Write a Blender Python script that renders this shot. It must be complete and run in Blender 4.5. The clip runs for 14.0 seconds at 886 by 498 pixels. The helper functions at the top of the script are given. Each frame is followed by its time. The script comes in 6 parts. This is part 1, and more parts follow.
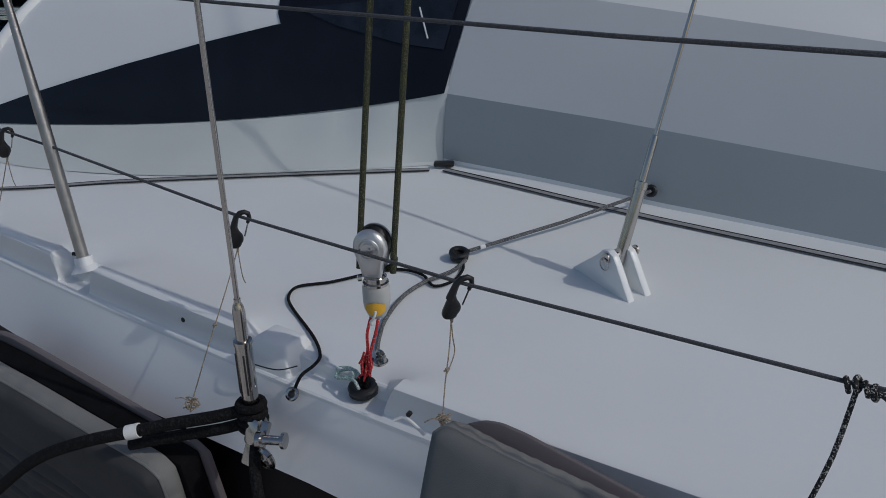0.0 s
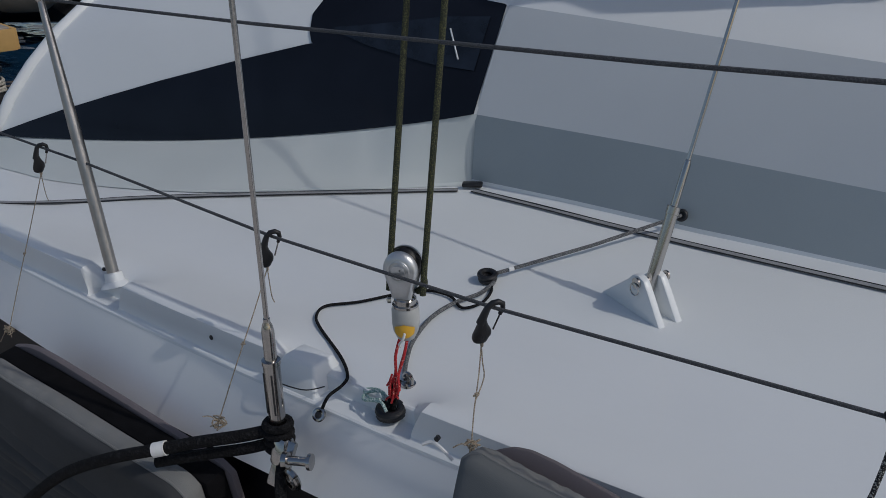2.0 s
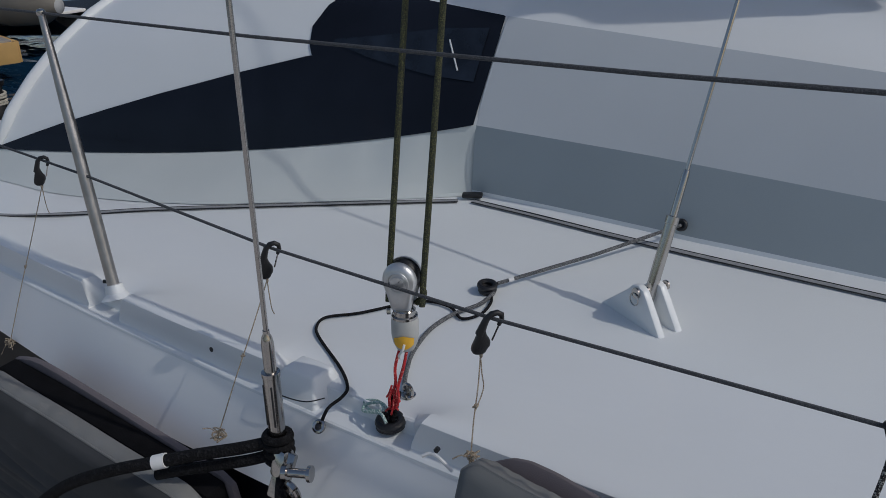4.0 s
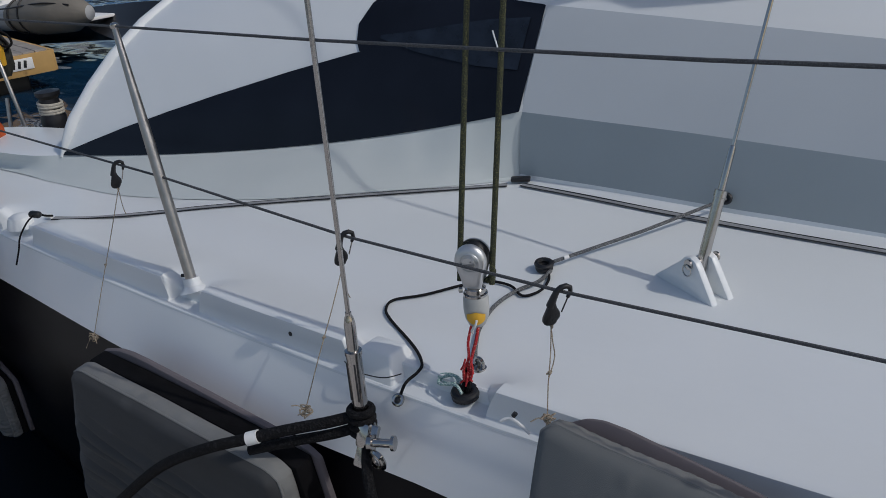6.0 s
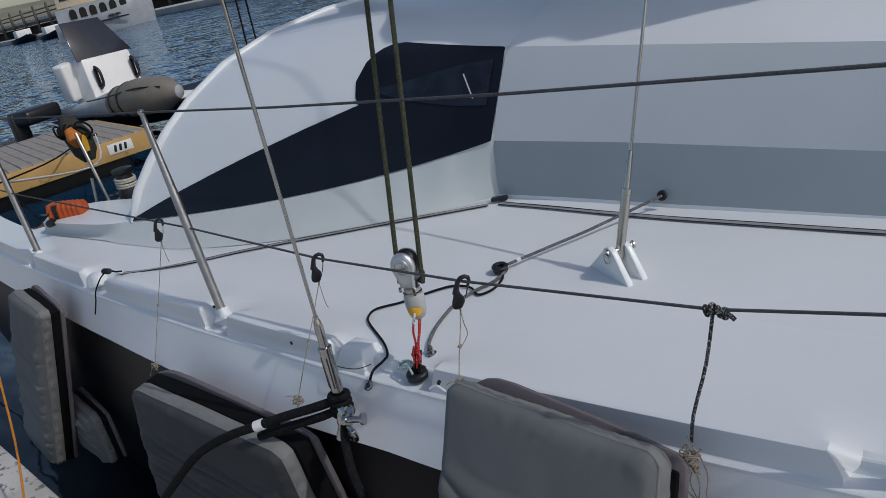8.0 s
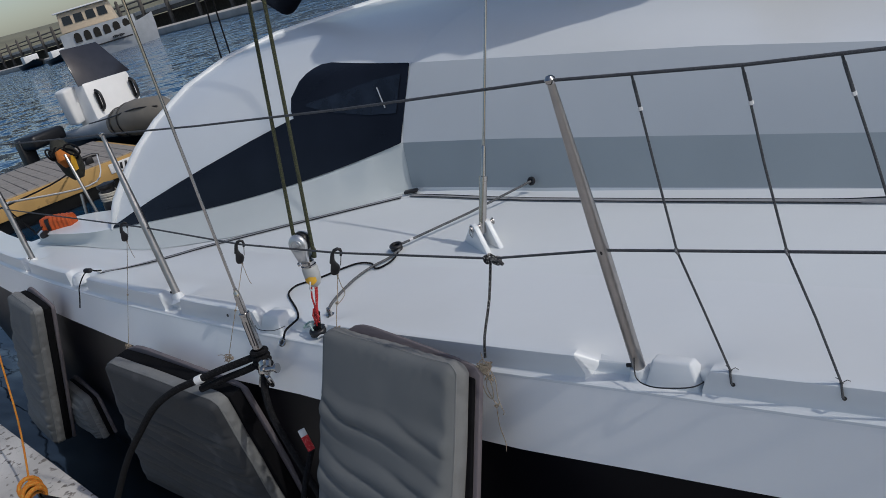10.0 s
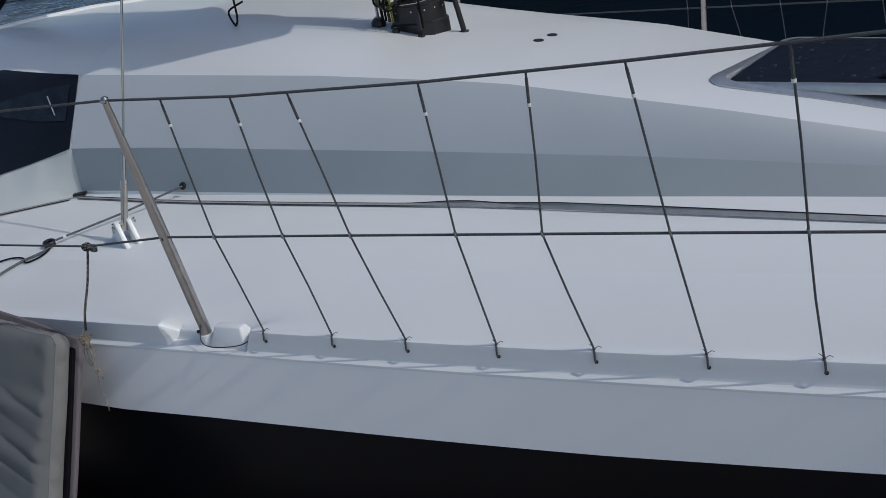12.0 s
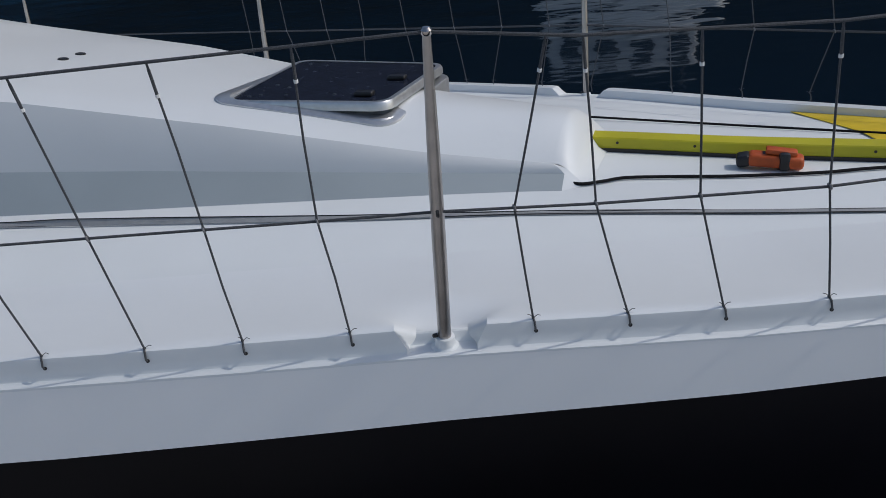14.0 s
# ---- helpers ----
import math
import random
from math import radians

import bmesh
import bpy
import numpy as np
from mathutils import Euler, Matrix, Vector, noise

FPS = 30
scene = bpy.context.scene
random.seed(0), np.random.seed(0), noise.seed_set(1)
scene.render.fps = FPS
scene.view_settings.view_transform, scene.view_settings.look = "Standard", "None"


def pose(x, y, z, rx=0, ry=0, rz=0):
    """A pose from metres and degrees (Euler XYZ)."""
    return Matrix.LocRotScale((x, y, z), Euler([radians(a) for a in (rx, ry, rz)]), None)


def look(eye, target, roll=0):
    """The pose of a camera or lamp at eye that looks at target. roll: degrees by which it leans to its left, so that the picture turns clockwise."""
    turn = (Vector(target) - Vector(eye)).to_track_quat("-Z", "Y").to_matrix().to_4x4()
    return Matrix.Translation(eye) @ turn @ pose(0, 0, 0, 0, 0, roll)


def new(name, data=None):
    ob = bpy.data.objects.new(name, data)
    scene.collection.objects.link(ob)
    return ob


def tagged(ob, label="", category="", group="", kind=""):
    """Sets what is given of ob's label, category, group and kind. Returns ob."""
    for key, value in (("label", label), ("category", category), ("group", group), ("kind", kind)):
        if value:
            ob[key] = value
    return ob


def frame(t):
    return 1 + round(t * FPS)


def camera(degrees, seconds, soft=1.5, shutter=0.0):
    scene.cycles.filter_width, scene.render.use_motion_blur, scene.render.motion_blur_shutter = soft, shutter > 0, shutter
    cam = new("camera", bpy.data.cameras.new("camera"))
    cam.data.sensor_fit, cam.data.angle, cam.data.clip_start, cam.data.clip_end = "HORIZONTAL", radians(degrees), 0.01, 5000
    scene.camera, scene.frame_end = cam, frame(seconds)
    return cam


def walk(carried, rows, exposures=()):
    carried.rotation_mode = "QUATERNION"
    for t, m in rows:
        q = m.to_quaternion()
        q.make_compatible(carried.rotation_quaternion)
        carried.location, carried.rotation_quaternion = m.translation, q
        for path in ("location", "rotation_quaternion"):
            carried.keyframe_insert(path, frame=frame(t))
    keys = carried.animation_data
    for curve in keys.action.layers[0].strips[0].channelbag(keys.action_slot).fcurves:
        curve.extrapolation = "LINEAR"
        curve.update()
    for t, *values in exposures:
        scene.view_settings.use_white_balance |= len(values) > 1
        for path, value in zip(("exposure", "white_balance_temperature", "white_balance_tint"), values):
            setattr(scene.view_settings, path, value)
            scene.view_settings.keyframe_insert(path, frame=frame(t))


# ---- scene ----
cam = camera(54.1, 14.0, soft=0.64)
EXPOSURE = [(0.0, -1.01, 6430, 10), (5.0, -0.88, 6430, 10), (7.5, -0.64, 6430, 10), (10.6, -0.62, 6430, 10), (12.5, -0.62, 6430, 10), (14.0, -0.54, 6430, 10)]
PATH = [
    (0, (-0.26, -0.928, 0.803), (-1.207, 0.625, -0.027), -2.2),
    (0.5, (-0.263, -0.923, 0.801), (-1.222, 0.632, -0.013), -2.5),
    (1, (-0.273, -0.922, 0.805), (-1.252, 0.63, 0.008), -1.9),
    (1.5, (-0.268, -0.926, 0.802), (-1.244, 0.625, 0.0), -1.9),
    (2, (-0.276, -0.927, 0.809), (-1.274, 0.614, 0.017), -1.9),
    (2.5, (-0.274, -0.932, 0.811), (-1.275, 0.617, 0.037), -1.9),
    (2.7, (-0.276, -0.93, 0.813), (-1.277, 0.619, 0.04), -2.1),
    (4.8, (-0.269, -0.925, 0.81), (-1.281, 0.621, 0.045), -2.3),
    (5, (-0.27, -0.929, 0.812), (-1.289, 0.615, 0.053), -2.8),
    (5.5, (-0.264, -0.966, 0.827), (-1.28, 0.572, 0.052), -3.4),
    (6, (-0.271, -1.043, 0.848), (-1.329, 0.456, 0.054), -5.5),
    (6.5, (-0.204, -1.078, 0.855), (-1.322, 0.408, 0.12), -7.1),
    (7, (-0.04, -1.102, 0.86), (-1.247, 0.327, 0.154), -8.0),
    (7.5, (0.126, -1.117, 0.86), (-1.109, 0.286, 0.148), -10.0),
    (8, (0.227, -1.146, 0.886), (-1.037, 0.246, 0.205), -13.8),
    (8.2, (0.282, -1.131, 0.865), (-0.973, 0.278, 0.203), -13.9),
    (10.3, (0.904, -1.335, 0.916), (-0.389, 0.037, 0.248), -17.1),
    (10.5, (0.96, -1.321, 0.895), (-0.35, 0.039, 0.238), -14.7),
    (11, (1.127, -1.316, 0.899), (-0.06, 0.16, 0.255), -13.5),
    (11.5, (1.303, -1.38, 0.902), (0.214, 0.143, 0.199), -12.8),
    (12, (1.458, -1.459, 0.914), (0.601, 0.182, 0.156), -11.3),
    (12.5, (1.567, -1.486, 0.907), (0.944, 0.239, 0.11), -9.9),
    (13, (1.712, -1.476, 0.879), (1.272, 0.264, -0.002), -7.4),
    (13.5, (1.825, -1.479, 0.883), (1.577, 0.305, 0.013), -8.2),
    (14, (1.929, -1.516, 0.878), (1.803, 0.304, 0.058), -5.9),
]
walk(cam, [(t, look(eye, target, roll)) for t, eye, target, roll in PATH], EXPOSURE)

# ---- world, sun ----
world = bpy.data.worlds.new("sky")
scene.world = world
world.use_nodes = True
wn = world.node_tree
sky = wn.nodes.new("ShaderNodeTexSky")
sky.sky_type, sky.sun_disc = "NISHITA", False
sky.dust_density, sky.ozone_density = 1.8, 1.0
SUN = Vector((1.03, 0.08, 1.0)).normalized()
sky.sun_elevation = math.asin(SUN.z)
sky.sun_rotation = math.atan2(SUN.x, SUN.y)
wn.links.new(sky.outputs[0], wn.nodes["Background"].inputs[0])
wn.nodes["Background"].inputs[1].default_value = 0.155
lamp = bpy.data.lights.new("sun", "SUN")
lamp.energy, lamp.angle, lamp.color = 2.15, radians(0.7), (1.0, 0.965, 0.91)
sun = new("sun", lamp)
sun.matrix_world = look((0, 0, 8), Vector((0, 0, 8)) - SUN)


# ---- materials ----
def material(name, colour, rough=0.5, metal=0.0, vary=0.06, scale=6.0, fine=0.0, fine_scale=300.0, coat=0.0, spots=None):
    """A surface with slow stains, fine grain and bump."""
    m = bpy.data.materials.new(name)
    m.use_nodes = True
    t = m.node_tree
    b = t.nodes["Principled BSDF"]
    b.inputs["Metallic"].default_value = metal
    b.inputs["Coat Weight"].default_value = coat
    co = t.nodes.new("ShaderNodeTexCoord")
    big = t.nodes.new("ShaderNodeTexNoise")
    big.inputs["Scale"].default_value, big.inputs["Detail"].default_value = scale, 6
    t.links.new(co.outputs["Object"], big.inputs["Vector"])
    ramp = t.nodes.new("ShaderNodeValToRGB")
    ramp.color_ramp.elements[0].position, ramp.color_ramp.elements[1].position = 0.3, 0.7
    lo = [max(0, c * (1 - vary)) for c in colour]
    hi = [min(1, c * (1 + vary)) for c in colour]
    ramp.color_ramp.elements[0].color, ramp.color_ramp.elements[1].color = (*lo, 1), (*hi, 1)
    t.links.new(big.outputs[0], ramp.inputs[0])
    last = ramp.outputs[0]
    if spots:
        sc, amount, dark = spots
        n2 = t.nodes.new("ShaderNodeTexNoise")
        n2.inputs["Scale"].default_value, n2.inputs["Detail"].default_value = sc, 3
        t.links.new(co.outputs["Object"], n2.inputs["Vector"])
        r2 = t.nodes.new("ShaderNodeMapRange")
        r2.inputs[1].default_value, r2.inputs[2].default_value = amount, amount + 0.08
        t.links.new(n2.outputs[0], r2.inputs[0])
        mx = t.nodes.new("ShaderNodeMix")
        mx.data_type = "RGBA"
        mx.inputs["B"].default_value = (*dark, 1)
        t.links.new(r2.outputs[0], mx.inputs["Factor"])
        t.links.new(last, mx.inputs["A"])
        last = mx.outputs["Result"]
    t.links.new(last, b.inputs["Base Color"])
    rr = t.nodes.new("ShaderNodeMapRange")
    rr.inputs[3].default_value, rr.inputs[4].default_value = max(0.02, rough - 0.07), min(1, rough + 0.07)
    t.links.new(big.outputs[0], rr.inputs[0])
    t.links.new(rr.outputs[0], b.inputs["Roughness"])
    if fine:
        n3 = t.nodes.new("ShaderNodeTexNoise")
        n3.inputs["Scale"].default_value, n3.inputs["Detail"].default_value = fine_scale, 4
        t.links.new(co.outputs["Object"], n3.inputs["Vector"])
        bump = t.nodes.new("ShaderNodeBump")
        bump.inputs["Strength"].default_value, bump.inputs["Distance"].default_value = fine, 0.004
        t.links.new(n3.outputs[0], bump.inputs["Height"])
        t.links.new(bump.outputs[0], b.inputs["Normal"])
    return m


def braid(name, colour, fleck, share=0.6, scale=260.0):
    """Braided rope: two yarn colours in small diamonds, with relief."""
    m = material(name, colour, 0.8, 0, 0.15, 40)
    t = m.node_tree
    b = t.nodes["Principled BSDF"]
    co = t.nodes.new("ShaderNodeTexCoord")
    v = t.nodes.new("ShaderNodeTexVoronoi")
    v.inputs["Scale"].default_value = scale
    t.links.new(co.outputs["Object"], v.inputs["Vector"])
    r = t.nodes.new("ShaderNodeMapRange")
    r.inputs[1].default_value, r.inputs[2].default_value = share, share + 0.05
    sep = t.nodes.new("ShaderNodeSeparateColor")
    t.links.new(v.outputs["Color"], sep.inputs[0])
    t.links.new(sep.outputs[0], r.inputs[0])
    mx = t.nodes.new("ShaderNodeMix")
    mx.data_type = "RGBA"
    mx.inputs["A"].default_value, mx.inputs["B"].default_value = (*colour, 1), (*fleck, 1)
    t.links.new(r.outputs[0], mx.inputs["Factor"])
    t.links.new(mx.outputs["Result"], b.inputs["Base Color"])
    bump = t.nodes.new("ShaderNodeBump")
    bump.inputs["Strength"].default_value, bump.inputs["Distance"].default_value = 0.7, 0.003
    t.links.new(v.outputs["Distance"], bump.inputs["Height"])
    t.links.new(bump.outputs[0], b.inputs["Normal"])
    return m


# sheer band white set above the deck's, standing in for dock bounce
GLOSS_WHITE = material("lightened_topside_white", (0.88, 0.885, 0.885), 0.30, 0, 0.02, 2.2, 0.08, 26, 0.2)
WHITE = material("white_gelcoat", (0.74, 0.765, 0.775), 0.34, 0, 0.025, 2.2, 0.12, 26, 0.15, (3.3, 0.78, (0.66, 0.67, 0.68)))
DECK = material("white_deck_paint", (0.725, 0.755, 0.762), 0.5, 0, 0.03, 1.8, 0.12, 420, 0.0, (160, 0.80, (0.60, 0.61, 0.60)))
# roof white toned down: the upper cabin facet's shade is in this colour
SHADED_WHITE = material("shaded_white", (0.575, 0.60, 0.615), 0.5, 0, 0.03, 2.2, 0.05, 300)
SOFT_GREY = material("soft_grey_coaming", (0.56, 0.60, 0.595), 0.5, 0, 0.03, 3.0, 0.08, 380)
PALE_GREY = material("pale_grey_paint_and_shade", (0.345, 0.388, 0.408), 0.5, 0, 0.04, 3.0, 0.06, 380)
BLACK_HULL = material("black_hull_paint", (0.003, 0.003, 0.005), 0.36, 0, 0.3, 2.0, 0.05, 20)
BLACK_HULL.node_tree.nodes["Principled BSDF"].inputs["Specular IOR Level"].default_value = 0.12
WINDOW = material("dark_acrylic", (0.008, 0.010, 0.016), 0.13, 0, 0.3, 3.0)
WINDOW.node_tree.nodes["Principled BSDF"].inputs["Specular IOR Level"].default_value = 0.28
STEEL = material("stainless_steel", (0.47, 0.45, 0.43), 0.17, 1.0, 0.06, 30, 0.02, 160)
TUBE = material("weathered_steel_tube", (0.42, 0.40, 0.385), 0.34, 1.0, 0.12, 25, 0.2, 200)
MATT_ALLOY = material("matt_grey_alloy", (0.46, 0.47, 0.46), 0.48, 0.25, 0.08, 40, 0.05, 300)
ALLOY = material("silver_anodised_alloy", (0.60, 0.61, 0.62), 0.36, 0.8, 0.08, 40, 0.1, 300)
BLACK = material("black_plastic", (0.012, 0.012, 0.014), 0.42, 0, 0.2, 40, 0.2, 300)
BLACK_ROPE = braid("black_rope", (0.008, 0.008, 0.009), (0.016, 0.016, 0.018), 0.75)
BLACK_ROPE.node_tree.nodes["Principled BSDF"].inputs["Specular IOR Level"].default_value = 0.15
GREY_ROPE = braid("grey_rope", (0.085, 0.09, 0.095), (0.19, 0.195, 0.2), 0.6, 520)
LIFE = braid("grey_braided_line", (0.062, 0.067, 0.075), (0.105, 0.110, 0.120), 0.6, 900)
PALE_LINE = braid("worn_grey_line", (0.19, 0.19, 0.20), (0.30, 0.30, 0.31), 0.6, 900)
YELLOW_ROPE = braid("yellow_green_rope", (0.34, 0.33, 0.05), (0.12, 0.12, 0.03), 0.6, 480)
GREEN_ROPE = braid("dark_green_rope", (0.03, 0.036, 0.02), (0.11, 0.115, 0.045), 0.70, 820)
FLECK_ROPE = braid("black_rope_white_fleck", (0.015, 0.015, 0.016), (0.42, 0.42, 0.40), 0.78, 620)
TWINE = braid("tan_twine", (0.50, 0.43, 0.33), (0.22, 0.16, 0.11), 0.55, 900)
RED = braid("red_lashing", (0.55, 0.025, 0.03), (0.8, 0.25, 0.2), 0.85, 500)
MINT = braid("pale_green_lashing", (0.30, 0.46, 0.42), (0.6, 0.7, 0.66), 0.6, 500)
YELLOW = material("yellow_plastic", (0.75, 0.42, 0.04), 0.5, 0, 0.1, 60)
FABRIC = material("grey_canvas", (0.128, 0.136, 0.138), 0.92, 0, 0.08, 5, 0.28, 900, 0, (9, 0.66, (0.12, 0.125, 0.128)))
# shaded copy of the grey canvas for the low fender's front; blotches random
FABRIC_SHADED = material("shaded_grey_canvas", (0.046, 0.048, 0.051), 0.92, 0, 0.2, 4, 0.28, 900, 0, (7, 0.60, (0.075, 0.077, 0.08)))
FOAM = material("black_foam", (0.006, 0.006, 0.007), 0.95, 0, 0.3, 30, 0.4, 300)
FOAM.node_tree.nodes["Principled BSDF"].inputs["Specular IOR Level"].default_value = 0.1
# canvas edges toned up over the front for the sun that catches them
FABRIC_PALE = material("sunlit_grey_canvas", (0.20, 0.204, 0.202), 0.92, 0, 0.10, 9, 0.6, 700)
FABRIC_DARK = material("mauve_grey_canvas", (0.15, 0.132, 0.142), 0.92, 0, 0.1, 6, 0.6, 700)
WEB = material("grey_webbing", (0.30, 0.31, 0.32), 0.85, 0, 0.1, 30, 0.6, 600)
TAPE = material("white_tape", (0.75, 0.75, 0.74), 0.6, 0, 0.06, 60)


# ---- building helpers ----
def thing(name, label, category, group="", kind="", at=(0, 0, 0)):
    e = new(name)
    e.empty_display_size = 0.05
    e.location = at
    return tagged(e, label, category, group, kind)


def part(name, bm, mat, parent=None, label="", smooth=True, sharp=35):
    """Link a bmesh as one mesh object; its points are in the world."""
    me = bpy.data.meshes.new(name)
    bmesh.ops.recalc_face_normals(bm, faces=bm.faces)
    if smooth:
        lim = radians(sharp)
        for f in bm.faces:
            f.smooth = True
        for e in bm.edges:
            if len(e.link_faces) == 2 and e.calc_face_angle(0) > lim:
                e.smooth = False
    bm.to_mesh(me)
    bm.free()
    for mt in mat if isinstance(mat, (list, tuple)) else [mat]:
        me.materials.append(mt)
    ob = new(name, me)
    if parent is not None:
        ob.parent = parent
        root, shift = parent, Vector()
        while root is not None:
            shift += root.location
            root = root.parent
        me.transform(Matrix.Translation(-shift))
    if label:
        ob["label"] = label
    return ob


def spline(pts, step=6):
    """Catmull-Rom points through pts."""
    p = [Vector(q) for q in pts]
    if len(p) < 3 or step < 2:
        return p
    out = []
    for i in range(len(p) - 1):
        a, b, c, d = p[max(i - 1, 0)], p[i], p[i + 1], p[min(i + 2, len(p) - 1)]
        for k in range(step):
            s = k / step
            out.append(0.5 * ((2 * b) + (c - a) * s + (2 * a - 5 * b + 4 * c - d) * s * s + (3 * b - a - 3 * c + d) * s ** 3))
    return out + [p[-1]]


def tube(pts, r, segs=8, step=1, bm=None, cap=True, r2=None):
    """A round tube along points; r may be a list, one radius a point."""
    bm = bm or bmesh.new()
    p = spline(pts, step)
    radii = r if isinstance(r, list) else [r + ((r2 if r2 is not None else r) - r) * i / max(1, len(p) - 1) for i in range(len(p))]
    rings, side = [], None
    for i, q in enumerate(p):
        way = (p[min(i + 1, len(p) - 1)] - p[max(i - 1, 0)]).normalized()
        if side is None:
            side = way.orthogonal().normalized()
        side = (side - way * side.dot(way))
        side = side.normalized() if side.length > 1e-6 else way.orthogonal().normalized()
        up = way.cross(side)
        rings.append([bm.verts.new(q + radii[i] * (math.cos(a) * side + math.sin(a) * up)) for a in (2 * math.pi * k / segs for k in range(segs))])
    for a, b in zip(rings, rings[1:]):
        for k in range(segs):
            bm.faces.new((a[k], a[(k + 1) % segs], b[(k + 1) % segs], b[k]))
    if cap:
        bm.faces.new(rings[0][::-1])
        bm.faces.new(rings[-1])
    return bm


def lathe(profile, base, axis=(0, 0, 1), segs=20, bm=None):
    """Turn (radius, height) pairs round an axis."""
    base, axis = Vector(base), Vector(axis).normalized()
    return tube([base + axis * (h + 1e-5 * i) for i, (_, h) in enumerate(profile)], [max(r, 1e-4) for r, _ in profile], segs, 1, bm)


def box(centre, size, rot=(0, 0, 0), bevel=0.0, segs=2, bm=None):
    made = bmesh.new()
    bmesh.ops.create_cube(made, size=1.0)
    bmesh.ops.scale(made, vec=size, verts=made.verts)
    if bevel:
        bmesh.ops.bevel(made, geom=list(made.edges), offset=bevel, segments=segs, profile=0.5, affect="EDGES")
    bmesh.ops.transform(made, matrix=pose(*centre, *rot), verts=made.verts)
    return joined(bm, made)


def joined(bm, made):
    if bm is None:
        return made
    tmp = bpy.data.meshes.new("tmp")
    made.to_mesh(tmp)
    made.free()
    bm.from_mesh(tmp)
    bpy.data.meshes.remove(tmp)
    return bm


def grid(rows, bm=None, flip=False):
    """Faces between rows of points of equal length."""
    bm = bm or bmesh.new()
    vs = [[bm.verts.new(p) for p in row] for row in rows]
    for a, b in zip(vs, vs[1:]):
        for k in range(len(a) - 1):
            bm.faces.new((a[k], a[k + 1], b[k + 1], b[k]))
    return bm


def prism(outline, depth, bm=None, bevel=0.0):
    """A plate: the outline (points in space) carried by the vector depth."""
    made = bmesh.new()
    f = made.faces.new([made.verts.new(p) for p in outline])
    ext = bmesh.ops.extrude_face_region(made, geom=[f])
    bmesh.ops.translate(made, vec=depth, verts=[v for v in ext["geom"] if isinstance(v, bmesh.types.BMVert)])
    if bevel:
        bmesh.ops.bevel(made, geom=list(made.edges), offset=bevel, segments=2, profile=0.5, affect="EDGES")
    return joined(bm, made)


def torus(centre, axis, R, r, segs=20, ring=8, bm=None, stretch=1.0):
    axis = Vector(axis).normalized()
    a = axis.orthogonal().normalized()
    b = axis.cross(a)
    pts = [Vector(centre) + R * (math.cos(t) * a * stretch + math.sin(t) * b) for t in (2 * math.pi * k / segs for k in range(segs + 1))]
    return tube(pts, r, ring, 1, bm, cap=False)


def lerp(table, x):
    if x <= table[0][0]:
        return table[0][1]
    for (a, p), (b, q) in zip(table, table[1:]):
        if x <= b:
            return p + (q - p) * (x - a) / (b - a)
    return table[-1][1]


# ---- the yacht's frame: u to the bow along its middle line, v across to the far side ----
MID, AX, AY = 1.70, 0.9603, 0.2790
HEEL = 0.055


def W(u, v, z):
    return Vector((AX * u + AY * v, MID - AY * u + AX * v, z))


def UV(x, y):
    return AX * x - AY * (y - MID), AY * x + AX * (y - MID)


def edge(x):
    """The line of the stanchion feet on the near side."""
    return -0.0174 + 0.0215 * (x - 0.9) ** 2


def edge_z(x):
    """Height of the deck edge: a little lower towards the stern."""
    return lerp([(-6.0, -0.05), (-2.0, -0.028), (-1.0, -0.02), (0.0, 0.0), (1.8, 0.0), (2.0, -0.005), (2.4, -0.020), (5.0, -0.06)], x)


EDGE_TABLE = [UV(x * 0.1, edge(x * 0.1)) for x in range(-62, 48)]
HALF = [(u, -v) for u, v in EDGE_TABLE]


def half(u):
    return max(0.02, lerp(HALF, u))


# gaps between the raised lengths of the near deck edge
NOTCHES = ((-3.52, -3.39), (-2.855, -2.60), (-1.935, -1.768), (-1.315, -0.945), (-0.137, 0.165), (1.712, 1.897))


def notch(x, d):
    """1 on a raised length, 0 in a gap; d inboard from the edge, where the gap fades into the deck."""
    for a, b in NOTCHES:
        more = 0.8 * max(0.0, d)
        if a - more < x < b + more:
            s = max(0.0, min(1.0, (min(x - a, b - x) + more) / (0.040 + 2 * more)))
            k = max(0.0, min(1.0, d / 0.15))
            return 1 - s * (1 - k * k * (3 - 2 * k))
    return 1.0


def lip(x):
    """Height of the raised lip: taller towards the stern."""
    return lerp([(-1.3, 0.047), (-0.3, 0.0405)], x)


def rim(x, d):
    """How far the deck rises to the raised lip at its near edge."""
    wide = lerp([(-1.0, 0.22), (-0.3, 0.32)], x)
    if d >= wide:
        return 0.0
    return lip(x) * (1 - max(0.0, d) / wide) ** 1.5 * (0.3 + 0.7 * notch(x, d))


def deck_z(u, v, lip=True):
    h = half(u)
    up = 0.0
    if lip and v < -0.3:
        x = AX * u + AY * v
        up = rim(x, MID - AY * u + AX * v - edge(x))
    k = max(0.0, min(1.0, (v + h) / 0.75))
    rise = lerp([(-2.4, 0.022), (-0.9, 0.022), (0.5, 0.0)], u) * k * k * (3 - 2 * k)
    return 0.06 * h * (1 - min(1.0, (v / h) ** 2)) - HEEL * (v + h) + edge_z(u * 1.03 - 0.45) + rise + up


def deck_at(x, y, up=0.0):
    return Vector((x, y, deck_z(*UV(x, y)) + up))


def far(p):
    """The mirror of a world point across the yacht's middle plane, heel kept."""
    u, v = UV(p[0], p[1])
    return W(u, -v, p[2] + 2 * HEEL * v)


yacht = thing("sailing_yacht", "white racing yacht with black topsides, moored at the dock", "sailboat")

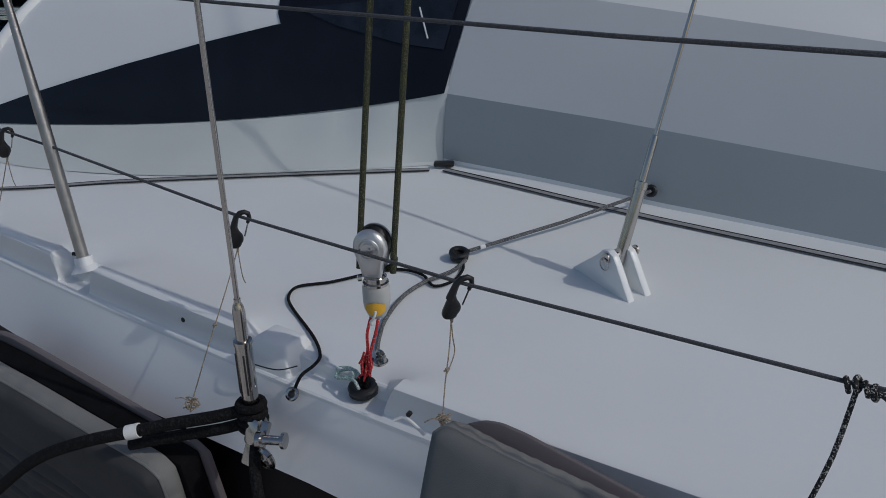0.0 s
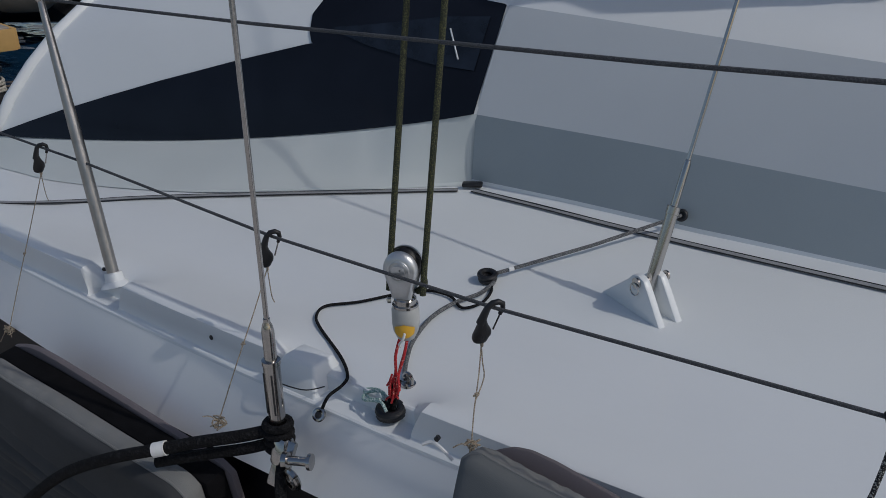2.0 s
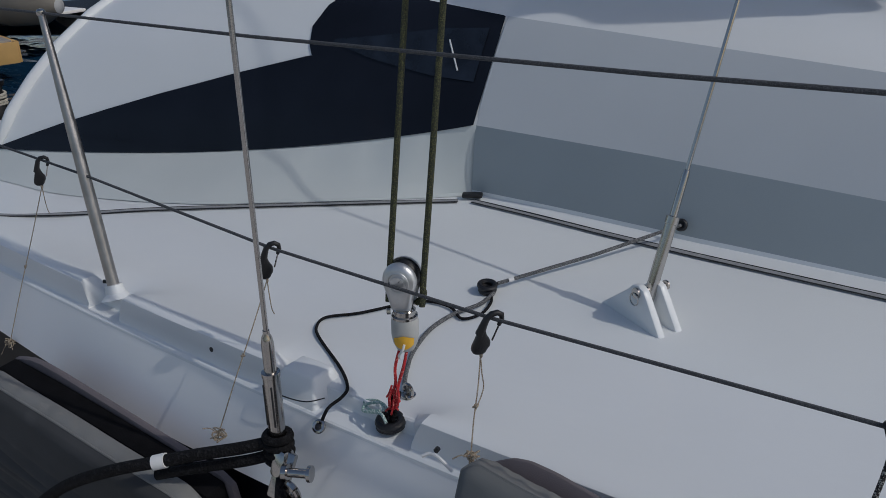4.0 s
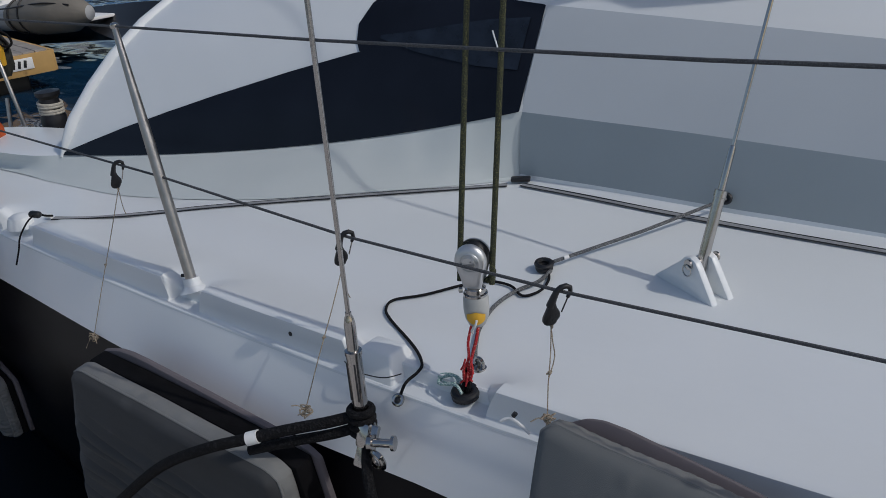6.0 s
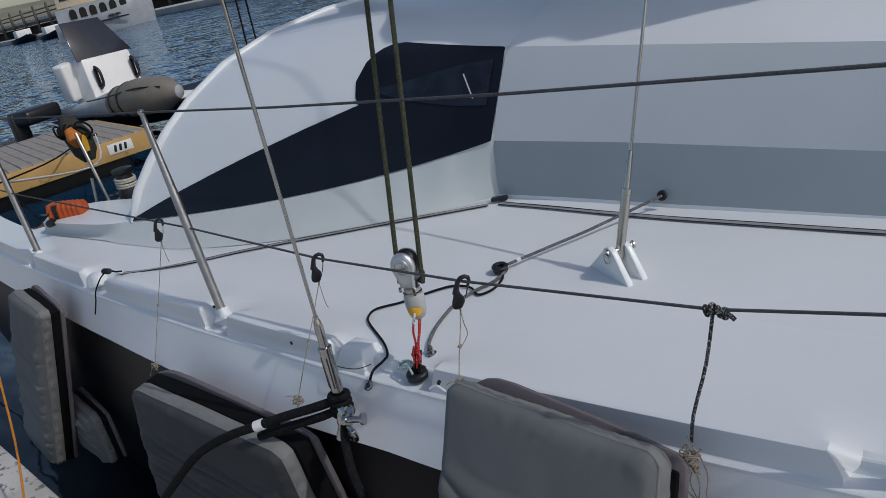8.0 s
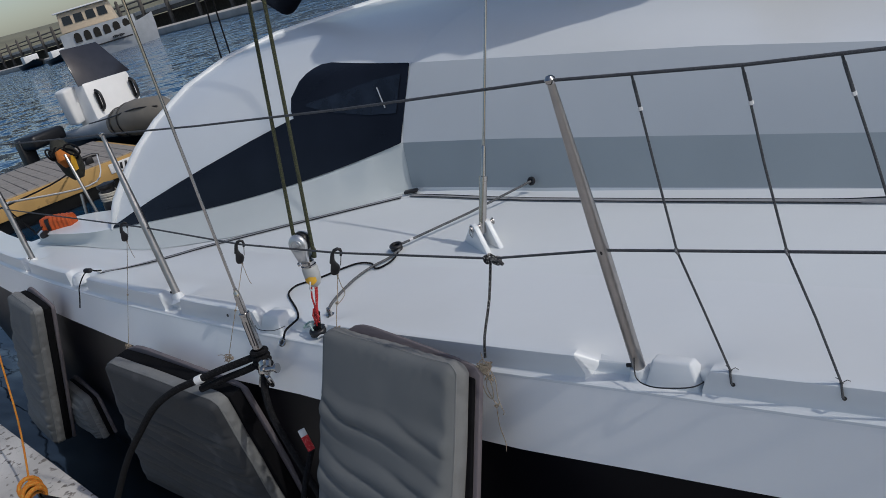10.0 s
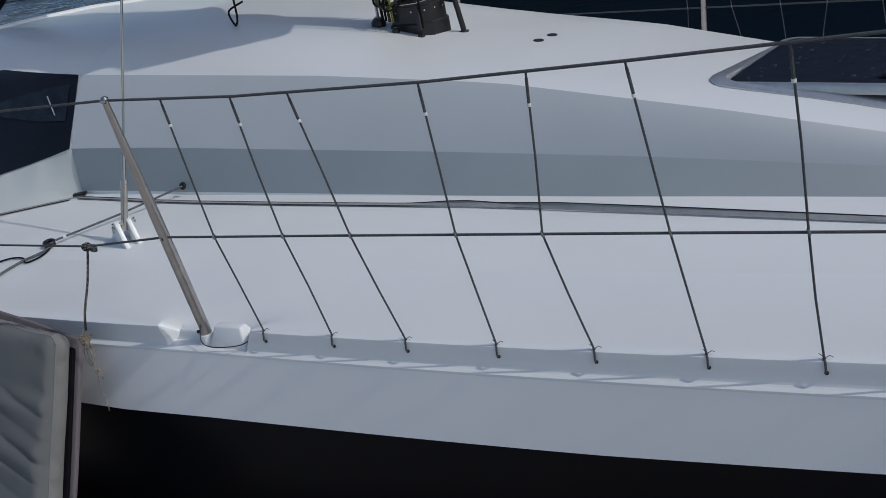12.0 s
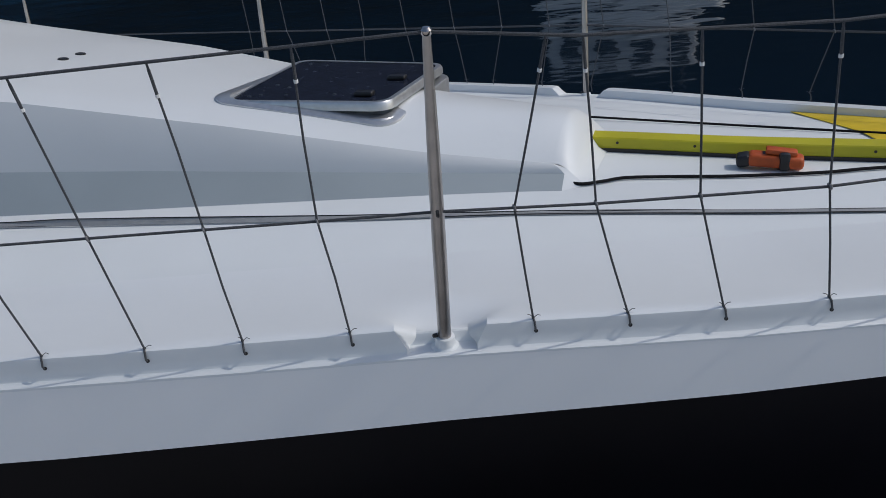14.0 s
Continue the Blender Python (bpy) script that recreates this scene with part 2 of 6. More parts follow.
# deck, open over the cockpit behind the arch
US = [-5.3 + 0.15 * i for i in range(70)]
rows, near_strip, far_strip = [], [], []
for u in US:
    h = half(u) + 0.05
    if u > EDGE_TABLE[-1][0]:
        break
    if u > -2.66:
        near = half(u) - 0.12
        rows.append([W(u, -near + (near + h) * k / 24, deck_z(u, -near + (near + h) * k / 24, False)) for k in range(25)])
    if u < -2.5:
        inner = lerp([(-5.3, 2.19), (-3.9, 2.15), (-3.45, 2.10), (-3.3, 1.99), (-2.9, 1.93), (-2.5, 1.80)], u)
        near = half(u) - 0.02
        near_strip.append([W(u, -near + (near - inner) * k / 4, deck_z(u, -near + (near - inner) * k / 4, False)) for k in range(5)])
        far_strip.append([W(u, 1.78 + (h - 1.78) * k / 4, deck_z(u, 1.78 + (h - 1.78) * k / 4)) for k in range(5)])
part("deck", grid(rows), DECK, yacht, "white painted side deck")
part("side_deck", grid(near_strip), DECK, yacht, "white side deck beside the cockpit")
part("side_deck", grid(far_strip), DECK, yacht, "white side deck beside the cockpit")
part("cockpit_side", grid([[r[-1], r[-1] + Vector((0, 0, -0.55))] for r in near_strip]), BLACK, yacht, "dark cockpit side")
part("cockpit_side", grid([[r[0], r[0] + Vector((0, 0, -0.5))] for r in far_strip]), BLACK, yacht, "dark cockpit side")
part("cockpit_floor", grid([[a[-1] + Vector((0, 0, -0.55)), b[0] + Vector((0, 0, -0.5))] for a, b in zip(near_strip, far_strip)]), BLACK, yacht, "dark cockpit floor")

# topsides: a white chamfer over black, both sides
def chamfer(x, k):
    """Across the white band: k 0 at the ledge, 1 at the black line."""
    deep = lerp([(-1.1, 0.150), (-0.3, 0.176), (0.3, 0.174), (1.0, 0.169), (2.0, 0.144), (4.0, 0.084)], x)
    wide = lerp([(-3.2, 0.020), (-2.6, 0.030), (-2.0, 0.049), (-1.7, 0.062), (-1.5, 0.060), (-1.1, 0.046), (-0.75, 0.040), (-0.3, 0.034), (0.3, 0.019), (1.2, 0.008), (4.0, -0.007)], x)
    return Vector((x, edge(x) - 0.0448 - (wide + 0.0072) * k, edge_z(x) - 0.0165 - (deep - 0.0045) * k))


XS = [-5.6 + 0.1 * i for i in range(104)]
for mirror in (False, True):
    band, dark = [], []
    for x in XS:
        e, z = edge(x) - 0.046, edge_z(x)
        row = [chamfer(x, 0), chamfer(x, 0.5), chamfer(x, 1)]
        low = [chamfer(x, 1)] + [Vector((x, chamfer(x, 1).y + a, b)) for a, b in ((-0.012, -0.30), (0.0, -0.6), (0.06, -0.9), (0.18, -1.25), (0.32, -1.5))]
        band.append([far(p) for p in row] if mirror else row)
        dark.append([far(p) for p in low] if mirror else low)
    part("sheer_band", grid(band), GLOSS_WHITE, yacht, "white painted band along the deck edge", sharp=22)
    part("topside", grid(dark), BLACK_HULL, yacht, "glossy black hull side")

# ---- raised toe rail, moulded in lengths with sloped ends ----
FAR_SHAPE = ((0.040, 0.0), (0.034, 0.05), (0.030, 0.93), (0.024, 1.0), (0.010, 1.0), (-0.002, 1.0), (-0.026, 1.0), (-0.0305, 0.92), (-0.0425, 0.07), (-0.053, 0.0))


def rail_length(x0, x1, mirror=False):
    """The moulded lip between two places along the deck edge."""
    n = max(2, int((x1 - x0 - 0.4) / 0.12)) if x1 - x0 > 0.5 else 1
    lead_in = [0.0, 0.018, 0.034, 0.06, 0.10, 0.16] if x1 - x0 > 0.36 else [0.0, 0.018, 0.034, 0.06]
    a, b = x0 + lead_in[-1], x1 - lead_in[-1]
    xs = [x0 + d for d in lead_in] + [a + (b - a) * i / n for i in range(1, n)] + [x1 - d for d in lead_in[::-1]]
    rows = []
    for x in xs:
        d = min(x - x0, x1 - x)
        e, z = edge(x), edge_z(x)
        pts = []
        for off, share in FAR_SHAPE:
            k = max(0.0, min(1.0, d / 0.036))
            if off > 0:
                pts.append(Vector((x, e + off, deck_z(*UV(x, e + off), False) + 0.0004 + 0.036 * share * k)))
            else:
                pts.append(Vector((x, e + off, z + 0.0015 + 0.0375 * k * share + (-0.004 if off < -0.05 else 0.0))))
        rows.append([far(p) for p in pts] if mirror else pts)
    bm = grid(rows)
    bm.faces.ensure_lookup_table()
    # shade on the outer face, put in as pale grey
    for i, f in enumerate(bm.faces):
        if i % 9 == 7 and 18 <= i < len(bm.faces) - 18:
            f.material_index = 1
    return part("toe_rail", bm, (WHITE, PALE_GREY), yacht, "moulded white toe rail length, its outer face grey for shade", sharp=20)


# the near deck edge: one moulding, its lip raised in lengths with sloped ends
# columns: place of the crest, lean of the foot along the edge, share of the lip
columns = [(-5.6 + 0.1 * i, 0.0, 1.0) for i in range(100) if not any(p - 0.06 < -5.6 + 0.1 * i < q + 0.06 for p, q in NOTCHES)]
for p, q in NOTCHES:
    for k, sign in ((p, 1), (q, -1)):
        columns += [(k - 0.05 * sign, 0.0, 1.0), (k - 0.02 * sign, 0.0, 1.0), (k, 0.022 * sign, 1.0), (k + 0.040 * sign, -0.014 * sign, 0.0)]
    wide = q - p - 0.10
    n = max(1, round(wide / 0.04))
    columns += [(p + 0.05 + wide * (i + 0.5) / n, 0.0, 0.0) for i in range(n) if wide > 0.02]
OFFS = (0.42, 0.34, 0.27, 0.20, 0.15, 0.112, 0.085, 0.06, 0.045, 0.034, 0.026, 0.019)
# outward of the deck: the raised lip's steep outer face with a cove down to the ledge, and the low back wall of a gap; (offset, share of the lip, height)
LIP = ((0.0, 1.0, 0.0), (-0.014, 1.0, 0.0), (-0.0222, 0.988, 0.0), (-0.0268, 0.94, 0.0), (-0.0284, 0.72, 0.0), (-0.0290, 0.34, 0.0), (-0.0298, 0.0, -0.003), (-0.0325, 0.0, -0.0098), (-0.0360, 0.0, -0.0127), (-0.0385, 0.0, -0.0135), (-0.0415, 0.0, -0.0146), (-0.0440, 0.0, -0.0162))
GAP = ((0.012, 0.30, 0.0), (0.008, 0.30, 0.0), (0.005, 0.26, -0.001), (0.003, 0.18, -0.0025), (0.0015, 0.08, -0.005), (0.0, 0.0, -0.0085), (-0.0020, 0.0, -0.0115), (-0.0080, 0.0, -0.0127), (-0.0180, 0.0, -0.0133), (-0.0300, 0.0, -0.0138), (-0.0415, 0.0, -0.0146), (-0.0440, 0.0, -0.0162))
rows = []
for x0, lean, n in sorted(columns):
    row = [deck_at(x0, edge(x0) + off * lerp([(-4.0, 0.36), (-3.8, 1.0)], x0), 0.0008 if off < 0.4 else -0.002) for off in OFFS]
    for (a, p, c), (b, q, d) in zip(LIP, GAP):
        x = x0 + lean * min(1.0, 1 - p)
        row.append(Vector((x, edge(x) + b + (a - b) * n, edge_z(x) + 0.0008 + lip(x) * (q + (p - q) * n) + d + (c - d) * n)))
    x = x0 + lean
    rows.append(row + [chamfer(x, 0) + Vector((0, -0.0005, 0.0005)), chamfer(x, 0.03) + Vector((0, -0.0005, 0.0002))])
part("deck_edge", grid(rows), WHITE, yacht, "moulded white deck edge with a lip raised in lengths", sharp=24)
for a, b in ((-3.0, -1.9), (-1.7, 0.0), (0.16, 1.60), (1.78, 4.3)):
    rail_length(a, b, True)

# little moulded blocks and bosses between the lengths
def drafted(centre, foot, top, low, high, turn, bevel):
    """A moulded lump: a rectangle at the foot narrowing to a smaller one at the top."""
    made = bmesh.new()
    ring = [[made.verts.new((sx * w / 2, sy * d / 2, z)) for sx, sy in ((-1, -1), (1, -1), (1, 1), (-1, 1))] for (w, d), z in ((foot, low), (top, high))]
    made.faces.new(ring[0][::-1])
    made.faces.new(ring[1])
    for k in range(4):
        made.faces.new((ring[0][k], ring[0][(k + 1) % 4], ring[1][(k + 1) % 4], ring[1][k]))
    bmesh.ops.bevel(made, geom=list(made.edges), offset=bevel, segments=3, profile=0.5, affect="EDGES")
    bmesh.ops.transform(made, matrix=pose(*centre, 0, 0, turn), verts=made.verts)
    return made


for x, off, foot, top in ((-1.234, 0.010, (0.122, 0.104), (0.078, 0.052)), (0.078, 0.004, (0.122, 0.070), (0.082, 0.026))):
    bm = drafted((x, edge(x) + off, edge_z(x)), foot, top, -0.022, 0.038, math.degrees(math.atan(0.043 * (x - 0.9))), 0.006)
    part("moulded_block", bm, WHITE, yacht, "small rounded moulded deck block")
part("moulded_boss", lathe([(0.040, -0.01), (0.037, 0.010), (0.031, 0.024), (0.019, 0.031), (0.0, 0.033)], deck_at(-2.752, edge(-2.752) - 0.002, 0.0), (0, 0, 1), 18), WHITE, yacht, "round moulded deck boss")

# ---- cabin trunk ----
# near-side lines in the world: foot, chine and roof edge
FOOT = lambda x: Vector((x, lerp([(-1.43, 1.003), (-0.8, 0.935), (0.2, 0.862), (0.46, 0.842), (0.8, 0.816), (1.16, 0.796), (1.81, 0.752), (2.2, 0.718)], x), 0))
CHINE = [(-1.42, (1.02, 0.222)), (-0.96, (1.0, 0.208)), (0.29, (0.93, 0.150)), (0.93, (0.89, 0.116)), (1.75, (0.828, 0.062)), (2.13, (0.792, 0.041))]
ROOF = [(-1.402, (1.177, 0.485)), (-0.2, (1.07, 0.402)), (0.3, (1.03, 0.352)), (0.5, (1.01, 0.330)), (1.14, (0.935, 0.224)), (1.75, (0.868, 0.110)), (2.10, (0.822, 0.064))]


def on(table, x):
    return Vector((x, lerp([(a, b[0]) for a, b in table], x), lerp([(a, b[1]) for a, b in table], x)))


cabin_lower, cabin_upper, roof_near = [], [], []
N = 44
for i in range(N + 1):
    s = i / N
    f = FOOT(-1.428 + s * (2.115 + 1.428))
    f.z = deck_at(f.x, f.y).z
    c = on(CHINE, -1.42 + s * (2.13 + 1.42))
    r = on(ROOF, -1.402 + s * (2.10 + 1.402))
    k = lerp([(-0.7, 0.07), (0.25, 0.012)], f.x)
    skirt = Vector((f.x + (c.x - f.x) * k, f.y + 3.1 * k * (c.y - f.y), f.z + (c.z - f.z) * k))
    cabin_lower.append([f, f.lerp(skirt, 0.45) + Vector((0, 0.057 * k, -0.057 * k)), skirt, skirt.lerp(c, 0.5), c])
    # the light facet bows outward a little and rolls into the roof
    bow = Vector((0, -0.006, 0.004))
    cabin_upper.append([c, c.lerp(r, 0.33) + bow, c.lerp(r, 0.66) + bow, c.lerp(r, 0.92) + 0.4 * bow, r])
    roof_near.append(r)
MIDZ = [(-2.6, 0.665), (-1.19, 0.600), (-0.5, 0.508), (-0.2, 0.455), (0.05, 0.405), (0.45, 0.348), (0.9, 0.283), (1.28, 0.230), (1.8, 0.196), (2.3, 0.135)]


def roof_power(u):
    """How flat the roof is across: flatter aft."""
    return lerp([(0.4, 3.4), (1.2, 2.1)], u)


def roof_point(r, s):
    """On the roof: s 0 at the near edge r, 1 at the far edge."""
    u, v = UV(r.x, r.y)
    e = r.z + 2 * HEEL * v
    w = 1 - 2 * s
    chord = r.z + (e - r.z) * s
    rise = lerp(MIDZ, u) - 0.5 * (r.z + e)
    return W(u, v * w, chord + rise * (1 - abs(w) ** roof_power(u)))


RS = [0, 0.012, 0.03, 0.06, 0.1, 0.16, 0.23, 0.32, 0.41, 0.5, 0.6, 0.7, 0.8, 0.9, 0.96, 1.0]
roof_rows = [[roof_point(r, s) for s in RS] for r in roof_near]
# the fore end rolls down to the deck
front = []
for k, (du, drop) in enumerate(((0.0, 0.0), (0.02, 0.06), (0.04, 0.22), (0.055, 0.45), (0.068, 0.72), (0.085, 0.9), (0.11, 1.0))):
    row = []
    for p in roof_rows[-1]:
        u, v = UV(p.x, p.y)
        wide = 1 + 0.10 * drop
        foot = W(u + du, v * wide, deck_z(u + du, v * wide) + 0.001)
        q = W(u + du, v * wide, 0)
        q.z = p.z + (foot.z - p.z) * drop
        row.append(q)
    front.append(row)
part("cabin_roof", grid(roof_rows + front[1:]), WHITE, yacht, "gently cambered white cabin roof", sharp=60)
part("cabin_side_upper", grid(cabin_upper), SHADED_WHITE, yacht, "white sloping upper cabin facet")
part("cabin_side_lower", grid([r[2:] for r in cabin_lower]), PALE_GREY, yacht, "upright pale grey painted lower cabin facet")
part("cabin_skirt", grid([r[:3] for r in cabin_lower]), WHITE, yacht, "white strip at the foot of the cabin")
# corner caps at the fore end, near and far
cap = [[cabin_lower[-1][0], cabin_lower[-1][2], cabin_lower[-1][4], cabin_upper[-1][2], cabin_upper[-1][4]]]
cap.append([front[j][0] for j in (6, 5, 3, 2, 0)])
part("cabin_corner", grid(cap), WHITE, yacht, "rounded white cabin corner")
part("cabin_side_far", grid([[far(r[0]), far(r[4])] for r in cabin_lower]), WHITE, yacht, "white far cabin side")
part("cabin_upper_far", grid([[far(r[0]), far(r[4])] for r in cabin_upper]), WHITE, yacht, "white far cabin facet")

# the cuddy: from the corner the side swings out aft to the arched edge
S0 = [(-1.049, 0.223), (-1.01, 0.29), (-0.97, 0.355), (-0.93, 0.422), (-0.893, 0.485), (-0.80, 0.527), (-0.65, 0.557), (-0.45, 0.583), (-0.2, 0.598), (0.0, 0.600)]
S1 = [(-1.868, 0.05), (-1.80, 0.17), (-1.715, 0.272), (-1.62, 0.365), (-1.49, 0.455), (-1.29, 0.555), (-1.05, 0.622), (-0.75, 0.655), (-0.35, 0.657), (0.0, 0.648)]
U0 = [-1.17, -1.178, -1.186, -1.193, -1.20, -1.2, -1.2, -1.2, -1.2, -1.2]


def cuddy(s, t):
    """s 0 at the corner, 1 at the arch; t along the section from the foot to the middle."""
    k = min(len(S0) - 2, int(t))
    f = t - k
    a = [S0[k][j] + (S0[k + 1][j] - S0[k][j]) * f for j in (0, 1)]
    b = [S1[k][j] + (S1[k + 1][j] - S1[k][j]) * f for j in (0, 1)]
    u0 = U0[k] + (U0[k + 1] - U0[k]) * f
    bulge = 0.045 * 4 * s * (1 - s) * math.sin(math.pi * min(1.0, t / 9)) - 0.039 * math.sin(math.pi * s ** 0.85) * max(0.0, 1 - t / 2.5)
    u = u0 + (-2.61 - u0) * s - 0.055 * s ** 6 * max(0.0, 1 - t / 3)
    return W(u, a[0] + (b[0] - a[0]) * s - 0.3 * bulge, a[1] + (b[1] - a[1]) * s + bulge)


TT = [0.3 * i for i in range(31)]
rows = []
for i in range(25):
    s = i / 24
    near_half = [cuddy(s, t) for t in TT]
    rows.append(near_half + [far(p) for p in near_half[-2::-1]])
part("cuddy", grid(rows), WHITE, yacht, "white domed cuddy behind the cabin", sharp=50)
# bead along the arched after edge, and the bulkhead closing it
arch = [cuddy(1.0, 0.25 * i) for i in range(37)]
arch = arch + [far(p) for p in arch[-2::-1]]
part("arch_bead", tube([p + Vector((0.012, -0.002, -0.004)) for p in arch], [0.006, 0.012, 0.018] + [0.021] * (len(arch) - 6) + [0.018, 0.012, 0.006], 10), WHITE, yacht, "rounded white arched edge", sharp=80)
bm = grid([[p + Vector((0.05, 0.014, 0)) for p in arch], [Vector((p.x + 0.05, p.y, -0.12)) for p in arch]])
part("cuddy_bulkhead", bm, WHITE, yacht, "white bulkhead under the arch")

# lower coaming strip from the deck up to the window
FOOT_LINE = [(-1.165, -1.050), (-1.313, -1.220), (-1.427, -1.330), (-1.673, -1.546), (-1.80, -1.632), (-1.99, -1.735), (-2.21, -1.830), (-2.40, -1.878), (-2.63, -1.932)]
TOP_LINE = [cuddy(i / 5, 0) for i in range(6)]
foot = spline([W(u, v, deck_z(u, v)) for u, v in FOOT_LINE], 5)
top = spline(TOP_LINE, 6)
M = 40
rows = []
for i in range(M + 1):
    a = foot[int(i * (len(foot) - 1) / M)]
    b = top[int(i * (len(top) - 1) / M)]
    hollow = Vector((0, 0.008, 0))
    rows.append([a + Vector((0, -0.018, 0.001)), a + Vector((0, 0.0, 0.006)), a.lerp(b, 0.25) + hollow, a.lerp(b, 0.6) + hollow, b])
part("coaming", grid(rows), SOFT_GREY, yacht, "low pale grey coaming strip under the window", sharp=50)
# its steep after length, falling away beside the cockpit
tail = spline([rows[-1][-1], (-3.19, 0.612, 0.050), (-3.34, 0.600, 0.049), (-3.58, 0.602, 0.046), (-3.80, 0.622, 0.036)], 8)
low = spline([foot[-1]] + [deck_at(x, y, 0.002) for x, y in ((-3.19, 0.594), (-3.35, 0.606), (-3.60, 0.622), (-3.84, 0.630))], 8)
part("coaming", grid([[a + Vector((0, -0.018, 0.001)), a + Vector((0, 0, 0.006)), a.lerp(b, 0.25) + hollow, a.lerp(b, 0.6) + hollow, b] for a, b in zip(low, tail)]), SOFT_GREY, yacht, "steep grey coaming side beside the cockpit", sharp=50)
inner_line = spline([(-2.96, 0.945, 0.052), (-3.28, 0.925, 0.049), (-3.54, 0.897, 0.047), (-3.72, 0.855, 0.046), (-3.81, 0.78, 0.044), (-3.83, 0.65, 0.038)], 8)
aft = []
for i, p in enumerate(tail):
    q = Vector(inner_line[int(i * (len(inner_line) - 1) / (len(tail) - 1))])
    p = Vector(p)
    aft.append([p, p.lerp(q, 0.06) + Vector((0, 0, 0.004)), p.lerp(q, 0.9) + Vector((0, 0, 0.005)), q, q + Vector((0, 0.004, -0.02)), q + Vector((0, 0.006, -0.5))])
part("coaming_top", grid(aft), WHITE, yacht, "white cockpit coaming top")

# dark window: a long tail and a rounded pane, standing a little proud
def window_pt(s, t):
    p, q, r = cuddy(s, t), cuddy(min(1, s + 0.01), t), cuddy(s, t + 0.05)
    nrm = (r - p).cross(q - p).normalized()
    if nrm.y > 0:
        nrm = -nrm
    return p + nrm * 0.004


def s_of(u):
    return (u + 1.18) / (-2.61 + 1.18)


def t_at(sv, z):
    """The place up the section where the cuddy reaches height z."""
    lo, hi = 0.0, 7.0
    for _ in range(24):
        m = 0.5 * (lo + hi)
        if cuddy(sv, m).z < z:
            lo = m
        else:
            hi = m
    return lo


TAIL = [(1.18, 0.34), (1.5, 0.377), (1.67, 0.376), (1.88, 0.320), (2.11, 0.251), (2.27, 0.197), (2.40, 0.150), (2.50, 0.107), (2.605, 0.056)]
rows = []
for i in range(60):
    u = -1.178 - (2.605 - 1.178) * i / 59
    sv = max(0.004, s_of(u))
    tt = t_at(sv, lerp(TAIL, -u))
    rows.append([window_pt(sv, tt * k / 6) for k in range(7)])
win = part("window", grid(rows), WINDOW, yacht, "dark tinted wraparound window")
rows = []
for i in range(37):
    u = -1.178 - (1.70 - 1.178) * i / 36
    sv = max(0.004, s_of(u))
    hi = t_at(sv, lerp([(1.178, 0.483), (1.45, 0.522), (1.58, 0.541), (1.63, 0.542), (1.66, 0.533), (1.68, 0.515), (1.692, 0.49), (1.70, 0.45)], -u))
    lo = t_at(sv, lerp([(1.178, 0.33), (1.56, 0.365), (1.665, 0.368), (1.69, 0.41), (1.70, 0.449)], -u))
    rows.append([window_pt(sv, lo + (hi - lo) * k / 8) for k in range(9)])
part("pane", grid(rows), WINDOW, win, "dark rounded window pane")

rows = []
for i in range(19):
    u = -1.215 - 0.40 * i / 18
    sv = s_of(u)
    lo, hi = t_at(sv, lerp([(1.2, 0.322), (1.33, 0.335), (1.50, 0.372), (1.62, 0.412)], -u)), t_at(sv, lerp([(1.2, 0.455), (1.33, 0.452), (1.50, 0.43), (1.62, 0.418)], -u))
    rows.append([window_pt(sv, lo + (hi - lo) * k / 5) + Vector((0, -0.004, 0.001)) for k in range(6)])
part("clear_panel", grid(rows), material("clear_acrylic", (0.010, 0.014, 0.022), 0.06, 0, 0.6, 14), win, "paler clear panel in the window")
la, lb_ = window_pt(s_of(-1.305), t_at(s_of(-1.305), 0.425)), window_pt(s_of(-1.262), t_at(s_of(-1.262), 0.350))
part("latch", tube([la + Vector((0, -0.006, 0)), lb_ + Vector((0, -0.006, 0))], 0.0026, 6), ALLOY, win, "pale metal latch behind the panel")

# ---- stanchions, lifelines and lacing ----
def stanchion(foot, top, mid, label, group):
    foot, top = Vector(foot), Vector(top)
    st = thing("stanchion", label, "stanchion", group, "", foot)
    way = (top - foot)
    prof = [0.0134, 0.0134, 0.0126, 0.0112, 0.0088, 0.0070]
    pts = [foot + way * k for k in (0.0, 0.35, 0.55, 0.7, 0.88, 1.0)]
    part("tube", tube(pts, prof, 16, 1), TUBE, st)
    part("socket", lathe([(0.034, -0.018), (0.028, -0.012), (0.0215, -0.006), (0.0200, 0.010), (0.0190, 0.013), (0.0160, 0.0135)], foot, way, 20), WHITE, st, "white moulded socket")
    part("clamp_screw", lathe([(0.0, 0), (0.0045, 0.0), (0.0045, 0.009), (0.0, 0.011)], foot + way.normalized() * 0.018 + Vector((-0.014, -0.004, 0)), (-1, -0.3, 0), 10), BLACK, st, "small dark clamp screw")
    part("cap", lathe([(0.0070, 0), (0.0094, 0.003), (0.0098, 0.009), (0.006, 0.014), (0.0, 0.0155)], top - way.normalized() * 0.006, way, 14), STEEL, st)
    part("line_eye", torus(mid, (1, 0, 0), 0.0085, 0.0035, 14, 6), BLACK, st, "black eye for the lower lifeline")
    return st


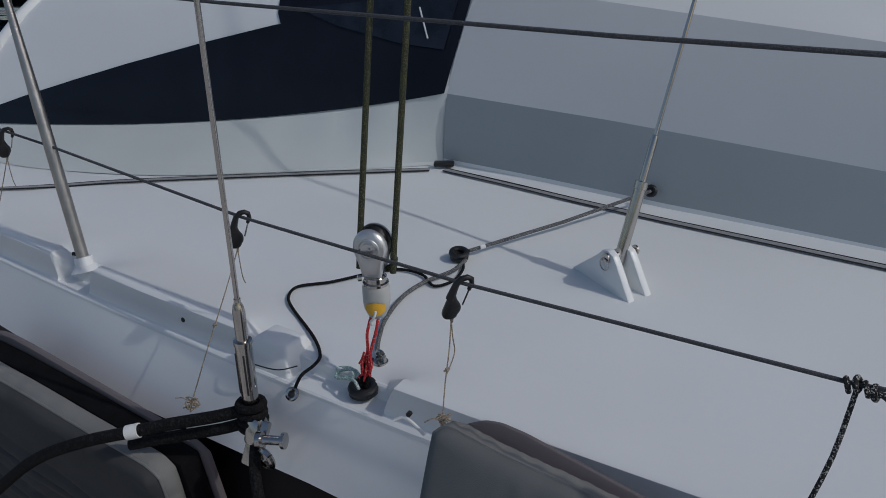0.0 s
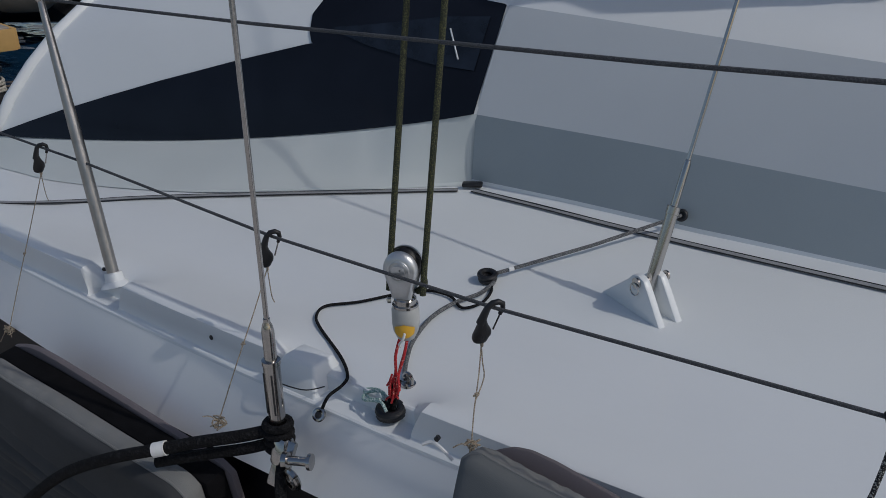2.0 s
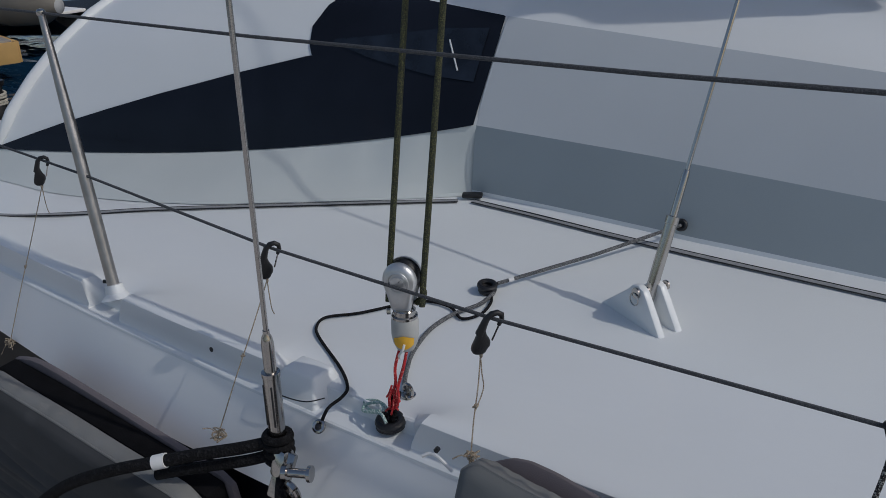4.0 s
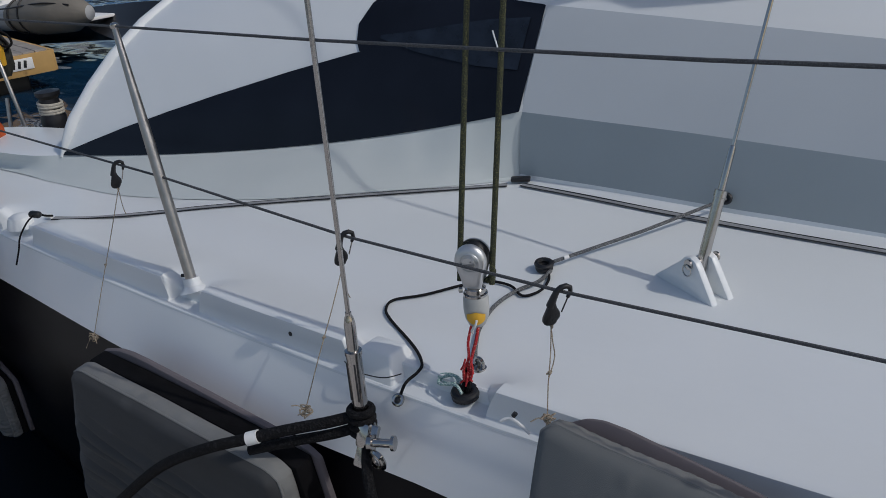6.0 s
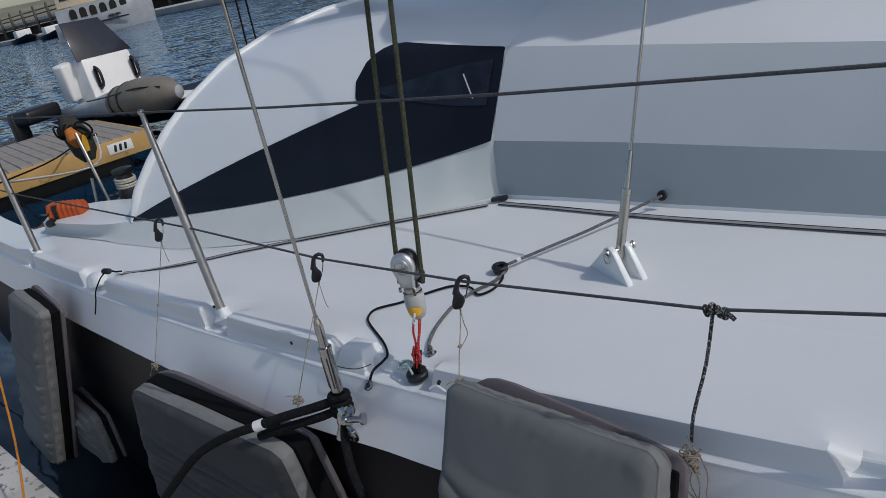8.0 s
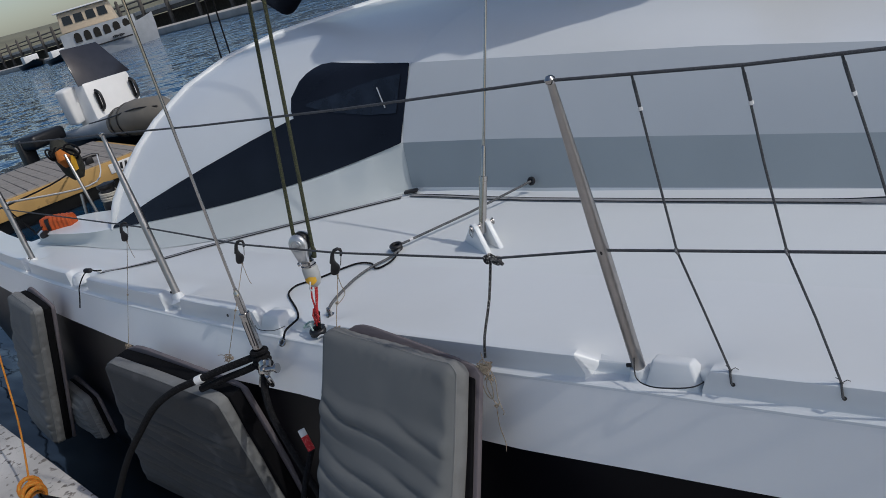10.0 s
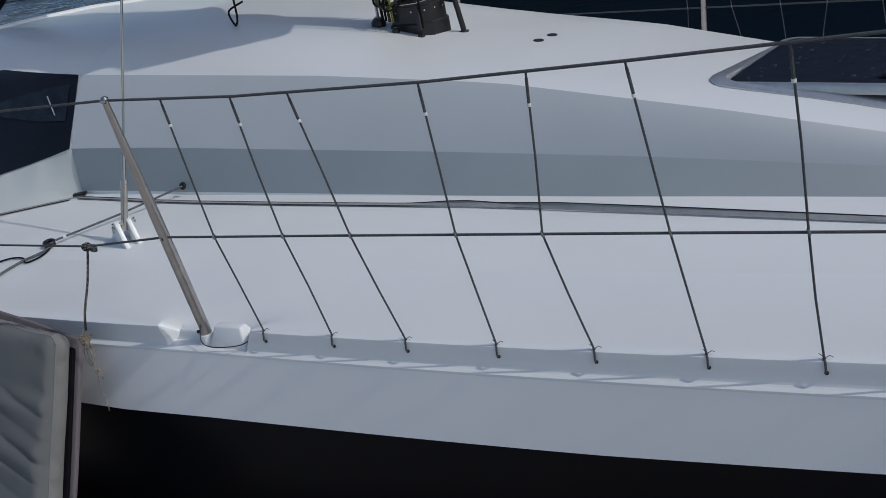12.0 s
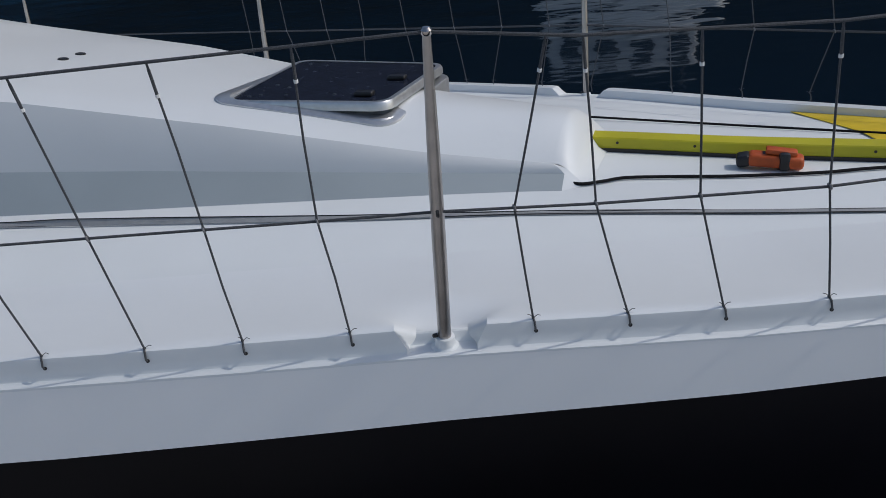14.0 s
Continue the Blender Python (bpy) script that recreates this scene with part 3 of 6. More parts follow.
NEAR = [
    ((-3.415, 0.388, 0.0), (-3.525, 0.412, 0.585), (-3.465, 0.399, 0.27)),
    ((-1.862, 0.160, 0.0), (-2.000, 0.211, 0.595), (-1.921, 0.182, 0.256)),
    ((0.0, 0.0, 0.0), (0.008, -0.083, 0.630), (0.006, -0.040, 0.290)),
    ((1.810, -0.012, 0.0), (1.841, -0.115, 0.628), (1.826, -0.066, 0.299)),
]
for f, t, m in NEAR:
    stanchion(f, t, m, "leaning tapered stainless steel stanchion on the deck edge", "near stanchions")
FARS = [W(2.12, 1.175, 0), W(0.36, 1.54, 0), W(-1.5, 1.9, 0)]
far_set = []
for p in FARS:
    u, v = UV(p.x, p.y)
    p.z = -2 * HEEL * v
    f, t, m = p, p + Vector((0.01, 0.05, 0.62)), p + Vector((0.005, 0.025, 0.3))
    far_set.append((f, t, m))
    stanchion(f, t, m, "thin stainless steel stanchion on the far deck edge", "far stanchions")


def line(name, pts, r, mat, label, category, group="", step=1, segs=8):
    return tagged(part(name, tube(pts, r, segs, step), mat, None, label), "", category, group)


tops = [Vector(n[1]) for n in NEAR]
upper = [tops[0] + Vector((-1.45, 0.3, -0.02)), tops[0], tops[1], tops[1].lerp(tops[2], 0.35) - Vector((0, 0, 0.008)), tops[1].lerp(tops[2], 0.7) - Vector((0, 0, 0.008)), tops[2], (0.34, -0.080, 0.612), (0.76, -0.080, 0.605), (1.13, -0.092, 0.611), (1.62, -0.108, 0.623), tops[3], (2.08, -0.122, 0.602), (2.5, -0.11, 0.586), (3.6, 0.05, 0.585), (4.3, 0.22, 0.585)]
line("lifeline", upper, 0.0030, LIFE, "grey braided upper lifeline between the stanchions", "lifeline", "near lifelines")
mids = [Vector(n[2]) for n in NEAR]
lower = [mids[0] + Vector((-1.5, 0.3, 0.0)), mids[0], mids[1], (-1.290, 0.092, 0.2365), (-0.814, 0.034, 0.241), (-0.292, -0.004, 0.251), mids[2], (0.5, -0.047, 0.293), (1.17, -0.052, 0.294), (1.6, -0.058, 0.295), mids[3], (2.11, -0.061, 0.289), (2.52, -0.048, 0.282), (3.6, 0.08, 0.29), (4.3, 0.24, 0.29)]
line("lifeline", lower, 0.0029, LIFE, "grey braided lower lifeline between the stanchions", "lifeline", "near lifelines")

LACE = [(0.158, 0.153, 0.205), (0.334, 0.343, 0.397), (0.471, 0.514, 0.586), (0.753, 0.755, 0.797), (0.960, 0.933, 1.002), (1.129, 1.168, 1.214), (1.374, 1.391, 1.413), (1.619, 1.604, 1.628), (2.030, 1.964, 1.991), (2.088, 2.110, 2.177), (2.276, 2.296, 2.366), (2.497, 2.525, 2.575), (2.72, 2.74, 2.80)]
upper_t, lower_t = sorted((Vector(p).x, Vector(p)) for p in upper), sorted((Vector(p).x, Vector(p)) for p in lower)


def at_x(table, x):
    return Vector((x, lerp([(a, b.y) for a, b in table], x), lerp([(a, b.z) for a, b in table], x)))


def lacing(top, mid, hole, label, group, r=0.0022):
    """A line seized to the upper lifeline, hitched round the lower one and tied through a hole in the toe rail."""
    top, mid, hole = Vector(top), Vector(mid), Vector(hole)
    t = thing("netting_line", label, "rope", group, "", hole)
    lip = hole + Vector((-0.003, 0.012, 0.0255))
    rnd = random.Random(int(hole.x * 1000))
    bend = Vector((0.006 * (rnd.random() - 0.5), 0, 0))
    part("leg", tube([top, top.lerp(mid, 0.5) + bend, mid, mid.lerp(lip, 0.5) - bend, lip, hole + Vector((-0.001, 0.0045, 0.0215)), hole + Vector((0, -0.0005, 0.006)), hole + Vector((0, 0.006, -0.002))], r, 7, 1), LIFE, t)
    part("eyelet", lathe([(0.0, 0.0), (0.0042, 0.0), (0.0038, 0.0016), (0.0, 0.0018)], hole + Vector((0.001, 0.0045, 0.0005)), (0, -1, 0.1), 10), BLACK, t, "dark hole in the toe rail")
    way = (mid - top).normalized()
    part("seizing", tube([top + way * 0.012, top + way * 0.060], 0.0029, 7), LIFE, t)
    part("whipping", tube([top + way * 0.057, top + way * 0.063], 0.0040, 7), TAPE, t, "pale whipping")
    part("hitch", torus(mid, (1, 0.2, 0.3), 0.0050, 0.0024, 12, 6), PALE_LINE, t, "paler worn hitch")
    part("knot", torus(lip, (0, 0.3, 1), 0.0020, 0.0016, 10, 6), LIFE, t)
    part("tail", tube([lip, lip + Vector((0.009, 0.003, 0.005)), lip + Vector((0.015, 0.002, 0.002 + 0.005 * rnd.random()))], 0.0008, 5), LIFE, t)
    part("tail", tube([lip, lip + Vector((-0.004, 0.004, 0.004)), lip + Vector((-0.007 - 0.004 * rnd.random(), 0.006, 0.006))], 0.0008, 5), LIFE, t)
    return t


def rail_hole(x):
    return Vector((x, edge(x) - 0.0335, edge_z(x) + 0.0175))


q = rail_hole(-1.468)
part("rail_hole", lathe([(0.0, 0.0), (0.0052, 0.0), (0.0048, 0.0014), (0.0, 0.0016)], q + Vector((0, 0.0045, 0.002)), (-0.1, -1, 0.1), 12), BLACK, yacht, "empty lacing hole in the toe rail")
for a, b, c in LACE:
    lacing(at_x(upper_t, a), at_x(lower_t, b), rail_hole(c), "grey braided netting line laced to the toe rail", "near netting lines")

# far lifelines and lacing
ft, fm = [s[1] for s in far_set], [s[2] for s in far_set]
bow_top, bow_mid = W(4.2, 0.42, 0.50), W(4.2, 0.42, 0.2)
far_up, far_low = [bow_top, ft[0], ft[1], ft[2]], [bow_mid, fm[0], fm[1], fm[2]]
line("lifeline", far_up, 0.004, LIFE, "grey braided far upper lifeline", "lifeline", "far lifelines")
line("lifeline", far_low, 0.004, LIFE, "grey braided far lower lifeline", "lifeline", "far lifelines")


def along(pts, s):
    k = min(len(pts) - 2, int(s))
    return Vector(pts[k]).lerp(Vector(pts[k + 1]), s - k)


rnd = random.Random(4)
for i in range(13):
    s = 0.42 + 0.136 * i + 0.02 * rnd.random()
    p = along(far_up, s)
    u, v = UV(p.x, p.y)
    u2 = u + 0.12 * (rnd.random() - 0.3)
    foot = W(u2, half(u2) + 0.0, -2 * HEEL * half(u2) + 0.025)
    lacing(p, along(far_low, s - 0.02), foot, "grey netting line laced to the far toe rail", "far netting lines", 0.0022)

# ---- outer shroud with its rigging screw, chainplate and strops ----
shroud = thing("shroud", "polished steel rod shroud with a rigging screw on the hull side", "rigging", "shrouds", "", (-1.19, -0.045, -0.09))
base, way = Vector((-1.196, -0.042, -0.045)), Vector((0.022, -0.002, 1.0)).normalized()
part("rod", tube([base + way * 0.20, base + way * 6.0], 0.0043, 12), STEEL, shroud)
part("terminal", lathe([(0.0105, 0.0), (0.0105, 0.062), (0.0085, 0.074), (0.0056, 0.080), (0.0056, 0.086)], base + way * 0.122, way, 16), STEEL, shroud)
part("screw_body", lathe([(0.0125, -0.03), (0.0145, -0.02), (0.0145, 0.122), (0.0158, 0.123), (0.0158, 0.131), (0.0125, 0.132)], base, way, 20), STEEL, shroud)
for side in (-1, 1):
    q = base + Vector((0.0072 * side, -0.0124, 0))
    part("slot", prism([q + way * 0.03 + Vector((-0.0028, 0, 0)), q + way * 0.03 + Vector((0.0028, 0, 0)), q + way * 0.108 + Vector((0.0028, 0, 0)), q + way * 0.108 + Vector((-0.0028, 0, 0))], Vector((0, 0.004, 0))), BLACK, shroud, "dark slot in the rigging screw")
part("chainplate", box((-1.172, -0.066, -0.098), (0.038, 0.012, 0.085), (-28, 4, 0), 0.005), STEEL, shroud, "steel chainplate")
part("toggle", box((-1.180, -0.055, -0.082), (0.03, 0.03, 0.05), (-20, 0, 0), 0.008), STEEL, shroud)
part("clevis_pin", lathe([(0.0, 0), (0.014, 0.001), (0.014, 0.010), (0.008, 0.011), (0.008, 0.045), (0.014, 0.046), (0.014, 0.052), (0.0, 0.053)], (-1.158, -0.078, -0.078), (1, 0.35, 0.05), 16), STEEL, shroud)
part("shackle", torus((-1.135, -0.085, -0.105), (0.3, 1, 0.2), 0.016, 0.006, 16, 8, None, 1.4), STEEL, shroud, "bright steel shackle")

# black strop round the screw, and the thick dock line from it
strop = thing("mooring_line", "thick black mooring line tied round the rigging screw", "rope", "", "", (-1.19, -0.06, -0.06))
for k in range(4):
    part("turn", torus(base + way * (0.004 - 0.015 * k), way + Vector((0.08 * (k % 2), 0.05, 0)), 0.0205, 0.0075, 16, 8), BLACK_ROPE, strop)
part("leg", tube([base + Vector((-0.018, -0.012, -0.01)), (-1.25, -0.082, -0.061), (-1.315, -0.118, -0.074), (-1.378, -0.152, -0.090), (-1.46, -0.195, -0.112), (-1.57, -0.222, -0.170), (-1.68, -0.245, -0.262), (-1.79, -0.275, -0.37), (-1.92, -0.31, -0.53), (-2.05, -0.37, -0.735)], 0.0110, 12, 5), BLACK_ROPE, strop)
part("leg", tube([base + Vector((-0.015, -0.010, -0.035)), (-1.25, -0.074, -0.092), (-1.32, -0.108, -0.108), (-1.40, -0.145, -0.130)], 0.0105, 10, 5), BLACK_ROPE, strop)
part("tape_band", tube([(-1.366, -0.1455, -0.0868), (-1.386, -0.1565, -0.0922)], 0.0134, 12), TAPE, strop, "band of white tape")

drop_line = thing("dock_line", "black line with a red and white end hanging beside the fender", "rope", "", "", (-1.13, -0.1, -0.1))
part("leg", tube([(-1.165, -0.075, -0.095), (-1.145, -0.105, -0.13), (-1.10, -0.14, -0.19), (-1.03, -0.165, -0.28), (-0.95, -0.19, -0.38), (-0.84, -0.23, -0.55), (-0.74, -0.33, -0.742)], 0.0098, 10, 5), BLACK_ROPE, drop_line)
part("end", tube([(-0.945, -0.172, -0.180), (-0.938, -0.174, -0.198)], 0.010, 10), TAPE, drop_line, "white whipped end")
part("tail", tube([(-0.920, -0.18, -0.235), (-0.885, -0.27, -0.295), (-0.80, -0.395, -0.38), (-0.70, -0.47, -0.47), (-0.60, -0.545, -0.60)], 0.008, 10, 4), BLACK_ROPE, drop_line)
part("end_band", tube([(-0.938, -0.174, -0.198), (-0.920, -0.18, -0.235)], 0.0105, 10), RED, drop_line, "red whipped band")

# ---- inner shroud and its twin-plate tang ----
inner = thing("shroud", "thin steel rod shroud pinned between two white deck plates", "rigging", "shrouds", "", (-0.76, 0.585, 0.02))
ib, iw = Vector((-0.758, 0.556, 0.088)), Vector((0.1416, 0.2919, 1.0)).normalized()
part("rod", tube([ib + iw * 0.23, ib + iw * 6.0], 0.0042, 10), STEEL, inner)
part("terminal", lathe([(0.0072, 0), (0.0072, 0.09), (0.0055, 0.10), (0.0042, 0.101)], ib + iw * 0.13, iw, 14), STEEL, inner)
part("screw_body", lathe([(0.0105, -0.03), (0.0115, -0.02), (0.0115, 0.125), (0.013, 0.126), (0.013, 0.14), (0.009, 0.141)], ib, iw, 16), STEEL, inner)
run, nrm = Vector((-0.855, 0.519, 0)).normalized(), Vector((0.519, 0.855, 0)).normalized()
for k in (-0.002, 0.039):
    f0 = Vector((-0.722, 0.493, 0)) + nrm * k
    zb = deck_at(f0.x, f0.y).z - 0.004
    o = [f0 + run * a + Vector((0, 0, b)) for a, b in ((-0.010, zb), (0.180, zb), (0.092, 0.080), (0.080, 0.093), (0.062, 0.098), (0.046, 0.092), (0.034, 0.076))]
    part("plate", prism(o, nrm * 0.0165, None, 0.004), WHITE, inner, "white painted deck plate")
pc0 = Vector((-0.722, 0.493, 0.083)) + run * 0.062
part("pin", lathe([(0.0, 0), (0.011, 0.001), (0.011, 0.005), (0.006, 0.006), (0.006, 0.072), (0.010, 0.073), (0.010, 0.077), (0.0, 0.078)], pc0 - nrm * 0.008, nrm, 14), STEEL, inner)
part("split_ring", torus(pc0 - nrm * 0.009 + Vector((0, 0, -0.012)), nrm, 0.012, 0.0014, 16, 6), STEEL, inner)

# ---- running backstay tackle ----
blk = thing("pulley_block", "silver block with green rope lashed to the deck", "pulley", "", "", (-1.03, 0.048, 0.0))
bt = Vector((-1.009, 0.088, 0.243))
across = Vector((0.265, -0.964, 0)).normalized()


def cheek(side):
    """A silver side plate, round over the sheave and narrowing to the neck."""
    o = []
    for k in range(17):
        a = radians(-20 + 220 * k / 16)
        o.append((0.0285 * math.cos(a), 0.0300 * math.sin(a)))
    o += [(-0.0215, -0.026), (-0.0150, -0.052), (0.0150, -0.052), (0.0215, -0.026)]
    ab = Vector((0.964, 0.265, 0))
    face = bt + across * (0.011 * side)
    rows = []
    for inset, out in ((1.0, 0.0), (1.0, 0.004), (0.94, 0.009), (0.80, 0.0125), (0.5, 0.013), (0.02, 0.013)):
        rows.append([face + ab * (p * inset) + Vector((0, 0, q * inset - 0.010 * (1 - inset))) + across * (out * side) for p, q in o + o[:1]])
    return grid(rows)


part("cheek", cheek(-1), ALLOY, blk, "silver cheek plate", sharp=50)
part("cheek", cheek(1), ALLOY, blk, "silver cheek plate", sharp=50)
part("sheave", lathe([(0.0, 0), (0.027, 0.001), (0.0225, 0.010), (0.027, 0.019), (0.0, 0.02)], bt - across * 0.010, across, 24), BLACK, blk, "black grooved sheave")
part("hub", lathe([(0.0, 0), (0.011, 0.0), (0.011, 0.005), (0.005, 0.0055), (0.004, 0.003), (0.0, 0.003)], bt + across * 0.0235, across, 18), ALLOY, blk)
part("hub_ring", torus(bt + across * 0.0238, across, 0.0165, 0.0020, 24, 8), ALLOY, blk)
nb = bt + Vector((0, 0, -0.051))
part("swivel", lathe([(0.0, 0.0), (0.014, 0.0), (0.0185, -0.005), (0.0185, -0.013), (0.0215, -0.015), (0.0215, -0.019), (0.019, -0.020)], nb, (0.02, 0, 1), 20), STEEL, blk)
part("body", lathe([(0.0210, -0.019), (0.0228, -0.026), (0.0228, -0.049), (0.0205, -0.064), (0.0150, -0.077), (0.008, -0.082), (0.0, -0.083)], nb, (0.03, -0.01, 1), 20), MATT_ALLOY, blk, "matt grey shackle body")
lb = nb + Vector((-0.001, -0.0005, -0.047))
rows = []
for i in range(9):
    a = radians(-106 + 11 * i)
    z0, z1 = 0.004 - 0.006 * abs(i - 4) / 4, -0.021 + 0.007 * (abs(i - 4) / 4) ** 2
    rows.append([lb + Vector((r * math.cos(a), r * math.sin(a), z)) for z, r in ((z0, 0.0235), (0.5 * (z0 + z1), 0.0235), (z1, 0.0222))])
part("patch", grid(rows), YELLOW, blk, "yellow plastic trigger patch")
part("seizing", tube([lb + Vector((0.015, -0.025, -0.008)), lb + Vector((0.013, -0.028, -0.018)), lb + Vector((0.004, -0.026, -0.030)), lb + Vector((0.0, -0.018, -0.040))], 0.0022, 6, 4), TAPE, blk, "white lashing")
lash_a, lash_b = nb + Vector((-0.001, -0.004, -0.078)), Vector((-1.028, 0.057, -0.008))
for dx, dy in ((-0.006, -0.005), (0.005, -0.003), (0.000, 0.006)):
    side = Vector((dx, dy, 0))
    part("lashing", tube([lash_a + side * 1.2, lash_a.lerp(lash_b, 0.25) + side * 1.3, lash_a.lerp(lash_b, 0.5) + side * 0.5, lash_a.lerp(lash_b, 0.68) + side * 1.1, lash_a.lerp(lash_b, 0.82) + side * 0.8], 0.0026, 7, 4), RED, blk, "red lashing")
for k in range(11):
    a = lash_a.lerp(lash_b, 0.48 + 0.022 * k) + Vector((0.0085 * math.sin(2.4 * k), -0.004 - 0.003 * (k % 2), 0))
    part("tassel", tube([a, a + Vector((0.004 * math.cos(1.9 * k), -0.004, -0.013)), a + Vector((0.009 * math.sin(1.7 * k + 1), -0.005, -0.030 + 0.004 * (k % 3)))], 0.0020, 6, 3), RED, blk, "frayed red rope end")
for k, off in ((0, -0.004), (1, 0.004)):
    part("lower_turn", tube([lash_a.lerp(lash_b, 0.62) + Vector((off, 0.003, 0)), lash_a.lerp(lash_b, 0.85) + Vector((off * 1.2, 0.002, 0)), lash_b + Vector((off, 0, -0.004))], 0.0046, 8, 3), BLACK_ROPE, blk)
part("set_screw", lathe([(0.0, 0), (0.006, 0.0), (0.006, 0.006), (0.0, 0.008)], nb + Vector((-0.019, -0.012, -0.008)), (-0.8, -0.6, 0), 10), STEEL, blk)
for a, rope_dir in ((Vector((-1.036, 0.090, 0.240)), Vector((-0.003, 0.205, 1.0))), (Vector((-0.976, 0.098, 0.240)), Vector((0.022, 0.172, 1.0)))):
    part("fall", tube([a - Vector((0, 0, 0.02)), a, a + rope_dir * 0.5, a + rope_dir * 5], 0.0052, 10, 3), GREEN_ROPE, blk, "dark green rope fall")
part("fall", tube([Vector((-0.976, 0.098, 0.222)), Vector((-0.981, 0.098, 0.208)), Vector((-0.991, 0.097, 0.198))], 0.0052, 10, 3), GREEN_ROPE, blk, "dark green rope tail")
ring = thing("deck_eye", "black ring fitting on the deck edge with pale lashing", "deck fitting", "", "", (-1.046, 0.068, 0.0))
bm = torus((-1.028, 0.056, -0.014), (0.02, -0.1, 1), 0.0190, 0.0080, 26, 10)
lathe([(0.0, 0), (0.026, 0.0), (0.024, 0.006), (0.0, 0.007)], (-1.028, 0.056, -0.022), (0, -0.1, 1), 20, bm)
part("ring", bm, BLACK, ring, "black moulded ring")
UPE = Vector((0.019, -0.012, 0.017))
for pts, r in (([(-1.053, 0.072, -0.018), (-1.075, 0.082, -0.012), (-1.105, 0.078, -0.022), (-1.099, 0.062, -0.024), (-1.073, 0.058, -0.016), (-1.053, 0.052, -0.010), (-1.038, 0.044, -0.018)], 0.0028), ([(-1.058, 0.066, -0.014), (-1.088, 0.092, -0.018), (-1.118, 0.090, -0.026), (-1.091, 0.068, -0.022), (-1.063, 0.062, -0.012)], 0.0022)):
    part("lashing", tube([Vector(p) + UPE for p in pts], r, 7, 6), MINT, ring, "pale green lashing")

# ---- deck lines round the tackle ----
ring2 = thing("low_friction_ring", "black low-friction ring on grey rope, lying on the deck", "deck fitting", "", "", (-1.101, 0.516, 0.02))
rz = deck_at(-1.101, 0.516).z
bm = bmesh.new()
for k in range(2):
    torus((-1.101, 0.516, rz + 0.007 + 0.010 * k), (0.1, -0.1, 1), 0.0165 - 0.002 * (1 - k), 0.0058, 22, 8, bm)
part("ring", bm, BLACK, ring2)
part("tape_band", tube([(-1.070, 0.553, rz + 0.02), (-1.063, 0.562, rz + 0.0215)], 0.0052, 10), TAPE, ring2, "white whipping")
line("control_line", [(-1.086, 0.533, rz + 0.017), (-0.955, 0.733, 0.046), (-0.825, 0.936, 0.070)], 0.0042, GREY_ROPE, "grey rope running from the deck ring into the cabin side", "rope", "", 1)


def deck_rope(pts, lift):
    return [deck_at(x, y, lift) for x, y in pts]


line("control_line", [Vector((-1.150, 0.014, -0.041)), Vector((-1.142, 0.030, -0.011)), Vector((-1.132, 0.058, 0.000))] + deck_rope([(-1.145, 0.090), (-1.192, 0.130), (-1.295, 0.195), (-1.338, 0.237), (-1.350, 0.283), (-1.298, 0.327), (-1.234, 0.395), (-1.190, 0.424), (-1.135, 0.422), (-1.090, 0.393), (-1.064, 0.425), (-1.068, 0.472), (-1.084, 0.502)], 0.006), 0.0031, BLACK_ROPE, "thin black line looped over the deck", "rope", "", 6)
line("control_line", deck_rope([(-1.080, 0.506), (-1.084, 0.455), (-1.114, 0.396), (-1.125, 0.33), (-1.108, 0.245), (-1.075, 0.175), (-1.052, 0.135), (-1.035, 0.120)], 0.008), 0.0043, GREY_ROPE, "dark grey rope curving to a deck eye", "rope", "", 6)
pad = thing("pad_eye", "small steel pad eye holding the grey rope", "deck fitting", "", "", deck_at(-1.033, 0.118))
part("eye", torus(deck_at(-1.033, 0.118, 0.012), (0.3, 1, 0), 0.011, 0.0035, 16, 7), STEEL, pad)
part("base", lathe([(0.0, 0), (0.014, 0.0), (0.013, 0.004), (0.0, 0.005)], deck_at(-1.033, 0.118), (0, 0, 1), 16), STEEL, pad)
grom = thing("grommet", "steel grommet in the hull edge with a black line through", "deck fitting", "", "", (-1.166, 0.01, -0.045))
bm = torus((-1.150, 0.012, -0.039), (0.1, -0.75, 0.65), 0.0090, 0.0042, 20, 8)
part("rim", bm, STEEL, grom)
part("stopper", lathe([(0.0, 0), (0.0065, 0.001), (0.0065, 0.010), (0.0, 0.013)], (-1.150, 0.016, -0.045), (0.1, -0.75, 0.65), 14), BLACK, grom)

hole = thing("fairlead_bush", "black bush in the grey cabin side", "deck fitting", "", "", (-0.815, 0.918, 0.083))
part("bush", torus((-0.825, 0.938, 0.070), (0, -0.92, 0.38), 0.0105, 0.005, 18, 8), BLACK, hole)
part("throat", lathe([(0.0, 0), (0.011, 0.0), (0.011, 0.004), (0.0, 0.005)], (-0.825, 0.941, 0.069), (0, -0.92, 0.38), 16), BLACK, hole)

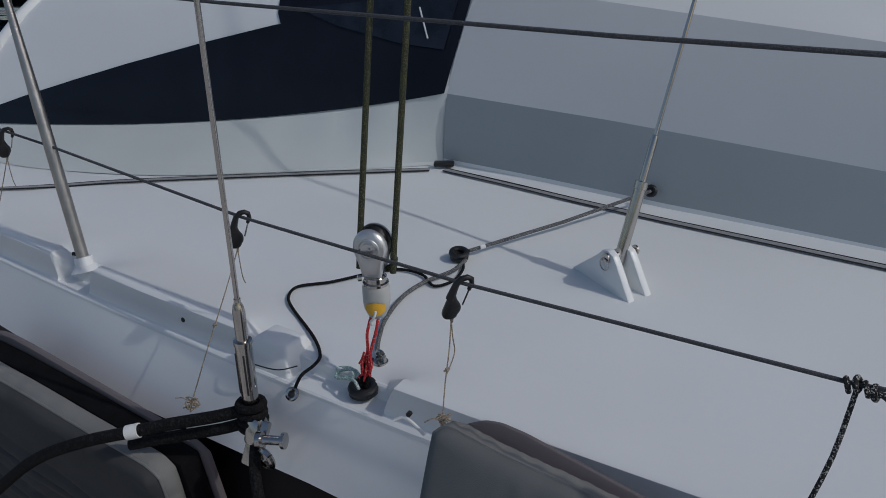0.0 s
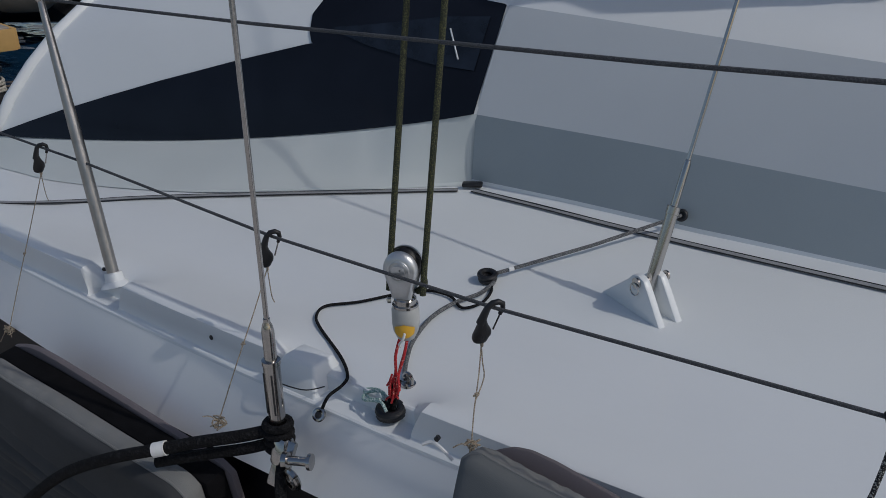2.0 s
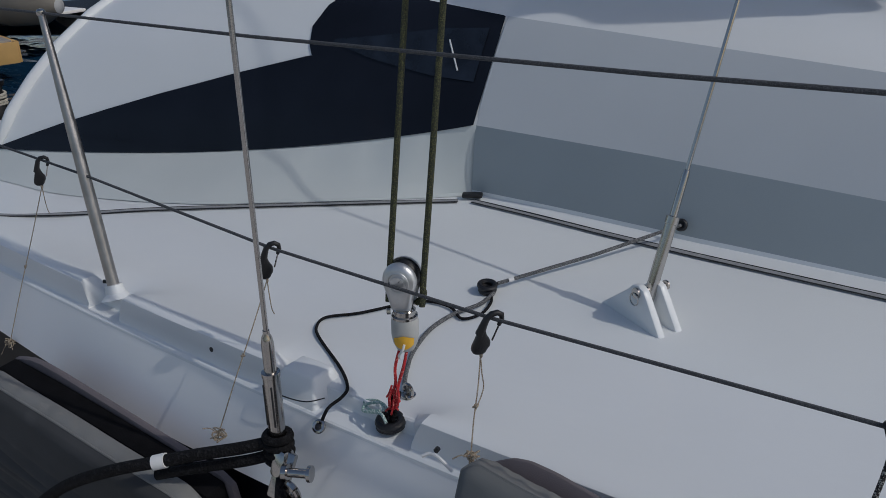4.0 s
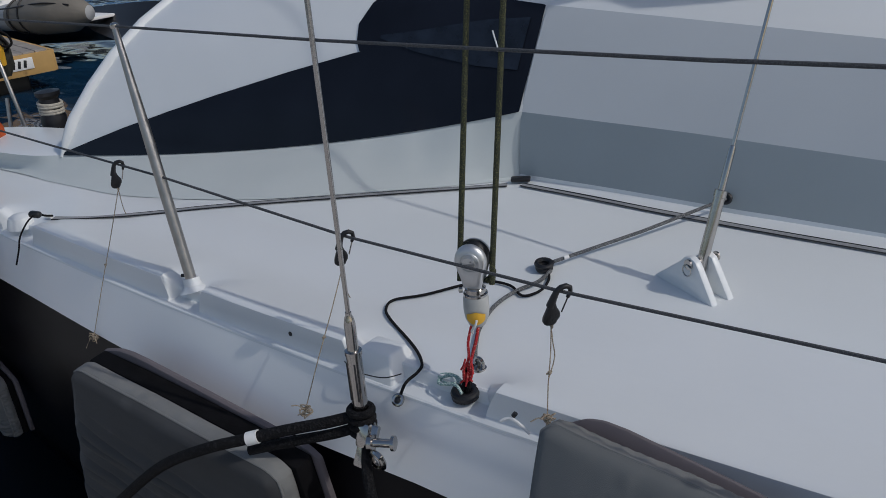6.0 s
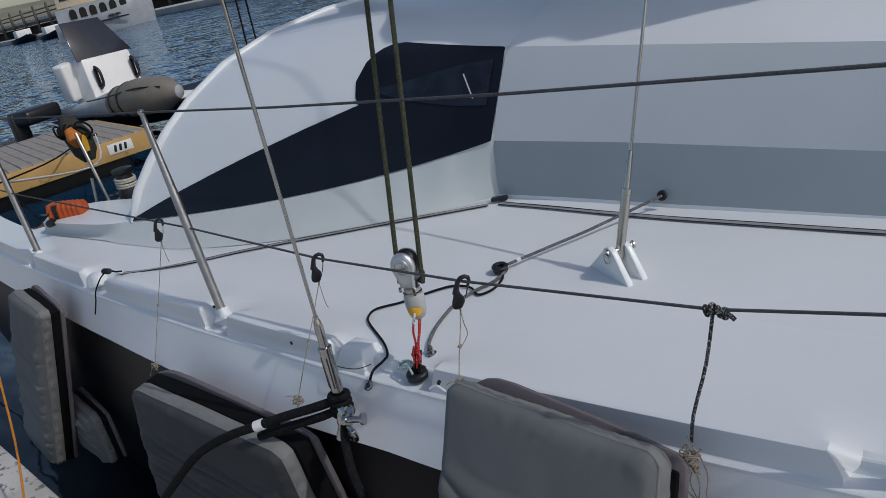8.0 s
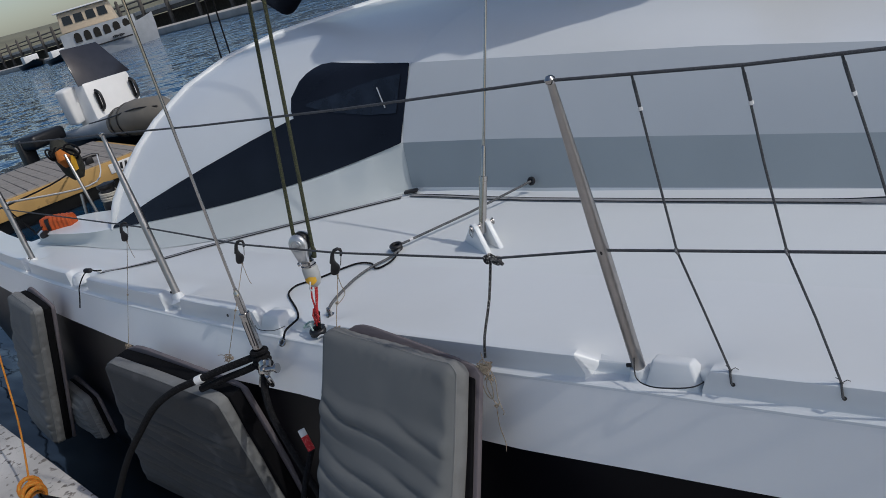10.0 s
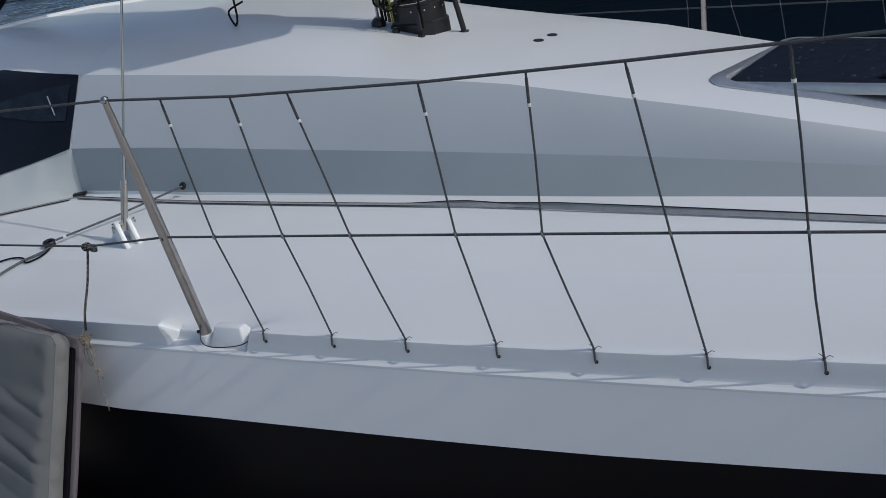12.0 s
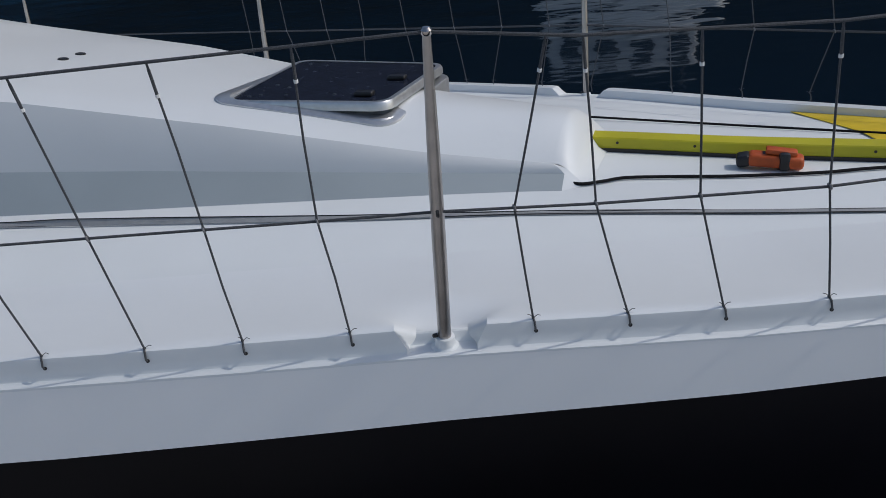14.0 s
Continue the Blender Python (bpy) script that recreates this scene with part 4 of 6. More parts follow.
# ---- jackline webbing along the deck ----
def ribbon(pts, width, mat, parent, name, lift, twist=lambda s: 0.0, thick=0.0022):
    p = spline([deck_at(x, y, lift) for x, y in pts], 8)
    rows = []
    for i, q in enumerate(p):
        way = (p[min(i + 1, len(p) - 1)] - p[max(i - 1, 0)]).normalized()
        side = Vector((-way.y, way.x, 0)).normalized()
        a = twist(q.x)
        s = side * math.cos(a) + Vector((0, 0, 1)) * math.sin(a)
        n = Vector((0, 0, 1)) * math.cos(a) - side * math.sin(a)
        up = Vector((0, 0, 0.5 * width * abs(math.sin(a))))
        rows.append([q + up + s * width * j + n * thick * k for j, k in ((-0.5, -0.5), (0.5, -0.5), (0.5, 0.5), (-0.5, 0.5), (-0.5, -0.5))])
    return part(name, grid(rows), mat, parent)


jack = thing("jackline", "grey webbing jackline with black edges lying on the side deck", "rope", "", "", deck_at(-1.40, 0.97))
P1 = [(-2.655, 0.318), (-2.54, 0.374), (-2.38, 0.472), (-2.24, 0.545), (-2.05, 0.632), (-1.72, 0.786), (-1.43, 0.938)]
P2 = [(-1.39, 0.950), (-1.0, 0.893), (-0.73, 0.863), (-0.30, 0.820), (0.15, 0.780), (0.52, 0.748), (0.78, 0.711), (1.03, 0.680), (1.25, 0.650), (1.55, 0.612), (1.82, 0.587), (2.39, 0.539), (2.87, 0.485), (3.6, 0.40)]


def flip(x):
    k, f = max(0.0, min(1.0, (x - 0.44) / 0.28)), max(0.0, min(1.0, (x - 0.76) / 1.2))
    return 1.05 * k * k * (3 - 2 * k) * (1 - f) + 0.9 * math.exp(-((x - 0.40) / 0.13) ** 2) * (1 - k)


ribbon(P1, 0.015, WEB, jack, "webbing", 0.004)
ribbon(P2, 0.020, WEB, jack, "webbing", 0.004, flip)
for k, off in ((0, 0.010), (1, -0.010)):
    part("edge_cord", tube([deck_at(x + 0.45 * off, y - off, 0.004) for x, y in P1], 0.0021 if k == 0 else 0.0009, 6, 8), BLACK, jack, "black edge cord")
    up2 = [deck_at(x, y - off * (1 - 0.8 * abs(math.sin(flip(x)))), 0.005 + (0.020 * abs(math.sin(flip(x))) if k else 0)) for x, y in [(a, lerp(P2, a)) for a in [-1.39 + 0.1 * i for i in range(50)]]]
    part("edge_cord", tube(up2, 0.0016, 6, 2), BLACK, jack, "black edge cord")
bm = box(deck_at(-1.405, 0.972, 0.012), (0.055, 0.026, 0.012), (0, 0, 25), 0.004)
part("end_tab", bm, BLACK, jack, "black end tab at the cabin corner")
lead = thing("fairlead", "black fairlead with a knotted line at the deck edge", "deck fitting", "", "", (-2.635, 0.25, 0.03))
part("body", box((-2.636, 0.256, 0.034), (0.036, 0.022, 0.019), (0, 12, 30), 0.008, 3), BLACK, lead)
part("line", tube([(-2.628, 0.245, 0.035), (-2.630, 0.222, 0.022), (-2.634, 0.192, -0.012), (-2.640, 0.180, -0.05), (-2.655, 0.168, -0.095)], 0.0026, 7, 4), BLACK_ROPE, lead)
part("line", tube([(-2.640, 0.268, 0.034), (-2.648, 0.290, 0.016), (-2.655, 0.318, 0.004)], 0.0034, 7, 4), BLACK_ROPE, lead)
part("toggle", lathe([(0.0, 0.0), (0.008, 0.001), (0.008, 0.018), (0.0, 0.020)], deck_at(-2.668, 0.322, 0.008), (-0.8, -0.3, 0), 12), TAPE, lead, "small white toggle")

# ---- clips and twine that carry the fenders ----
def clip(hook, lean, label):
    """A black plastic snap hook over the lifeline, with its wire gate."""
    h = Vector(hook)
    t = thing("snap_hook", label, "hook", "snap hooks", "", h)
    sx = Vector((0.75, 0.66, 0))
    up = Vector((lean, 0, 1)).normalized()
    P = lambda a, b: h + sx * (0.84 * a) + up * (0.84 * b)
    bm = tube([P(0.0115, -0.014), P(0.0145, -0.002), P(0.012, 0.008), P(0.004, 0.0125), P(-0.006, 0.0105), P(-0.0125, 0.002), P(-0.0155, -0.012), P(-0.018, -0.030)], [0.0030, 0.0038, 0.0042, 0.0044, 0.0046, 0.0050, 0.0058, 0.0072], 10, 1)
    part("hook", bm, BLACK, t, sharp=80)
    o = [(-0.0225, -0.020), (-0.0105, -0.020), (-0.004, -0.034), (0.006, -0.044), (0.008, -0.056), (0.0035, -0.060), (0.002, -0.068), (-0.006, -0.0735), (-0.022, -0.072), (-0.030, -0.066), (-0.031, -0.056)]
    bm = prism([P(-0.011 + (a + 0.011) * 0.82, b) - Vector((-0.66, 0.75, 0)) * 0.006 for a, b in o], Vector((-0.66, 0.75, 0)) * 0.013, None, 0.0035)
    part("body", bm, BLACK, t, sharp=60)
    part("gate", tube([P(0.0125, -0.012), P(0.0065, -0.046)], 0.0014, 6), STEEL, t, "thin wire gate")
    part("eye", torus(P(-0.008, -0.073), sx, 0.005, 0.002, 12, 6), TWINE, t)
    return P(-0.008, -0.076)


def knot(centre, r, seed, mat, parent, n=6, wire=0.0018):
    """A tangle: one thin cord wound about a point."""
    rnd = random.Random(seed)
    c = Vector(centre)
    pts = [c + Vector([(rnd.random() - 0.5) * 1.7 * r for _ in range(3)]) for k in range(3 * n)]
    return part("knot", tube(pts, wire, 6, 4), mat, parent)


def hanger(hook, lean, foot, seed, loose):
    a = clip(hook, lean, "black plastic snap hook clipped on the lower lifeline")
    f = Vector(foot)
    t = thing("twine", "thin tan twine tied from a snap hook to the fender", "string", "fender twine", "", f)
    part("cord", tube([a, a.lerp(f, 0.3) + Vector((0.001, 0, 0)), a.lerp(f, 0.65) - Vector((0.001, 0, 0)), f], 0.0011, 6, 3), TWINE, t)
    part("cord", tube([a, a + Vector((0.003, -0.002, -0.03)), a + Vector((0.005, -0.002, -0.055)), a + Vector((0.010, -0.002, -0.065)) if loose else a.lerp(f, 0.55)], 0.0010, 6, 3), TWINE, t)
    knot(f, 0.013, seed, TWINE, t, 8, 0.0013)
    knot(a.lerp(f, 0.5), 0.0045, seed + 1, TWINE, t, 4, 0.0012)
    for k in range(3):
        r = random.Random(seed * 7 + k)
        d = Vector((r.random() - 0.5, -0.4 * r.random(), r.random() - 0.6)) * 0.06
        part("end", tube([f, f + d * 0.5 + Vector((0, 0, 0.006)), f + d], 0.0010, 6, 3), TWINE, t)
    return t


hanger((-0.814, 0.034, 0.241), 0.25, (-0.800, -0.062, 0.068), 3, False)
hanger((-1.290, 0.092, 0.2365), 0.2, (-1.302, -0.078, -0.052), 5, True)
hanger((-2.105, 0.206, 0.2565), 0.2, (-2.215, 0.085, -0.190), 8, True)
white_tail = thing("cord_end", "short white cord end lying on the toe rail", "string", "", "", (-0.87, -0.05, 0.045))
part("cord", tube([(-0.833, -0.06, 0.032), (-0.855, -0.058, 0.045), (-0.872, -0.055, 0.046), (-0.885, -0.06, 0.040)], 0.0028, 7, 4), TAPE, white_tail)
part("tip", tube([(-0.866, -0.052, 0.050), (-0.862, -0.050, 0.056)], 0.004, 7), BLACK, white_tail)

# line from the lower lifeline to the fender's fore corner
lk = thing("fender_line", "black line with white flecks knotted to the lifeline", "rope", "", "", (-0.292, -0.008, 0.252))
part("leg", tube([(-0.292, -0.010, 0.245), (-0.302, -0.035, 0.17), (-0.322, -0.062, 0.09), (-0.326, -0.075, 0.045)], 0.0031, 8, 3), FLECK_ROPE, lk)
for k, (dx, dz) in enumerate(((-0.010, 0.0), (0.0, 0.004), (0.010, 0.0), (0.019, -0.002))):
    part("turn", torus((-0.292 + dx, -0.008, 0.250 + dz), (1, 0.2 * (-1) ** k, 0.3), 0.0075, 0.0033, 14, 8), FLECK_ROPE, lk)
part("tail", tube([(-0.278, -0.012, 0.248), (-0.265, -0.016, 0.252), (-0.254, -0.018, 0.244)], 0.0038, 8, 3), FLECK_ROPE, lk)
tw = thing("twine", "bunch of tan twine hanging from the fender's corner", "string", "fender twine", "", (-0.325, -0.08, 0.03))
knot((-0.327, -0.085, 0.026), 0.018, 21, TWINE, tw, 13, 0.0015)
knot((-0.322, -0.088, 0.000), 0.010, 22, TWINE, tw, 6, 0.0013)
part("cord", tube([(-0.33, -0.08, 0.06), (-0.315, -0.095, 0.055), (-0.300, -0.10, 0.035), (-0.294, -0.10, 0.005), (-0.301, -0.10, -0.035), (-0.299, -0.10, -0.06), (-0.296, -0.10, -0.075), (-0.300, -0.10, -0.082)], 0.0012, 6, 4), TWINE, tw)
part("cord", tube([(-0.325, -0.09, 0.0), (-0.328, -0.095, -0.02), (-0.316, -0.098, -0.05), (-0.311, -0.098, -0.058), (-0.313, -0.098, -0.064), (-0.316, -0.098, -0.075), (-0.322, -0.098, -0.12), (-0.319, -0.098, -0.16), (-0.325, -0.098, -0.185)], 0.0011, 6, 4), TWINE, tw)
part("loop", tube([(-0.327, -0.088, 0.02), (-0.336, -0.095, -0.005), (-0.333, -0.097, -0.035), (-0.318, -0.098, -0.045), (-0.312, -0.096, -0.02), (-0.320, -0.09, 0.015)], 0.0012, 6, 4), TWINE, tw)
knot((-0.311, -0.098, -0.062), 0.006, 23, TWINE, tw, 4, 0.0016)


loop = thing("wire_loop", "thin dark wire looped round a moulded deck block", "wire", "", "", (0.02, -0.03, 0.01))
part("wire", tube([(0.005, -0.020, 0.045), (0.012, -0.040, 0.012), (0.045, -0.052, 0.004), (0.09, -0.050, 0.004), (0.13, -0.040, 0.006), (0.150, -0.020, 0.012)], 0.0014, 6, 5), BLACK, loop)
loop = thing("wire_loop", "thin dark wire looped round a moulded deck block", "wire", "", "", (-1.23, 0.03, -0.01))
part("wire", tube([(-1.30, 0.045, -0.012), (-1.27, 0.030, -0.014), (-1.23, 0.026, -0.014), (-1.19, 0.030, -0.012), (-1.165, 0.050, -0.008)], 0.0012, 6, 5), BLACK, loop)


# ---- flat board fenders with canvas covers ----
def fender(label, tl, tr, dl, dr, tall, deep, seed, back=0.018, puff=0.010, front=FABRIC, edging=FABRIC_PALE, sunk=0.0):
    """A stuffed canvas board: tl and tr are the upper corners of its front, dl and dr how its sides run for each metre down."""
    tl, tr, dl, dr = Vector(tl), Vector(tr), Vector(dl), Vector(dr)
    t = thing("fender", label, "fender", "flat canvas fenders", "", tl)
    rnd = random.Random(seed)
    ph = [rnd.random() * 6 for _ in range(8)]
    wide = (tr - tl).length
    inward = (tr - tl).cross(dl + dr).normalized()
    if inward.y < 0:
        inward = -inward

    def at(a, y, z):
        """a across 0..1, y into the hull, z down the board"""
        return tl.lerp(tr, a) + (dl * (1 - a) + dr * a) * -z + inward * y

    def surf(a, b, side):
        """side 0 front, 1 back; b down 0..1"""
        edge_in = min(1.0, a / 0.05, (1 - a) / 0.05, b / 0.035, (1 - b) / 0.035)
        bulge = puff * math.sin(math.pi * a) ** 0.5 * math.sin(math.pi * b) ** 0.5
        crease = 0.0
        # puckers under the top hem, slanting drag folds from the fore edge
        pucker = max(0.0, noise.noise(Vector((a * 3.1, 0.7, seed))) + 0.35)
        crease += 0.0045 * pucker * math.exp(-b / 0.035) * math.sin(a * 74 + ph[0] + 46 * b + 4 * noise.noise(Vector((a * 5, b * 8, seed + 3)))) ** 3
        slant = b - 0.11 * a + 0.016 * noise.noise(Vector((a * 1.8, b * 6, seed)))
        low = max(0.0, min(1.0, (b - 0.13 - 0.03 * a) / 0.09))
        low = low * low * (3 - 2 * low)
        crease += 0.0125 * low * abs(math.sin(slant * 46 + 1.3 * noise.noise(Vector((a * 2.5, b * 4, seed + 7))) + ph[2])) ** 0.6 * (0.25 + 0.75 * math.sin(slant * 17 + a * 3 + ph[3]) ** 2)
        crease += 0.0030 * math.exp(-(1 - a) / 0.07) * math.sin(b * 80 - a * 14 + ph[5] + 3 * noise.noise(Vector((a * 2, b * 9, seed))))
        crease += 0.0022 * math.sin(a * 5 + b * 6 + ph[4]) + 0.0022 * noise.noise(Vector((a * 6, b * 7, seed)))
        corner = max(0.0, 1 - a / 0.06, 1 - (1 - a) / 0.06)
        round_off = 0.016 * corner * corner * max(0.0, 1 - b / 0.25) ** 2
        near = min(a * wide, (1 - a) * wide, b * tall, (1 - b) * tall) / 0.020
        soft = 0.020 * (1 - math.sqrt(max(0.0, 1 - (1 - min(1.0, near)) ** 2)))
        y = soft - (bulge + crease) * edge_in if side == 0 else deep
        return at(a + 0.0022 * math.sin(b * 19 + ph[6]), y, -b * tall - round_off + 0.0012 * math.sin(a * 12 + ph[7]))

    na, nb = 50, 150
    rows = [[surf(i / na, j / nb, 0) for i in range(na + 1)] for j in range(nb + 1)]
    part("front_panel", grid(rows), front, t, "creased grey canvas front panel", sharp=60)
    # wrapped side, top and bottom gussets, puckered along the seams
    n1, n2 = 60, 100
    ring = [(i / n1, 0.0) for i in range(n1 + 1)] + [(1.0, j / n2) for j in range(1, n2 + 1)] + [(1 - i / n1, 1.0) for i in range(1, n1 + 1)] + [(0.0, 1 - j / n2) for j in range(1, n2 + 1)]
    rows = []
    for a, b in ring:
        f, k = surf(a, b, 0), surf(a, b, 1)
        w = 0.0028 * math.sin(a * 75 + b * 82 + ph[0]) + 0.002 * noise.noise(Vector((a * 30, b * 30, seed)))
        up = b in (0.0, 1.0)
        out = ((dl + dr).normalized() * (-1 if b == 0 else 1)) if up else (tr - tl).normalized() * (1 if a == 1 else -1)
        rows.append([f, f.lerp(k, 0.14) + out * (0.004 + 0.4 * w), f.lerp(k, 0.5) + out * (0.005 + w), f.lerp(k, 0.86) + out * (0.003 - 0.5 * w), k])
    part("gusset", grid(rows), edging, t, "grey canvas edge, paler with sunlight in its tone", sharp=70)
    part("piping", tube([surf(a, b, 0) for a, b in ring], 0.0026, 6, 1), edging, t, "sewn piped seam")
    # black liner and a darker backing that stands up behind
    o = [(0.01, sunk - 0.004), (0.25, sunk + 0.002), (0.55, sunk + 0.002), (0.8, sunk), (1.02, sunk - 0.008), (1.03, -0.4 * tall), (1.02, -tall), (0.01, -tall)]
    part("liner", prism([at(a, deep + 0.001, b) for a, b in o], inward * back, None, 0.004), FOAM, t, "black foam liner")
    o = [(-0.01, -0.014), (0.04, 0.000), (0.09, 0.012), (0.15, 0.018), (0.24, 0.019), (0.6, 0.011), (0.85, 0.004), (1.0, -0.002), (1.04, -0.016), (1.05, -0.4 * tall), (1.04, -tall), (-0.01, -tall)]
    part("backing", prism([at(a, deep + back + 0.002, b) for a, b in o], inward * 0.016, None, 0.006), FABRIC_DARK, t, "mauve-grey canvas backing")
    return t


fender("grey canvas board fender hanging against the hull below the toe rail", (-0.785, -0.120, 0.109), (-0.343, -0.168, 0.076), (0.0, -0.50, -1), (0.0, -0.54, -1), 0.72, 0.060, 2, 0.012, 0.010, FABRIC, FABRIC_PALE, -0.016)
fender("grey canvas board fender hanging low against the black hull, shade in its front", (-1.985, -0.137, -0.112), (-1.33, -0.175, -0.160), (-0.43, 0.12, -1), (0.0, 0.12, -1), 0.60, 0.056, 5, 0.044, 0.010, FABRIC_SHADED)
fender("grey canvas board fender hung slanting near the stern", (-3.22, 0.130, -0.04), (-2.88, 0.062, -0.07), (-0.5, -0.046, -1), (-0.5, -0.046, -1), 0.72, 0.055, 9, 0.03)
fender("grey canvas board fender end hanging behind another", (-3.30, 0.19, -0.56), (-2.98, 0.125, -0.58), (-0.1, -0.03, -1), (0.1, -0.03, -1), 0.20, 0.05, 14)

# ---- cabin roof fittings ----
def roof_z(u, v):
    """Height of the cabin roof."""
    xs = sorted((UV(r.x, r.y) + (r.z,) for r in roof_near))
    vv, zz = lerp([(a, b) for a, b, _ in xs], u), lerp([(a, c) for a, _, c in xs], u)
    e = zz + 2 * HEEL * vv
    w = max(-1.0, min(1.0, v / vv))
    return zz + (e - zz) * 0.5 * (1 - w) + (lerp(MIDZ, u) - 0.5 * (zz + e)) * (1 - abs(w) ** roof_power(u))


def roof_at(u, v, up=0.0):
    return W(u, v, roof_z(u, v) + up)


def rounded(cu, cv, wu, wv, r, n=5):
    out = []
    for sx, sy, a0 in ((1, 1, 0), (-1, 1, 90), (-1, -1, 180), (1, -1, 270)):
        for k in range(n + 1):
            a = radians(a0 + 90 * k / n)
            out.append((cu + sx * (wu - r) + r * math.cos(a), cv + sy * (wv - r) + r * math.sin(a)))
    return out


hatch = thing("deck_hatch", "aluminium deck hatch with a dark glossy lid, open a crack", "hatch", "", "", roof_at(1.55, 0))
HU, HV, HW, HD = 1.488, 0.056, 0.280, 0.282
rim_o, rim_i = rounded(HU, HV, HW + 0.020, HD + 0.020, 0.065), rounded(HU, HV, HW - 0.03, HD - 0.03, 0.045)


def hatch_plane(u, v, up):
    """The frame stands level along the yacht and falls across it with the heel."""
    p, q = (u - HU + HW) / (2 * HW), (v - HV + HD) / (2 * HD)
    return W(u, v, 0.207 - 0.024 * p + 0.000 * q - 0.010 * p * q + up)


rows = []
for (a, b), (c, d) in zip(rim_o + rim_o[:1], rim_i + rim_i[:1]):
    rows.append([hatch_plane(a, b, -0.11), hatch_plane(a, b, 0.001), hatch_plane(a * 0.93 + c * 0.07, b * 0.93 + d * 0.07, 0.006), hatch_plane(c, d, 0.006), hatch_plane(c, d, -0.05)])
part("frame", grid(rows), ALLOY, hatch, "aluminium hatch frame")
fo, fi = rounded(HU, HV, HW + 0.034, HD + 0.034, 0.075), rounded(HU, HV, HW - 0.005, HD - 0.005, 0.055)
rows = [[roof_at(a, b, -0.01), roof_at(a, b, 0.006), roof_at(a * 0.85 + c * 0.15, b * 0.85 + d * 0.15, 0.009), roof_at(c, d, 0.010), roof_at(c, d, -0.02)] for (a, b), (c, d) in zip(fo + fo[:1], fi + fi[:1])]
part("flange", grid(rows), ALLOY, hatch, "aluminium flange bedded on the roof")
part("gasket", prism([hatch_plane(a, b, -0.01) for a, b in rim_i], Vector((0, 0, 0.014))), BLACK, hatch, "black gasket and opening")


def lid(u, v, up):
    p, q = (u - HU + HW) / (2 * HW), (v - HV + HD) / (2 * HD)
    return W(u, v, 0.219 - 0.010 * p + 0.000 * q - 0.016 * p * q + up)


lo, li = rounded(HU, HV, HW + 0.004, HD + 0.004, 0.055), rounded(HU, HV, HW - 0.016, HD - 0.016, 0.045)
rows = [[lid(a, b, 0.0), lid(a, b, 0.020), lid(a * 0.8 + c * 0.2, b * 0.8 + d * 0.2, 0.027), lid(c, d, 0.027)] for (a, b), (c, d) in zip(lo + lo[:1], li + li[:1])]
part("lid_frame", grid(rows), ALLOY, hatch, "rounded aluminium lid frame")
part("lid_glass", prism([lid(a, b, 0.010) for a, b in li], Vector((0, 0, 0.0155))), None or material("wet_acrylic", (0.020, 0.026, 0.045), 0.10, 0, 0.3, 30, 0.35, 38), hatch, "dark acrylic lid with water drops")
for dv, du in ((-0.20, 0.175), (0.02, 0.20)):
    bm = box(lid(HU + du, HV + dv, 0.034), (0.062, 0.034, 0.016), (0, 0, -16), 0.006, 3)
    part("handle", bm, BLACK, hatch, "black lid handle")
rnd = random.Random(11)
bm = bmesh.new()
for k in range(60):
    a, b = HU + (rnd.random() - 0.5) * 0.46, HV + (rnd.random() - 0.5) * 0.46
    r = 0.003 + 0.006 * rnd.random() ** 2
    lathe([(r, 0.0), (r * 0.8, r * 0.22), (r * 0.4, r * 0.36), (0.0, r * 0.4)], lid(a, b, 0.0258), (0, 0, 1), 8, bm)
tagged(part("droplets", bm, material("water_drop", (0.02, 0.025, 0.03), 0.03, 0, 0.1), hatch, "water drops on the lid"), kind="stuff")

for u, v in ((0.455, -0.02), (0.447, 0.082)):
    d = thing("deck_plate", "small round dark deck plate on the cabin roof", "deck fitting", "round deck plates", "", roof_at(u, v))
    part("rim", torus(roof_at(u, v, 0.001), (0.13, 0, 1), 0.0165, 0.003, 24, 7), BLACK, d)
    part("plate", lathe([(0.0, -0.004), (0.015, -0.004), (0.015, 0.003), (0.0, 0.0035)], roof_at(u, v), (0.03, 0, 1), 22), BLACK, d)

# mast foot
MU, MV = -0.050, -0.070
mast = thing("mast", "black mast in a black collar on the cabin roof", "mast", "", "", roof_at(MU, MV))
MD = (W(-0.02, 0, 1) - W(0, 0, 0))
mz = roof_z(MU, MV)
ell = [(MU + 0.088 * math.cos(a), MV + 0.060 * math.sin(a)) for a in (2 * math.pi * k / 28 for k in range(28))]
part("tube", grid([[W(u, v, mz - 0.05) + MD * h for u, v in ell + ell[:1]] for h in (0, 0.4, 2.0, 7.0)]), material("black_carbon", (0.014, 0.014, 0.016), 0.3, 0, 0.2, 12, 0.1, 60), mast, "black mast tube")
foot8 = [(0.098, 0.045), (0.070, 0.078), (-0.070, 0.078), (-0.098, 0.045), (-0.098, -0.045), (-0.070, -0.078), (0.070, -0.078), (0.098, -0.045)]
rows = [[W(MU + k * u, MV + k * v, max(roof_z(MU + k * u, MV + k * v) - 0.004, 0.0) if h == 0 else mz + h) for u, v in foot8 + foot8[:1]] for k, h in ((1.10, 0), (1.10, 0.028), (1.03, 0.034), (1.03, 0.095), (1.08, 0.100), (1.08, 0.112), (0.80, 0.116))]
part("collar", grid(rows), BLACK, mast, "black eight-sided mast collar", sharp=25)
